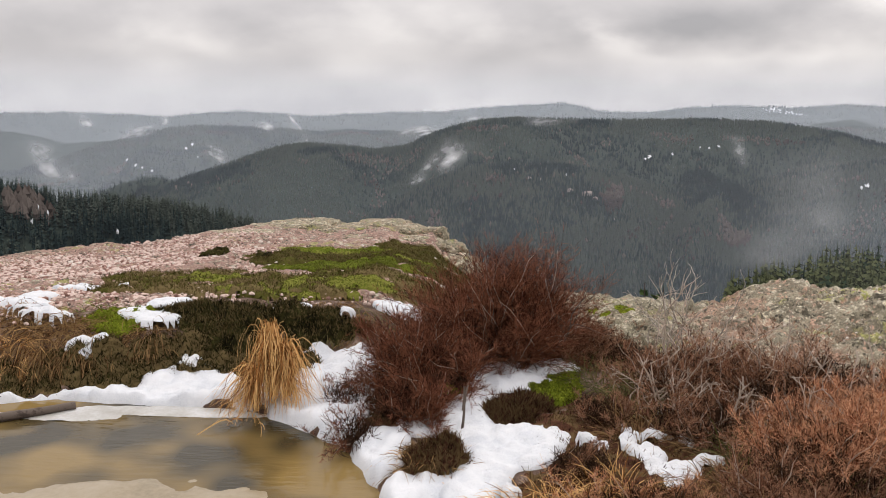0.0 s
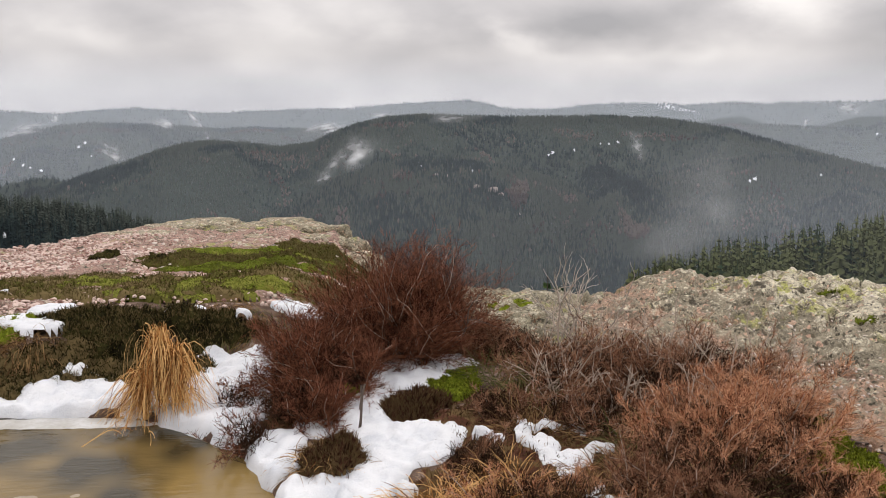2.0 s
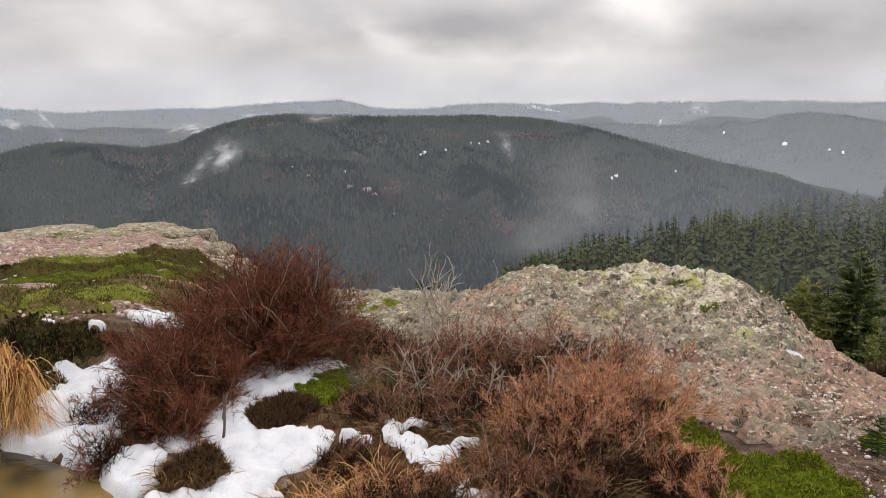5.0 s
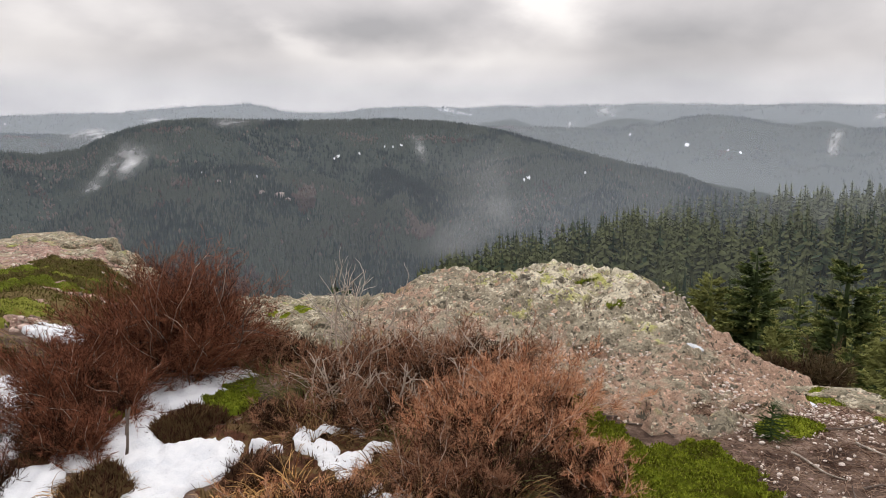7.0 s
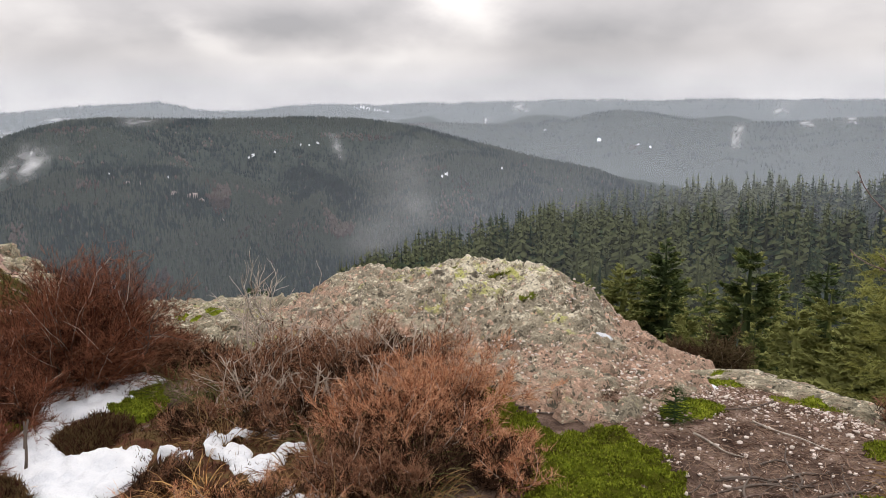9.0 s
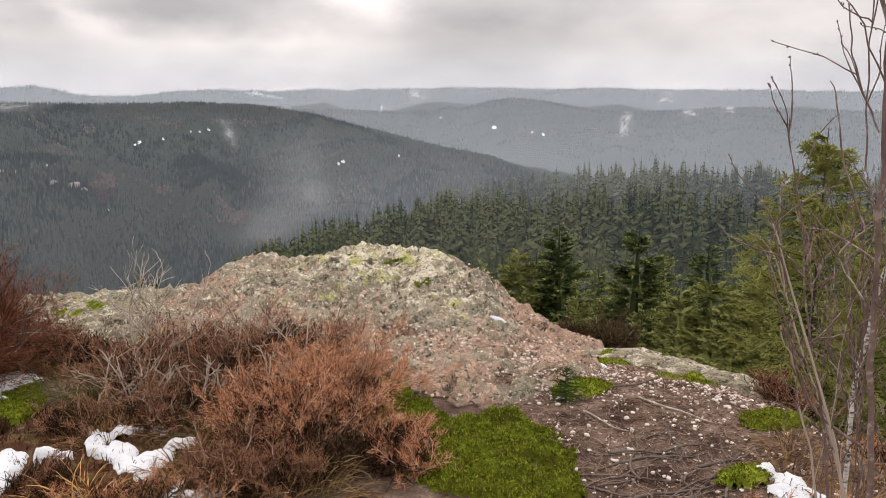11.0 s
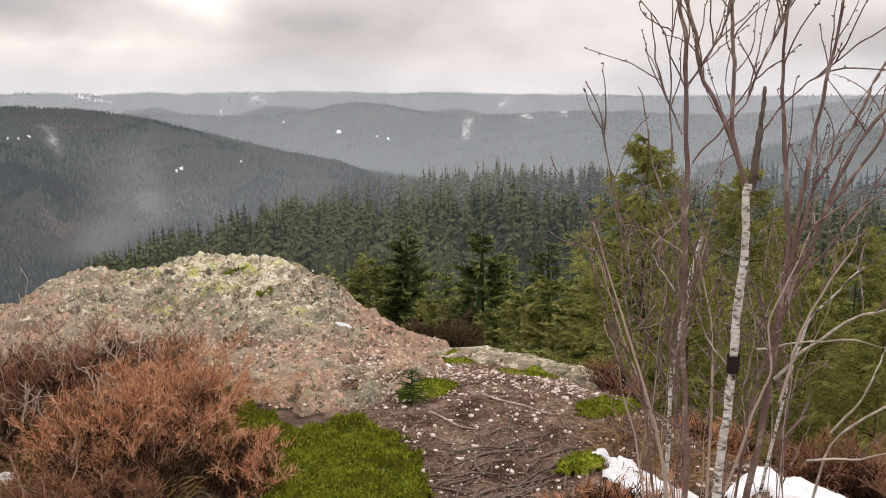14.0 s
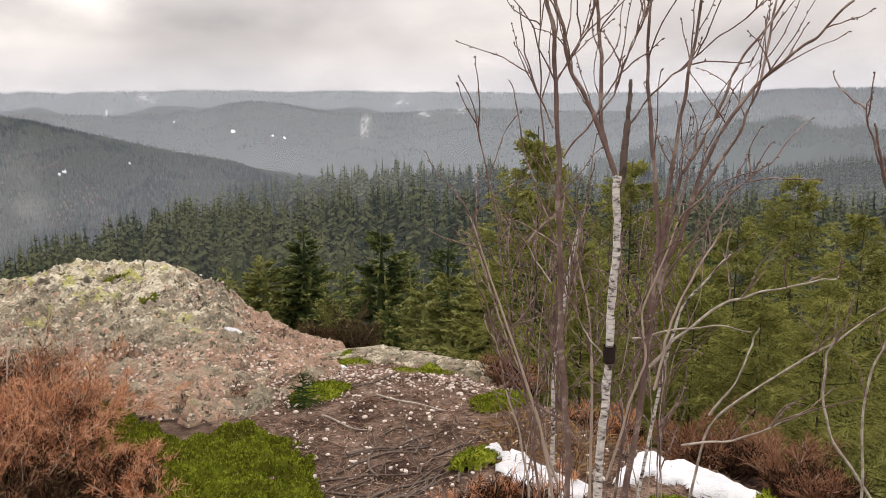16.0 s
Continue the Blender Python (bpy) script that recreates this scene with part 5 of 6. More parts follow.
        part("stem", Pile().add(*tubes(line[None], np.linspace(r0, r1, len(line))[None], 6)).mesh("stem", mat, True), base)
    return base


# a dead twig that stands in the snow, and bare grey heather branches
zs = float(land(-0.14, 3.62))
wisp_stems("dead_twig", "dark dead twig standing in the snow", [[(-0.14, 3.62, zs - 0.03), (-0.13, 3.63, zs + 0.1), (-0.125, 3.64, zs + 0.24)], [(-0.13, 3.63, zs + 0.13), (-0.11, 3.64, zs + 0.25)]], M_ROOT, 0.009, 0.005, "twig")
for bx, by, tall, cnt, label in [(0.98, 4.25, 0.62, 9, "bare grey branches above the heather"), (1.35, 3.95, 0.5, 8, "bare pinkish heather branches"), (1.75, 3.6, 0.42, 7, "bare pinkish heather branches"), (0.8, 3.9, 0.3, 9, "tangled grey heather stems"), (1.2, 3.65, 0.34, 9, "tangled grey heather stems"), (1.55, 3.85, 0.42, 8, "bare pinkish heather branches"), (1.15, 4.15, 0.45, 8, "bare pinkish heather branches"), (0.95, 3.75, 0.34, 9, "tangled grey heather stems"), (1.65, 3.35, 0.38, 7, "bare pinkish heather branches"), (1.3, 3.35, 0.3, 8, "bare pinkish heather branches"), (0.2, 4.7, 0.8, 7, "bare brown heather branches"), (1.12, 4.86, 0.62, 6, "bare pale branches standing by the rock saddle"), (1.24, 4.62, 0.5, 5, "bare pale branches standing by the rock saddle")]:
    b0 = float(land(bx, by))
    n = cnt
    start = np.array([bx, by, b0]) + rng.normal(size=(n, 3)) * [0.06, 0.06, 0]
    main = bend(start, rng.normal(size=(n, 3)) * [0.5, 0.4, 0.1] * (0.5 if "pale" in label else 1.0) + [0.2 if "pale" not in label else 0.0, 0, 0.8], tall * rng.uniform(0.7, 1.15, n), 9, 0.2)
    base = thing("bare_branch", label, "branch", "bare branches")
    wood = M_TWIG_GREY if "pale" in label else M_ROOT if by > 4.6 else M_STEM
    for m in range(n):
        limb = part("stem", Pile().add(*tubes(main[m : m + 1], np.linspace(0.0062, 0.0020, 9)[None], 5)).mesh("stem", wood, True), base)
        p, d = at_param(np.repeat(main[m : m + 1], 6, 0), rng.uniform(0.35, 1, 6))
        tw = bend(p, d + rng.normal(size=p.shape) * 0.6, tall * rng.uniform(0.1, 0.3, 6), 5, 0.2)
        for k in range(6):
            part("twig", Pile().add(*tubes(tw[k : k + 1], np.linspace(0.0026, 0.001, 5)[None], 4)).mesh("twig", wood), limb)

# roots and sticks on the soil below the rock
for k in range(32):
    rx, ry = rng.uniform(2.05, 2.75), rng.uniform(1.65, 2.15)
    a, ln = rng.uniform(-0.7, 0.9), rng.uniform(0.15, 0.5)
    pts = [(rx + ln * u * math.cos(a) + 0.02 * math.sin(9 * u + k), ry + ln * u * math.sin(a) + 0.02 * math.cos(7 * u + k)) for u in np.linspace(-0.5, 0.5, 6)]
    wisp_stems("root", "thin dark root lying on the soil", [[(px, py, float(land(px, py)) + 0.006) for px, py in pts]], M_ROOT if k % 6 else M_TWIG, rng.uniform(0.003, 0.007), 0.002, "root", "roots on the soil")
for k, pts in enumerate([[(2.52, 2.5), (2.53, 2.4), (2.5, 2.32), (2.53, 2.22)], [(2.86, 2.5), (2.88, 2.38), (2.92, 2.28), (2.9, 2.1)], [(2.02, 3.0), (2.1, 2.95), (2.16, 2.86), (2.14, 2.78)], [(1.98, 3.12), (2.1, 3.06), (2.22, 3.02)], [(3.2, 2.7), (3.0, 2.62), (2.85, 2.66)]]):
    wisp_stems("root", "pale crooked root lying on the soil", [[(px, py, float(land(px, py)) + 0.01) for px, py in pts]], M_TWIG_GREY if k < 2 else M_ROOT, 0.0055, 0.003, "root", "roots on the soil")
n = 24000
lx, ly = rng.uniform(1.75, 3.9, n), rng.uniform(0.9, 3.2, n)
la, lr = np.degrees(np.arctan2(lx, ly)), np.hypot(lx, ly)
keep = (la > 38) & (lr < np.interp(la, LIP_AZ, LIP_R) - 0.05)
ls = np.stack([lx, ly, land(lx, ly) + 0.003], 1)[keep]
ll = bend(ls, rng.normal(size=ls.shape) * [1, 1, 0.12] + [0, 0, 0.06], rng.uniform(0.012, 0.06, len(ls)), 3, 0.2)
solid("litter", Pile().add(*ribbons(ll, np.full((len(ls), 3), 0.0011))).mesh("litter", M_LITTER), "brown needles and bits of twig on the soil", "litter", kind="stuff")
# a log half sunk at the puddle's rim, a burnt branch on the ledge
wisp_stems("sunken_log", "dark wet log half sunk at the puddle rim", [[(-2.75, 3.7, -0.2), (-2.5, 3.8, -0.17), (-2.25, 3.98, -0.18)]], M_ROOT, 0.03, 0.02, "log")
wisp_stems("charred_branch", "blackened crooked branch on the mossy ledge", [[(-1.5, 5.95, -0.0), (-1.3, 5.9, 0.06), (-1.1, 5.95, 0.1)], [(-1.3, 5.9, 0.06), (-1.15, 5.8, 0.03)]], M_BLACK, 0.022, 0.012, "branch")


# ---- conifers ----
def spruce_parts(tall, radius, seed, whorls, per, twigs, blade, first=0.12):
    """Trunk and crown of a spruce: whorls of drooping boughs with side twigs, each twig set with needles."""
    g = np.random.default_rng(seed)
    h = first + (1 - first) * (np.arange(whorls) / whorls) ** 0.9
    hh = np.repeat(h, per) + g.uniform(-0.4, 0.4, whorls * per) / whorls
    n = len(hh)
    ang = g.uniform(0, 6.283, n)
    reach = radius * (1 - np.clip(hh, 0, 0.99)) ** 0.8 * g.uniform(0.65, 1.15, n) + 0.03 * tall / 5
    start = np.stack([0 * hh, 0 * hh, hh * tall], 1)
    way = np.stack([np.cos(ang), np.sin(ang), 0.15 + 0.5 * (hh - 0.4)], 1)
    k = 6
    p, d = [start], unit(way)
    for s in range(k - 1):
        d = unit(d + np.array([0, 0, -0.10 + 0.07 * s]) + g.normal(size=d.shape) * 0.05)
        p.append(p[-1] + d * reach[:, None] / (k - 1))
    bough = np.stack(p, 1)
    crown = Pile().add(*tubes(bough, np.linspace(1, 0.25, k)[None] * (0.004 + 0.006 * reach[:, None]), 3))
    i = np.repeat(np.arange(n), twigs)
    u = g.uniform(0.08, 1.0, len(i))
    q, dd = at_param(bough[i], u)
    side = np.cross(dd, [0, 0, 1.0]) * np.where(g.uniform(size=len(i)) < 0.5, 1, -1)[:, None]
    ln = reach[i] * (0.42 - 0.25 * u) * g.uniform(0.6, 1.3, len(i)) + 0.04
    tw, d2 = [q], unit(dd * 0.7 + side * g.uniform(0.3, 0.9, (len(i), 1)) + g.normal(size=q.shape) * [0.15, 0.15, 0.25] + [0, 0, -0.45 if blade else -0.12])
    for s in range(3):
        tw.append(tw[-1] + d2 * ln[:, None] / 3)
        d2 = unit(d2 + [0, 0, 0.02])
    tw = np.stack(tw, 1)
    lines = np.concatenate([tw, np.stack([bough[:, 2], bough[:, 3], bough[:, 4], bough[:, 5]], 1)])
    if blade:
        m = blade
        j = np.repeat(np.arange(len(lines)), m)
        q, dd = at_param(lines[j], np.tile(np.linspace(0.02, 1.0, m), len(lines)))
        ring = g.normal(size=q.shape)
        out = unit(dd * 0.8 + unit(np.cross(dd, ring)) * 0.9 + [0, 0, 0.15])
        size = 0.034 * g.uniform(0.7, 1.3, len(j))[:, None]
        wide = unit(np.cross(out, ring)) * 0.0046
        v = np.stack([q - wide, q + wide, q + out * size], 1).reshape(-1, 3)
        crown.add(v, np.arange(len(v)).reshape(-1, 3))
    w = np.array([0.016, 0.026, 0.022, 0.004])[None] * np.ones((len(lines), 1)) * (0.14 if blade else 0.7 * tall / 6)
    crown.add(*ribbons(lines, w))
    trunk = np.stack([0 * h, 0 * h, np.linspace(-0.3, 1.0, whorls) * tall], 1)[None]
    total = sum(len(part_v) for part_v in crown.v)
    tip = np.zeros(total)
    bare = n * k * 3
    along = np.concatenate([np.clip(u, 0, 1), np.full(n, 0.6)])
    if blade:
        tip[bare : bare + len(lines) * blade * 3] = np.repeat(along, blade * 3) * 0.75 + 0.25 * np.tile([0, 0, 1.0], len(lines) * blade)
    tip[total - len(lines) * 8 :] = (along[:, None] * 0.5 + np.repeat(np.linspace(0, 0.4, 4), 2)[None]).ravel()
    return tubes(trunk, np.linspace(1, 0.1, whorls)[None] * 0.0075 * tall, 7), crown, tip


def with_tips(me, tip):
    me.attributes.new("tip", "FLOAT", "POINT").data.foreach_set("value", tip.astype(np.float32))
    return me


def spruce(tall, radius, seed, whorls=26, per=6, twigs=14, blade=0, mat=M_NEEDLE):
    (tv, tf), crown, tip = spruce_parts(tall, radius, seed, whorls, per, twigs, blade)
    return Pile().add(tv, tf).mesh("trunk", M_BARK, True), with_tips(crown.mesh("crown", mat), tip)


def spray_tree(tall, radius, seed, whorls, per, shoots, first=0.05, fat=1.0, loose=0.5, fine=1.0):
    """The crown of a full conifer: whorls of boughs that droop and turn up, each feathered with small pointed shoots."""
    g = np.random.default_rng(seed)
    n = whorls * per
    hh = np.repeat(first + (0.97 - first) * (np.arange(whorls) / whorls) ** 0.92, per) + g.normal(size=n) * loose / whorls
    hh = hh.clip(first, 0.985)
    a = g.uniform(0, 6.283, n)
    reach = radius * (1 - hh) ** 0.82 * g.uniform(0.6, 1.12, n) * (0.88 + 0.2 * np.sin(hh * 11 + seed)) + 0.014 * tall
    up = 0.9 * (hh - 0.35) + g.normal(size=n) * 0.10
    out, side = np.stack([np.cos(a), np.sin(a), 0 * a], 1), np.stack([-np.sin(a), np.cos(a), 0 * a], 1)
    high = np.array([0, 0, 1.0])

    def spine(s):
        s = s[..., None]
        return (out[:, None] * s + high * (up[:, None, None] * s - 0.42 * s**2 + 0.26 * s**3)) * reach[:, None, None] + high * (hh * tall)[:, None, None]

    s = g.uniform(0.12, 1.0, (n, shoots)) ** 0.8
    sign = np.where(g.uniform(size=s.shape) < 0.5, 1.0, -1.0)
    size = fine * ((0.40 * (1.12 - s) + 0.07) * reach[:, None] + 0.008 * tall) * g.uniform(0.55, 1.2, s.shape)
    way = unit(out[:, None] * g.uniform(0.3, 1.0, s.shape)[..., None] + side[:, None] * (sign * g.uniform(0.2, 1.0, s.shape))[..., None] + high * (g.normal(size=s.shape) * 0.25 - 0.42 + 0.7 * hh[:, None])[..., None])
    roll = unit(np.cross(way, unit(g.normal(size=way.shape) + 1.2 * high)))
    q = spine(s)
    wide = (fat * 0.17 * size + 0.0012 * tall)[..., None] * roll
    v = np.stack([q, q + way * (0.45 * size)[..., None] - wide, q + way * size[..., None], q + way * (0.45 * size)[..., None] + wide], 2).reshape(-1, 3)
    k = 4 * np.arange(len(v) // 4)[:, None]
    crown = Pile().add(v, np.concatenate([k + [0, 1, 2], k + [0, 2, 3]]))
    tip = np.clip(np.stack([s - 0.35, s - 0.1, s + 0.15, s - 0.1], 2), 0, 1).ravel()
    ring = np.arange(5) * 2 * np.pi / 5
    core = np.concatenate([np.stack([np.cos(ring) * radius * 0.13, np.sin(ring) * radius * 0.13, 0 * ring + first * tall], 1), [[0, 0, 1.0 * tall]]])
    crown.add(core, np.stack([np.arange(5), (np.arange(5) + 1) % 5, np.full(5, 5)], 1))
    return crown, np.concatenate([tip, np.zeros(6)])


def conifer(tall, radius, seed, whorls, per, shoots, mat):
    k = np.linspace(-0.3, 0.98, 8)
    trunk = np.stack([0 * k, 0 * k, k * tall], 1)[None]
    crown, tip = spray_tree(tall, radius, seed, whorls, per, shoots, 0.05 if shoots > 20 else 0.3, fat=1.0 if shoots < 60 else 0.9, fine=0.78 if shoots < 60 else 0.62)
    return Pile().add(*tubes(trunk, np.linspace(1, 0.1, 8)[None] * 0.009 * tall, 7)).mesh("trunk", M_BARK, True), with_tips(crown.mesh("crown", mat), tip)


NEAR = [spruce(5.0, 1.9, 5, 26, 7, 18, 17), spruce(5.0, 2.1, 6, 24, 7, 18, 17)]
MID = [conifer(7.5, 2.8, 11, 24, 9, 84, M_NEEDLE_EACH), conifer(7.5, 2.5, 12, 26, 9, 78, M_NEEDLE_EACH), conifer(7.5, 3.0, 13, 23, 9, 84, M_NEEDLE_EACH)]
BACK = [conifer(7.5, (2.4, 2.1, 2.6)[k], 21 + k, 24, 8, 24, M_NEEDLE_EACH) for k in range(3)]


def stand(az, el, dist, kind, tall, label, turn=0.0, lean=0.0):
    """A spruce whose tip is seen at a bearing and elevation from the eye; tall is that of the model tree."""
    x, y = (0.25 if az > 15 else 0.05) + dist * math.sin(radians(az)), dist * math.cos(radians(az))
    z0 = float(land(x, y))
    h = EYE + dist * math.tan(radians(el)) - z0
    base = thing("spruce_tree", label, "tree", "young spruces below the rock", at=(x, y, z0))
    base.rotation_euler = (radians(lean), 0, turn)
    s = h / tall
    base.scale = (s, s, s)
    part("trunk", kind[0], base)
    part("crown", kind[1], base)


G_NEAR, G_MID = "young green spruce with drooping boughs", "dark green young spruce on the slope"
stand(57.4, -2.0, 7.5, NEAR[0], 5.0, G_NEAR, 0.4)
stand(63.9, -4.2, 8.5, NEAR[1], 5.0, G_NEAR, 1.9)
stand(74.5, -5.0, 11, NEAR[1], 5.0, G_NEAR, 2.6)
stand(71.0, -8.1, 10, NEAR[0], 5.0, "yellowish young spruce behind the saplings", 4.0)
stand(78.6, -7.2, 9, NEAR[1], 5.0, G_NEAR, 5.2)
stand(66.5, -9.0, 9.5, NEAR[0], 5.0, G_NEAR, 3.0)
stand(54.0, -10.5, 12, MID[2], 7.5, G_NEAR, 0.9)
stand(50.8, -11.6, 13, MID[0], 7.5, "light green young conifer on the slope", 0.3)
stand(60.8, -9.5, 7.0, NEAR[0], 5.0, G_NEAR, 5.9)
stand(45.0, -8.6, 19, MID[0], 7.5, "young spruce with a bare dark trunk", 0.5, 2)
stand(40.1, -8.7, 20, MID[1], 7.5, G_MID, 1.5)
stand(37.2, -10.2, 20, MID[2], 7.5, G_MID, 2.2)
stand(48.8, -12.6, 16, MID[0], 7.5, "light green young conifer on the slope", 2.5)
stand(52.5, -12.0, 14, MID[2], 7.5, "light green young conifer on the slope", 3.5)
stand(46.2, -14.2, 14, MID[1], 7.5, "light green young conifer on the slope", 4.5)
stand(41.5, -13.4, 17, MID[1], 7.5, G_MID, 4.1)
TIP = conifer(7.5, 1.3, 14, 24, 8, 24, M_SEEDLING)
stand(10.8, -10.9, 18, TIP, 7.5, "small spruce tip behind the rock saddle", 2.0)
stand(12.1, -11.3, 18, TIP, 7.5, "small spruce tip behind the rock saddle", 3.0)
stand(68.6, -11.5, 7.5, NEAR[1], 5.0, G_NEAR, 1.1)
stand(73.0, -12.5, 7.0, NEAR[0], 5.0, G_NEAR, 0.2)
stand(77.0, -13.0, 6.5, NEAR[1], 5.0, G_NEAR, 2.2)
for az, el, dist in [(34.5, -11.3, 30), (43, -11.2, 30), (47.5, -10.2, 28), (50.5, -9.6, 26), (55.5, -8.8, 24), (61, -9.4, 22), (66, -9.9, 20), (69, -9.2, 26), (72.5, -9.4, 18), (76.8, -8.6, 19), (80, -9, 20), (57.5, -10.6, 16), (63.5, -11.6, 15), (41, -11.6, 27), (36, -12.6, 24), (53, -10.8, 20), (45.5, -10.8, 34), (38.5, -10.6, 38)]:
    stand(az, el + rng.uniform(-0.4, 0.4), dist, BACK[int(dist) % 3], 7.5, G_MID, az)
for sx, sy, s in [(2.55, 2.66, 1.1)]:
    base = thing("spruce_seedling", "tiny dark green spruce seedling on soil", "seedling", at=(sx, sy, float(land(sx, sy))))
    (tv, tf), crown, _ = spruce_parts(0.17, 0.11, 31, 9, 6, 8, 0, 0.05)
    part("trunk", Pile().add(tv, tf).mesh("trunk", M_BARK, True), base)
    part("crown", crown.mesh("crown", M_SEEDLING), base)


def mini(seed, whorls=12, per=5):
    """One small spruce of height 1 for the woods: boughs as drooping leaf shapes round a slim core."""
    g = np.random.default_rng(seed)
    v, f = [], []
    for w in range(whorls):
        h = 0.10 + 0.86 * w / whorls
        for b in range(per):
            a, hh = g.uniform(0, 6.283), h + g.uniform(-0.03, 0.03)
            r = 0.25 * (1 - hh) ** 0.85 * g.uniform(0.6, 1.15) + 0.012
            c, s = math.cos(a), math.sin(a)
            wide = 0.36 * r + 0.006
            k = len(v)
            v += [(0, 0, hh + 0.02), (c * r * 0.6 - s * wide, s * r * 0.6 + c * wide, hh - 0.2 * r), (c * r, s * r, hh - 0.42 * r), (c * r * 0.6 + s * wide, s * r * 0.6 - c * wide, hh - 0.2 * r)]
            f += [(k, k + 1, k + 2), (k, k + 2, k + 3)]
    k = len(v)
    v += [(0.05, 0, 0.02), (-0.025, 0.043, 0.02), (-0.025, -0.043, 0.02), (0, 0, 1.04)]
    f += [(k, k + 1, k + 3), (k + 1, k + 2, k + 3), (k + 2, k, k + 3)]
    return np.array(v), np.array(f), np.tile([0.1, 0.5, 0.8, 0.5], len(v) // 4)


def woods(name, label, kinds, x, y, tall, wide, mat, patch=24.0, mixed=0.07):
    pile, tones = Pile(), []
    which = rng.integers(0, len(kinds), len(x))
    for n, (kv, kf, tip) in enumerate(kinds):
        m = which == n
        c = int(m.sum())
        if not c:
            continue
        a = rng.uniform(0, 6.283, c)
        ca, sa = np.cos(a)[:, None], np.sin(a)[:, None]
        w, t = (tall[m] * wide[m])[:, None], tall[m][:, None]
        lean = rng.normal(size=(c, 2)) * 0.02
        vz = kv[None, :, 2] * t
        v = np.stack([(kv[:, 0] * ca - kv[:, 1] * sa) * w + lean[:, :1] * vz + x[m][:, None], (kv[:, 0] * sa + kv[:, 1] * ca) * w + lean[:, 1:] * vz + y[m][:, None], vz + land(x[m], y[m])[:, None]], -1)
        pile.add(v, (kf[None] + len(kv) * np.arange(c)[:, None, None]).reshape(-1, 3))
        tones.append(np.repeat(np.clip(0.5 + (0.5 if patch < 100 else 0.55) * fbm(x[m] / patch, y[m] / patch, 3, 9) + (0.16 if patch < 100 else mixed) * rng.normal(size=c), 0, 1), len(kv)) + np.tile(0.2 * tip - 0.1, c))
    me = pile.mesh(name, mat)
    me.attributes.new("tone", "FLOAT", "POINT").data.foreach_set("value", np.concatenate(tones).astype(np.float32))
    return solid(name, me, label, "forest", kind="stuff")


YOUNG = [conifer(8.0, (2.2, 2.6, 2.0, 2.8, 2.4)[k], 60 + k, (20, 18, 22, 18, 20)[k], 8, 15, M_NEEDLE_EACH) for k in range(5)]
count = 0
spots = []
while count < 165:
    az, dist = rng.uniform(13, 86), 16 + 64 * rng.uniform() ** 0.75
    x, y = dist * math.sin(radians(az)), dist * math.cos(radians(az))
    gap = 1.5 + dist * 0.016
    if any((x - p) ** 2 + (y - q) ** 2 < gap * gap for p, q in spots):
        continue
    spots.append((x, y))
    base = thing("spruce_tree", "young green spruce in the forest below the rock", "tree", "young spruces below the rock", at=(x, y, float(land(x, y))))
    s = rng.uniform(0.55, 1.05) * (0.7 + 0.3 * min(1, dist / 45)) * (0.8 if dist < 24 else 1.0)
    base.scale, base.rotation_euler = (s * rng.uniform(0.9, 1.15), s * rng.uniform(0.9, 1.15), s), (rng.normal() * 0.02, rng.normal() * 0.02, rng.uniform(0, 6.28))
    part("trunk", YOUNG[count % 5][0], base)
    part("crown", YOUNG[count % 5][1], base)
    count += 1
KINDS = []
for k in range(5):
    crown, tip = spray_tree(1.0, (0.23, 0.27, 0.21, 0.29, 0.25)[k], 80 + k, 22, 4, 7, 0.45, 0.9, 1.2, 0.68)
    KINDS.append((np.concatenate(crown.v), np.concatenate(crown.f), tip))
FEW = [mini(s, 10, 4) for s in (1, 2, 3, 4, 5)]
for kinds, n, near, far, label in [(KINDS, 640, 55, 150, "dense dark green spruce forest on the near ridge"), (FEW, 2800, 135, 0, "misty spruce forest on the crest of the near ridge")]:
    wa = rng.uniform(11, 86, n)
    rm, _ = canopy_ridge(wa)
    last = np.minimum(rm, far) if far else rm + 25
    wr = near + (last - near) * rng.uniform(0, 1, n) ** 0.62
    keep = wr < rm + 25
    wa, wr = wa[keep], wr[keep]
    n = len(wa)
    tall = (8.5 + 4.5 * smooth(60, 140, wr)) * rng.uniform(0.55, 1.2, n)
    woods("spruce_forest", label, kinds, wr * np.sin(np.radians(wa)), wr * np.cos(np.radians(wa)), tall, rng.uniform(0.95, 1.4, n), M_NEEDLE_BLUE)

cone = (np.array([(0.16, 0, 0.05), (0, 0.16, 0.1), (-0.16, 0, 0.05), (0, -0.16, 0.1), (0, 0, 1.0)]), np.array([(0, 1, 4), (1, 2, 4), (2, 3, 4), (3, 0, 4)]), np.array([0.35, 0.35, 0.35, 0.35, 0.6]))
puff = (np.array([(0.3, 0, 0.5), (0, 0.3, 0.55), (-0.3, 0, 0.5), (0, -0.3, 0.45), (0, 0, 1.0), (0, 0, 0.05)]), np.array([(0, 1, 4), (1, 2, 4), (2, 3, 4), (3, 0, 4), (1, 0, 5), (2, 1, 5), (3, 2, 5), (0, 3, 5)]), np.array([0.45, 0.45, 0.45, 0.45, 0.6, 0.45]))
BROWN = [(12.5, 2430, 1.8, 45), (18.5, 2430, 2.6, 30), (-9.0, 2480, 2.4, 45), (8.5, 1750, 1.0, 120), (22.0, 3700, 4.5, 70), (-10.5, 3200, 2.2, 45), (-20.5, 3220, 3.0, 25), (77.0, 3000, 4.0, 60), (-31.5, 860, 1.6, 30), (17.0, 1700, 1.2, 60)]
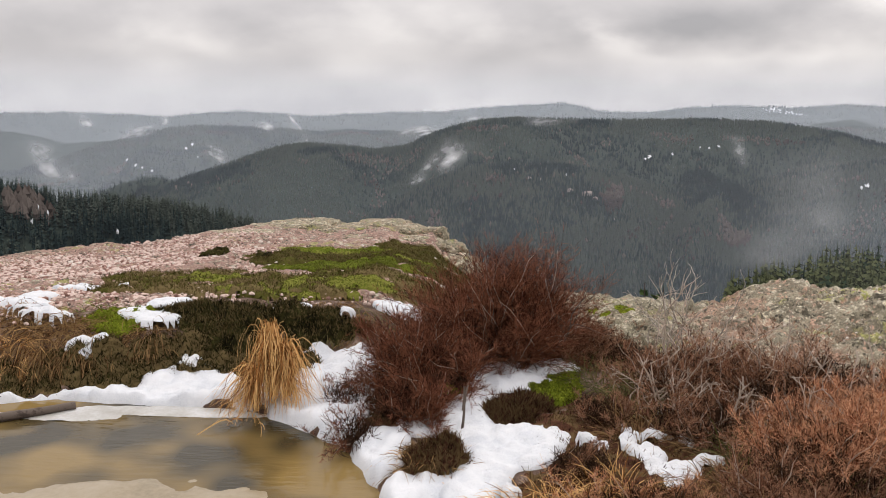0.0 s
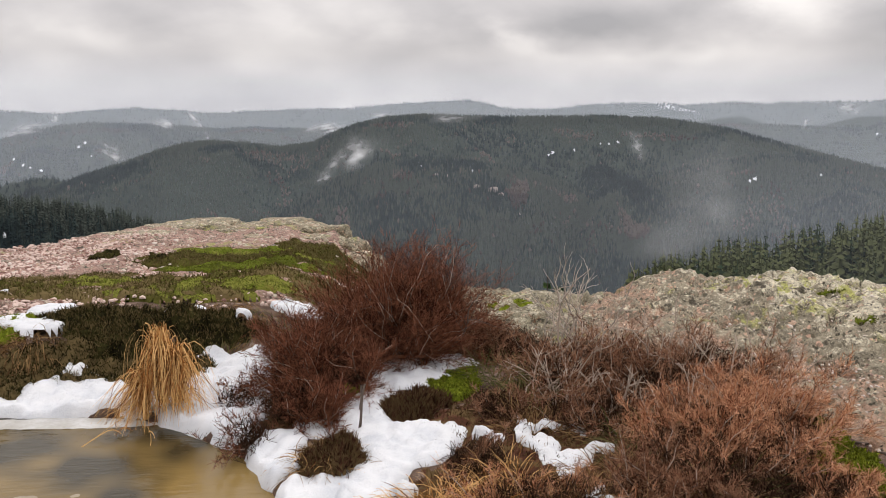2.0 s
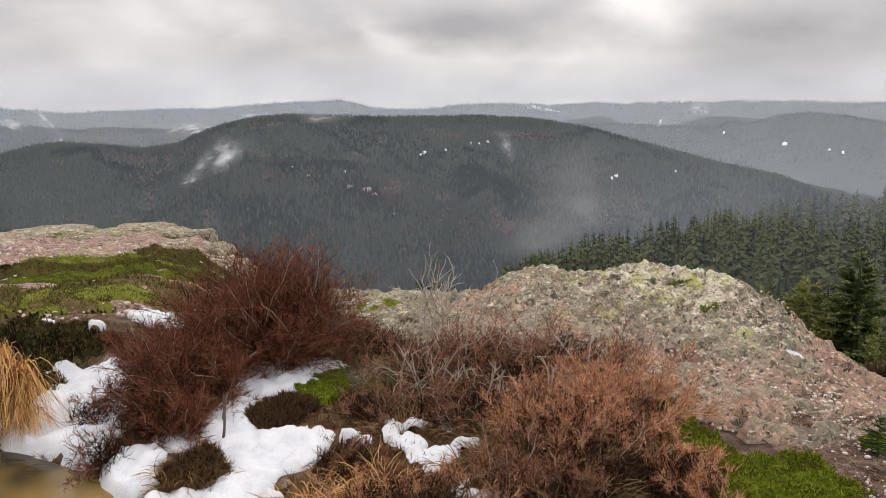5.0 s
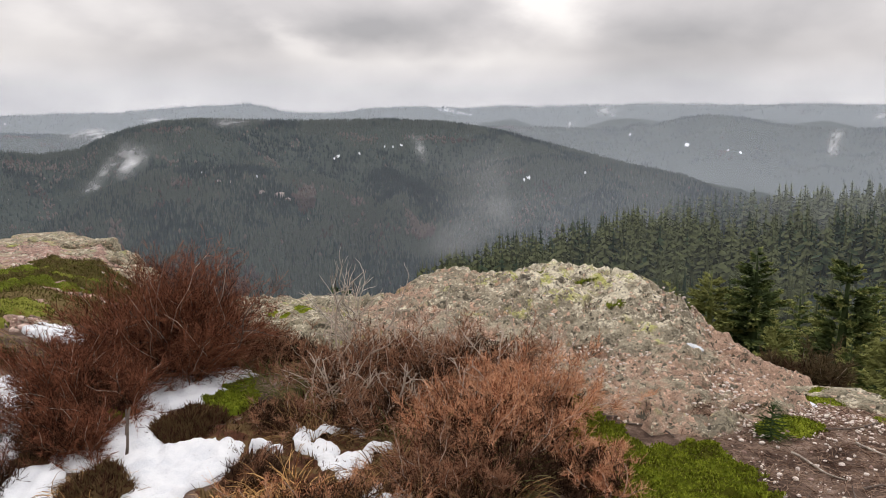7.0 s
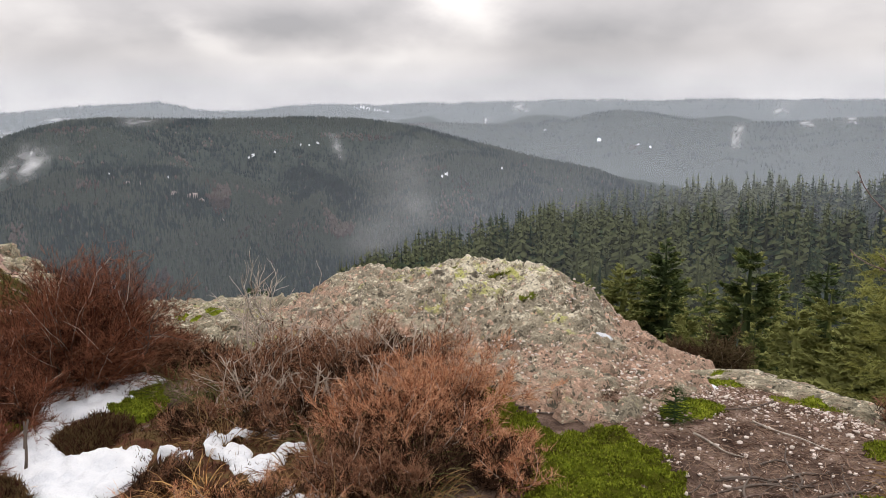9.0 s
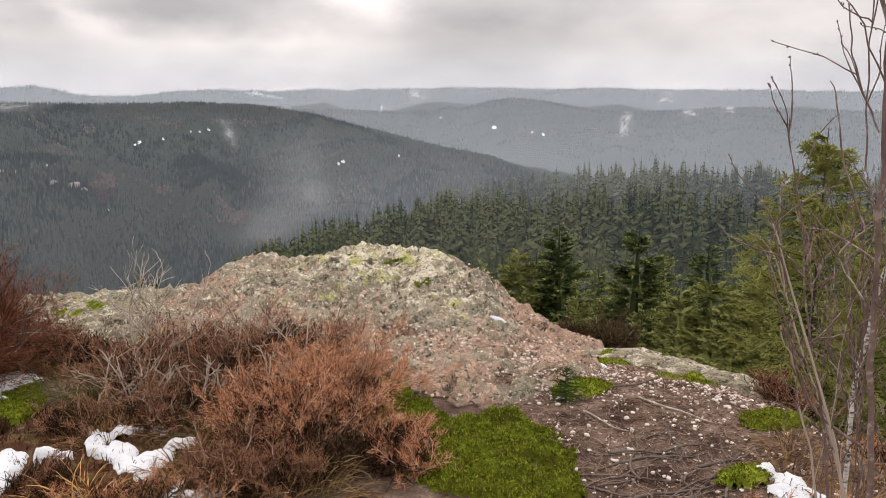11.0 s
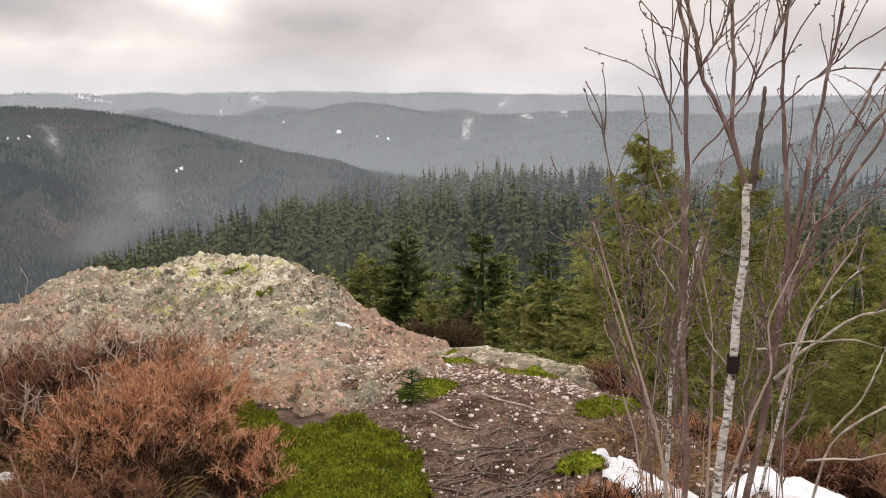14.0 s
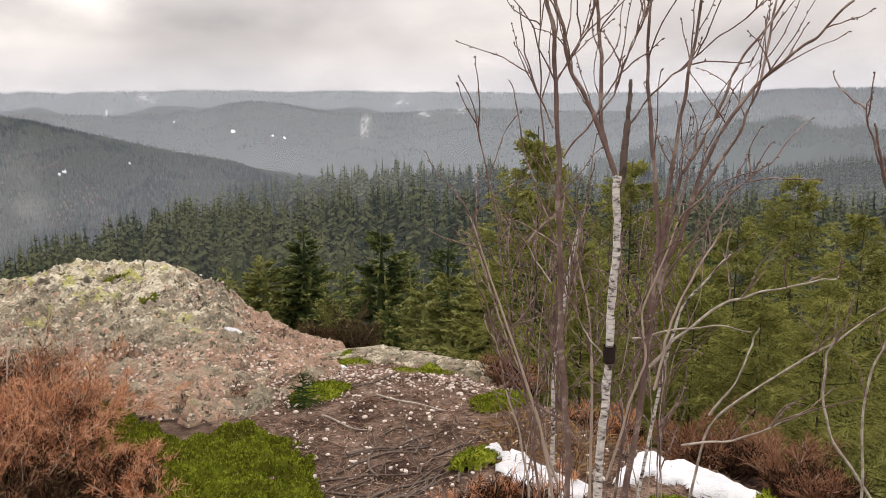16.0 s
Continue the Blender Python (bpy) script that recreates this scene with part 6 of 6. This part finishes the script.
SHARE = [(36000, 1150), (17000, 1000), (3800, 420), (14000, 900), (8000, 500), (6000, 900), (4200, 420), (17000, 700), (13000, 700)]
SMALL = [mini(s, 6, 4) for s in (6, 7, 8)]
for (dist, bear, els, slope, tall0), (count, deep) in zip(RIDGES, SHARE):
    leafy = SMALL if dist < 1000 else [cone]
    lo, hi = max(bear[0], -37), min(bear[-1], 84)
    a = rng.uniform(lo, hi, count)
    r = dist + 15 - np.where(rng.uniform(size=count) < 0.2, 70, deep) * rng.uniform(0, 1, count) ** 1.25
    x, y = r * np.sin(np.radians(a)), r * np.cos(np.radians(a))
    tint = fbm(a * 0.5 + dist, r / 130.0, 3, 33) + 0.10 * rng.normal(size=count)
    patch = np.max([np.exp(-(((a - pa) / wa_) ** 2) - ((r - pr) / wr_) ** 2) for pa, pr, wa_, wr_ in BROWN], 0)
    bare = ((tint > 0.82) & (dist > 1000) & (r < dist - 60)) | ((rng.uniform(size=count) < 0.006) & (dist > 1000)) | (patch + 0.25 * tint > 0.5)
    tall = tall0 * rng.uniform(0.75, 1.5, count)
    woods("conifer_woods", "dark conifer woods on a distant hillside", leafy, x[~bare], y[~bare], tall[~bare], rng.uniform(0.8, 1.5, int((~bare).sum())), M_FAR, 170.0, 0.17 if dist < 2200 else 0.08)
    if bare.any():
        woods("bare_woods", "grey-brown leafless woods on a distant hillside", [puff], x[bare], y[bare], tall[bare] * 0.8, rng.uniform(0.7, 1.2, int(bare.sum())), M_FAR_BARE, 120.0)


# ---- snowy clearings, haze and drifting mist ----
def meet(az, el, first=250.0):
    """Where the sight line at a bearing and elevation comes down on the land."""
    r = np.geomspace(first, 4900, 3000)
    gap = EYE + r * math.tan(radians(el)) - land(r * math.sin(radians(az)), r * math.cos(radians(az))) - 8
    hit = np.argmax(gap < 0) if (gap < 0).any() else len(r) - 1
    return float(r[hit])


CLEAR = [(-24.7, -3.55, 40), (-23.7, -3.95, 34), (-25.2, -3.17, 24), (-24.3, -3.75, 22), (-21.0, -2.21, 40), (-21.4, -2.47, 34), (-20.7, -3.1, 14), (-15.7, -0.96, 50), (-18.1, -0.57, 24), (-10.2, -0.61, 24), (-30.7, -6.4, 9), (-30.2, -6.7, 6), (-31.2, -7.17, 9), (-26.1, -8.14, 9),
         (10.9, -3.04, 44), (10.6, -3.2, 24), (12.4, -2.86, 22), (14.8, -2.4, 24), (15.4, -2.3, 30), (14.2, -2.37, 16), (24.5, -4.6, 40), (24.2, -4.75, 22), (31.5, -1.47, 34), (35.3, -2.2, 70), (38.0, -2.51, 36), (38.8, -2.7, 36), (-3.0, -2.6, 40), (28.5, -4.2, 16), (1.5, -4.1, 14), (5.2, -4.4, 12)]
for k in range(26):
    az = 17.9 + 2.9 * rng.uniform()
    CLEAR.append((az, 0.30 - 0.17 * (az - 17.9) + 0.06 * rng.normal(), rng.uniform(16, 34)))
for k, (az, el, wide) in enumerate(CLEAR):
    r, wide = meet(az, el), wide * 0.30
    cx, cy = r * math.sin(radians(az)), r * math.cos(radians(az))
    tall = 0.4 * wide
    u, w = np.meshgrid(np.linspace(-1, 1, 14), np.linspace(-1, 1, 9))
    side, ahead = np.array([math.cos(radians(az)), -math.sin(radians(az))]), np.array([math.sin(radians(az)), math.cos(radians(az))])
    X = cx + side[0] * u * wide * 0.5 + ahead[0] * w * tall
    Y = cy + side[1] * u * wide * 0.5 + ahead[1] * w * tall
    Z = land(X, Y) + 12 + 3 * w + 1.5 * fbm(u * 3, w * 3, 3, k)
    ok = (1 - u**2 - w**2 + 0.7 * fbm(u * 2.2 + k, w * 2.2, 3, 50 + k)) > 0.1
    idx = np.arange(u.size).reshape(u.shape)
    f = np.stack([idx[:-1, :-1], idx[:-1, 1:], idx[1:, 1:], idx[1:, :-1]], -1).reshape(-1, 4)
    f = f[ok.ravel()[f].all(1)]
    if len(f):
        solid("snowy_clearing", mesh_np("snowy_clearing", np.stack([X, Y, Z], -1), f, M_SNOW, True), "small snow-covered clearing in the far woods", "snow", "snowy clearings")


# weathered cliffs that show between the trees of the far hillside
for k, (az, el, wide) in enumerate([(6.7, -5.6, 22), (5.5, -5.35, 14), (7.3, -5.9, 12), (8.6, -7.3, 9), (2.6, -4.5, 10), (3.4, -4.6, 8), (-1.0, -4.4, 8)]):
    r = meet(az, el)
    v, f = pebbles(np.array([0.0]), np.array([0.0]), np.array([1.0]))
    v = (v - v.mean(0)) * [wide * 0.5, wide * 0.4, wide * 0.75]
    x, y = r * math.sin(radians(az)), r * math.cos(radians(az))
    ob = solid("cliff", mesh_np("cliff", v, f, M_CLIFF), "pale weathered cliff among far conifers", "rock", "far cliffs")
    ob.location = (x, y, float(land(x, y)) + 6)


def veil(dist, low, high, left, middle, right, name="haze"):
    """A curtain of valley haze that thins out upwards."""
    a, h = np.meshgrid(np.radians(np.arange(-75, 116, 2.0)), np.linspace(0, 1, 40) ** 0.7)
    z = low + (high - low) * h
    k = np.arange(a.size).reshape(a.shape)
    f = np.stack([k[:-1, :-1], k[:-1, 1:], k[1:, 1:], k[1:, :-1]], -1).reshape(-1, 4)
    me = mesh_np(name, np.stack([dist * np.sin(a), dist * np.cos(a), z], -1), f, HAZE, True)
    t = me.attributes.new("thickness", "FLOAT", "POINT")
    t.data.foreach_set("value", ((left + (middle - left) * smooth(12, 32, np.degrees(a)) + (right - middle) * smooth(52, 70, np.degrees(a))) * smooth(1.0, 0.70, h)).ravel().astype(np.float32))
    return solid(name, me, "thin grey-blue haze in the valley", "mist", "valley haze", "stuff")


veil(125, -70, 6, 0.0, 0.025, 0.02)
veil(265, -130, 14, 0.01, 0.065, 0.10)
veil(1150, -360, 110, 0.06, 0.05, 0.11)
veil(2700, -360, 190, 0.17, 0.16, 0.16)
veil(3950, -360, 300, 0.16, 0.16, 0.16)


def drift(az, el, wide, tall, dist, slant, dense, seed):
    """A wisp of mist rising from the woods; wide and tall in degrees."""
    u, w = np.meshgrid(np.linspace(-1, 1, 35), np.linspace(-1, 1, 35))
    a = np.radians(az + u * wide / 2 + slant * w * tall / 2)
    e = np.radians(el + w * tall / 2)
    P = np.stack([dist * np.sin(a), dist * np.cos(a), EYE + dist * np.tan(e)], -1)
    k = np.arange(u.size).reshape(u.shape)
    f = np.stack([k[:-1, :-1], k[:-1, 1:], k[1:, 1:], k[1:, :-1]], -1).reshape(-1, 4)
    g = np.random.default_rng(seed)
    ball = 0 * u
    for _ in range(7):
        x0, y0, wid, high = g.uniform(-0.5, 0.5), g.uniform(-0.55, 0.3), g.uniform(0.1, 0.28), g.uniform(0.3, 0.65)
        sway = x0 + 0.3 * g.normal() * (w - y0) + 0.12 * np.sin(3 * w + g.uniform(0, 6))
        ball = ball + g.uniform(0.3, 0.8) * np.exp(-(((u - sway) / (wid * (1 + 0.5 * (w + 1)))) ** 2) - ((w - y0) / high) ** 2)
    ball = np.clip(ball, 0, 1.2) * smooth(1.0, 0.65, np.abs(u)) * smooth(1.0, 0.6, np.abs(w)) * np.clip(0.7 + 0.6 * fbm(u * 2.5 + seed, w * 2.5, 4, seed), 0.1, 1.3)
    me = mesh_np("mist_wisp", P, f[(ball.ravel()[f] > 0.004).any(1)], WISP, True)
    t = me.attributes.new("thickness", "FLOAT", "POINT")
    t.data.foreach_set("value", (dense * ball).ravel().astype(np.float32))
    solid("mist_wisp", me, "white wisp of mist rising from the woods", "mist", "mist wisps")


for k, (az, el, wide, tall, dist, slant, dense) in enumerate([
    (-30.3, -3.0, 3.6, 3.4, 2700, -0.5, 1.0), (-24.5, -1.15, 3.4, 1.4, 3200, 1.6, 0.9), (-22.7, -0.5, 1.2, 1.1, 3250, -0.6, 0.7), (-27.6, -0.45, 2.2, 1.2, 3600, -1.1, 0.7), (-19.4, -2.8, 2.0, 1.8, 2620, -0.9, 0.9), (-16.1, -0.95, 3.0, 1.0, 3150, -1.0, 0.8), (-14.3, -0.6, 1.2, 1.5, 3150, -0.7, 0.8), (-13.4, -1.7, 1.0, 1.0, 2700, 0.3, 0.6),
    (-5.1, -1.2, 3.6, 1.1, 2700, 1.6, 0.9), (-2.9, -2.95, 4.2, 3.4, 2050, 0.55, 0.75), (-5.4, -4.6, 2.0, 1.2, 2000, 1.2, 0.45), (16.9, -2.4, 2.0, 2.4, 2050, -0.5, 0.4), (21.8, -5.0, 11.0, 9.5, 620, -0.45, 0.08), (22.5, -8.2, 14.0, 6.0, 150, 0.2, 0.10), (44.6, -1.8, 1.6, 2.4, 2600, 0.3, 0.9), (49.0, -0.98, 2.4, 0.8, 3300, 0.5, 0.4), (51.4, -0.8, 2.4, 0.7, 3300, 0.5, 0.4),
    (30.1, 0.25, 2.4, 1.2, 3900, 0.8, 0.5), (47.3, 0.05, 1.8, 1.6, 3900, 0.8, 0.6), (27.5, -0.65, 0.7, 1.1, 3600, 0.2, 0.6), (-1.2, -0.3, 3.0, 0.7, 2700, 0.8, 0.6), (4.0, -0.5, 5.0, 1.0, 2400, 0.5, 0.3)]):
    drift(az, el, wide, tall, dist, slant, dense, 100 + k)


# ---- the saplings at the edge ----
def bearing(az, el, r):
    return np.array([0.327 + r * math.sin(radians(az)), -0.049 + r * math.cos(radians(az)), 1.373 + r * math.tan(radians(el))])


def stem_line(marks, r, down=False, swing=0.0):
    """A smooth crooked line through bearings at about the distance r, its foot on the ground."""
    p = np.array([bearing(az, el, r + swing * k) for k, (az, el) in enumerate(marks)])
    if down:
        foot = p[0] + (p[0] - p[1]) * 0.25
        foot[2] = float(land(foot[0], foot[1])) - 0.03
        p = np.concatenate([[foot], p])
    u = np.linspace(0, len(p) - 1, 7 * (len(p) - 1) + 1)
    line = np.stack([np.interp(u, np.arange(len(p)), p[:, c]) for c in range(3)], 1)
    line[2:] += np.cumsum(rng.normal(size=(len(line) - 2, 3)), 0) * 0.0007 + rng.normal(size=(len(line) - 2, 3)) * 0.0028
    for _ in range(2):
        line[1:-1] = 0.25 * line[:-2] + 0.5 * line[1:-1] + 0.25 * line[2:]
    return line


def knots(line, r0, r1, seed):
    """Radii that taper along a stem and swell a little at the nodes."""
    g = np.random.default_rng(seed)
    r = np.linspace(r0, r1, len(line)) * 0.74
    return r * (1 + 0.10 * g.normal(size=len(line)).clip(-1, 1))


def twig_set(line, count, length, r, seed, lo=0.3, up=0.5):
    """Side twigs with buds along a stem, one mesh each."""
    g = np.random.default_rng(seed)
    u = g.uniform(lo, 1, count)
    p, d = at_param(np.repeat(line[None], count, 0), u)
    tw = bend(p, d * 0.9 + g.normal(size=p.shape) * 0.5 + [0, 0, up + 0.1], length * g.uniform(0.4, 1.2, count), 8, 0.14)
    for k in range(count):
        pile = Pile().add(*tubes(tw[k : k + 1], np.linspace(r, r * 0.5, 8)[None], 5))
        q, dd = at_param(np.repeat(tw[k : k + 1], 4, 0), g.uniform(0.2, 0.99, 4))
        q, dd = np.concatenate([q, tw[k, -1:]]), np.concatenate([dd, unit(tw[k, -1:] - tw[k, -2:-1])])
        out = unit(dd + g.normal(size=q.shape) * 0.6)
        bud = np.stack([q, q + out * 0.0035, q + out * 0.007], 1)
        pile.add(*tubes(bud, np.array([0.6, 1.3, 0.25])[None] * np.full((len(q), 1), max(r, 0.0015) * 0.95), 5))
        yield pile.mesh("twig", M_TWIG, True)


SAP = 1.66


def sapling(label, marks, r0, r1, mat, twigs=10, length=0.25, dist=SAP, down=True, swing=0.0, branches=(), seed=0, name="bare_sapling"):
    base = thing(name, label, "sapling", "saplings at the rock edge")
    line = stem_line(marks, dist, down, swing)
    part("stem", Pile().add(*tubes(line[None], knots(line, r0, r1, seed)[None], 9)).mesh("stem", mat, True), base)
    if name == "birch_sapling":
        lift = 1.373 + dist * np.tan(np.radians([-18.9, -16.9]))
        sleeve = line[(line[:, 2] > lift[0]) & (line[:, 2] < lift[1])]
        part("bark_scar", Pile().add(*tubes(sleeve[None], np.full((1, len(sleeve)), r0 * 0.97), 9)).mesh("bark_scar", M_BLACK, True), base, "black bark scar")
    if twigs:
        for me in twig_set(line, twigs, length, 0.0019, seed, 0.4):
            part("twig", me, base, "thin dark twig with buds")
    for k, (marks2, b0, b1, sw, nt_) in enumerate(branches):
        l2 = stem_line(marks2, dist, False, sw)
        limb = part("branch", Pile().add(*tubes(l2[None], knots(l2, b0, b1, seed + k)[None], 7)).mesh("branch", M_TWIG if mat != M_TWIG_GREY else mat, True), base)
        if nt_:
            for me in twig_set(l2, nt_ + 2, length * 0.8, 0.0016, seed + 20 + k, 0.15):
                part("twig", me, limb, "thin dark twig with buds")
    return base


birch = sapling("young birch with white peeling bark and a broken top", [(61.8, -30.4), (61.8, -23.8), (62.2, -20.7), (62.4, -16.8), (62.5, -12.8), (62.6, -8.9), (62.6, -5.7)], 0.0135, 0.0105, M_BIRCH, 0, branches=[
    ([(62.2, -5.3), (60.8, -1.6), (59.4, 0.6), (58.5, 2.5), (57.9, 5.2), (57.3, 7.7)], 0.0075, 0.0045, 0.0, 5),
    ([(62.1, -4.9), (61.1, -1.8), (61.1, 2.8), (60.9, 4.7), (60.6, 8.0)], 0.0065, 0.0045, 0.01, 5),
    ([(61.0, -1.2), (61.9, 0.2), (62.7, 3.2), (63.6, 5.2), (64.0, 7.5)], 0.003, 0.002, 0.01, 3)], seed=1, name="birch_sapling")
top = stem_line([(62.6, -5.9), (62.8, -2.5), (63.0, -1.0), (63.1, 1.3)], SAP)
part("broken_top", Pile().add(*tubes(top[None], np.linspace(0.009, 0.0035, len(top))[None] * (1 + 0.2 * rng.normal(size=(1, len(top))).clip(-1, 1)), 7)).mesh("broken_top", M_ROOT, True), birch, "dark splintered broken top")
sapling("tall bare reddish sapling with budding twigs", [(59.5, -30.6), (59.2, -23.2), (58.5, -17.0), (58.3, -11.0), (58.1, -4.9), (57.7, 1.0), (57.4, 4.8), (56.9, 8.8)], 0.0095, 0.0052, M_TWIG, 7, 0.3, SAP, branches=[
    ([(57.8, -2.0), (56.6, 0.8), (55.8, 3.3), (55.4, 6.1)], 0.0028, 0.0016, 0.0, 1), ([(57.2, -4.6), (56.8, 1.0), (56.8, 4.4), (56.7, 7.8)], 0.0026, 0.0016, 0.0, 1), ([(57.6, -8.5), (56.1, -4.5), (55.5, -1.8), (54.8, 1.2)], 0.003, 0.0016, 0.0, 0), ([(57.9, 1.0), (59.0, 2.9), (60.0, 5.0), (60.6, 7.6)], 0.0022, 0.0014, 0.0, 1)], seed=2)
sapling("bare forked sapling with spreading branches", [(63.4, -30.3), (64.5, -22.5), (64.9, -18.6), (65.4, -12.7), (65.5, -9.9), (65.1, -6.0), (64.6, -1.0), (64.2, 2.4), (64.3, 7.9)], 0.0115, 0.0035, M_TWIG, 6, 0.25, SAP + 0.05, branches=[
    ([(65.4, -12.7), (65.9, -6.0), (66.6, -1.0), (67.0, 2.4), (67.5, 7.7)], 0.007, 0.0035, 0.0, 5),
    ([(65.6, -11.9), (67.0, -8.7), (68.1, -4.8), (69.5, -1.8), (71.2, 0.8), (73.1, 2.4), (74.7, 3.6), (76.6, 5.9)], 0.007, 0.003, 0.0, 6),
    ([(65.7, -9.9), (66.5, -5.6), (67.5, -3.7), (68.8, -1.0), (69.7, 1.9), (71.3, 4.1), (72.8, 6.8)], 0.006, 0.003, 0.02, 5),
    ([(65.5, -13.5), (66.4, -8.7), (68.0, -6.0), (70.0, -2.9), (71.4, 0.5), (71.8, 4.0), (72.4, 7.1)], 0.006, 0.003, 0.03, 5)], seed=3)
sapling("thin bare sapling leaning outwards", [(58.7, -30.7), (57.4, -23.3), (55.0, -17.1), (53.3, -12.3), (51.9, -8.6)], 0.006, 0.0022, M_STEM, 9, 0.25, SAP + 0.1, seed=4)
sapling("thin bare sapling leaning outwards", [(59.3, -28.5), (56.5, -21.0), (54.1, -15.5), (52.7, -10.6)], 0.005, 0.002, M_STEM, 8, 0.25, SAP + 0.2, seed=5)
sapling("slender birch with pale speckled bark", [(58.2, -28.5), (58.2, -17.8), (58.9, -13.0), (59.7, -8.9)], 0.0085, 0.0065, M_BIRCH, 6, 0.25, SAP + 0.3, seed=6)
sapling("thin bare sapling with crooked twigs", [(57.3, -28.6), (56.3, -22.6), (55.2, -17.1), (54.3, -13.1), (53.9, -9.0), (53.5, -6.6), (52.6, -3.0), (52.5, -1.2)], 0.0048, 0.0016, M_TWIG, 7, 0.2, SAP + 0.1, seed=7)
sapling("thin bare grey sapling stem", [(61.1, -30.5), (61.1, -20.8), (60.8, -15.3), (59.6, -10.5)], 0.005, 0.003, M_STEM, 7, 0.2, SAP + 0.15, seed=8)
sapling("thin leaning sapling with fine twigs", [(62.6, -30.4), (63.9, -18.7), (66.4, -11.5), (69.5, -7.1), (71.5, -4.7)], 0.006, 0.002, M_TWIG, 8, 0.2, SAP + 0.12, seed=9)
sapling("slender sapling with speckled bark", [(64.0, -30.2), (66.1, -18.5), (67.1, -14.2), (70.1, -10.5)], 0.0075, 0.003, M_BIRCH, 6, 0.22, SAP + 0.25, seed=10)
for k, (line_marks, thick, wood) in enumerate([
    ([(58.6, -4.0), (60.5, -1.5), (61.3, -0.1), (62.5, 1.8), (63.5, 3.9), (64.0, 5.8)], 0.0030, M_TWIG), ([(58.0, 1.4), (59.0, 3.0), (59.8, 4.7), (60.4, 6.7)], 0.0026, M_TWIG),
    ([(63.1, -1.7), (64.3, 0.1), (65.5, 1.2), (66.8, 2.4), (68.3, 3.7), (70.2, 5.0), (71.2, 6.2)], 0.0030, M_TWIG), ([(58.8, -22.6), (56.2, -21.2), (54.9, -19.3), (54.1, -17.0), (53.0, -14.0), (52.0, -11.1)], 0.0050, M_TWIG),
    ([(61.8, -18.0), (60.2, -16.2), (59.7, -14.3)], 0.0030, M_TWIG_GREY), ([(57.9, -13.1), (56.9, -11.5), (55.7, -9.6)], 0.0026, M_TWIG_GREY), ([(67.6, -23.6), (71.5, -22.7), (74.1, -21.2)], 0.0036, M_TWIG_GREY),
    ([(56.6, -27.3), (55.7, -23.2), (54.6, -20.5), (53.9, -17.3), (52.8, -15.3)], 0.0040, M_STEM), ([(65.5, -20.1), (66.1, -16.9), (66.7, -14.6), (68.0, -11.4), (69.1, -9.4)], 0.0042, M_STEM), ([(62.3, -26.4), (64.0, -21.0), (65.0, -17.8), (64.5, -14.8), (65.8, -11.2), (67.0, -7.6)], 0.0040, M_STEM)]):
    sapling("thin crooked branch among the saplings", line_marks, thick, thick * 0.5, wood, 5, 0.16, SAP + 0.04 * (k % 4), k in (7,), 0.0, (), 70 + k, "bare_branch")
for k in range(24):
    a0 = rng.uniform(55.5, 66.5)
    a1, top = a0 + rng.normal() * 2.6, rng.uniform(-15, -6)
    way_up = [(a0 + (a1 - a0) * u**1.3 + 0.35 * rng.normal() * (u > 0), -30.5 + (top + 30.5) * u) for u in np.linspace(0, 1, 6)]
    sapling("thin grey-brown sucker shoot", way_up, rng.uniform(0.0014, 0.0026), 0.0009, M_STEM if k % 3 == 1 else M_TWIG, 9, 0.2, SAP + rng.uniform(0.05, 0.5), seed=40 + k)
sapling("pale dead branch reaching out", [(65.1, -18.6), (67.0, -16.5), (70.3, -13.9), (72.4, -13.0), (75.8, -11.9), (77.3, -11.4)], 0.0050, 0.0020, M_TWIG_GREY, 6, 0.15, SAP + 0.1, False, 0.03, [([(63.8, -16.7), (67.0, -15.9), (69.2, -15.5), (71.9, -15.8)], 0.0035, 0.0016, 0.02, 0)], 11, "dead_branch")
sapling("pale dead branch rising from the heather", [(69.2, -22.0), (73.8, -18.1), (76.8, -15.9), (78.4, -14.4), (80.5, -12.5)], 0.0062, 0.0026, M_TWIG_GREY, 7, 0.2, 2.6, True, 0.02, [([(69.4, -21.4), (71.3, -18.8), (71.9, -16.4), (72.4, -15.1)], 0.005, 0.003, 0.02, 0)], 12, "dead_branch")
sapling("curved pale dead branch over the slope", [(80.7, -25.4), (77.3, -21.9), (76.6, -19.2), (76.5, -16.6), (77.0, -15.4)], 0.0062, 0.0034, M_TWIG_GREY, 4, 0.15, 2.4, True, 0.0, (), 13, "dead_branch")
sapling("pale crooked dead branch over the slope", [(79.6, -24.3), (79.2, -20.5), (79.5, -17.3), (80.4, -15.0)], 0.0052, 0.0034, M_TWIG_GREY, 4, 0.15, 2.3, True, 0.0, (), 14, "dead_branch")
sapling("bare reddish sapling at the slope edge", [(81.5, -26), (81.0, -15), (80.1, -8.7), (79.2, -5.9), (78.3, -3.5), (77.3, -1.0), (77.6, 0.2)], 0.006, 0.0016, M_TWIG, 3, 0.12, 1.7, True, 0.0, [([(79.3, -5.9), (78.6, -3.4), (78.3, -1.7)], 0.004, 0.003, 0.0, 0)], 15)
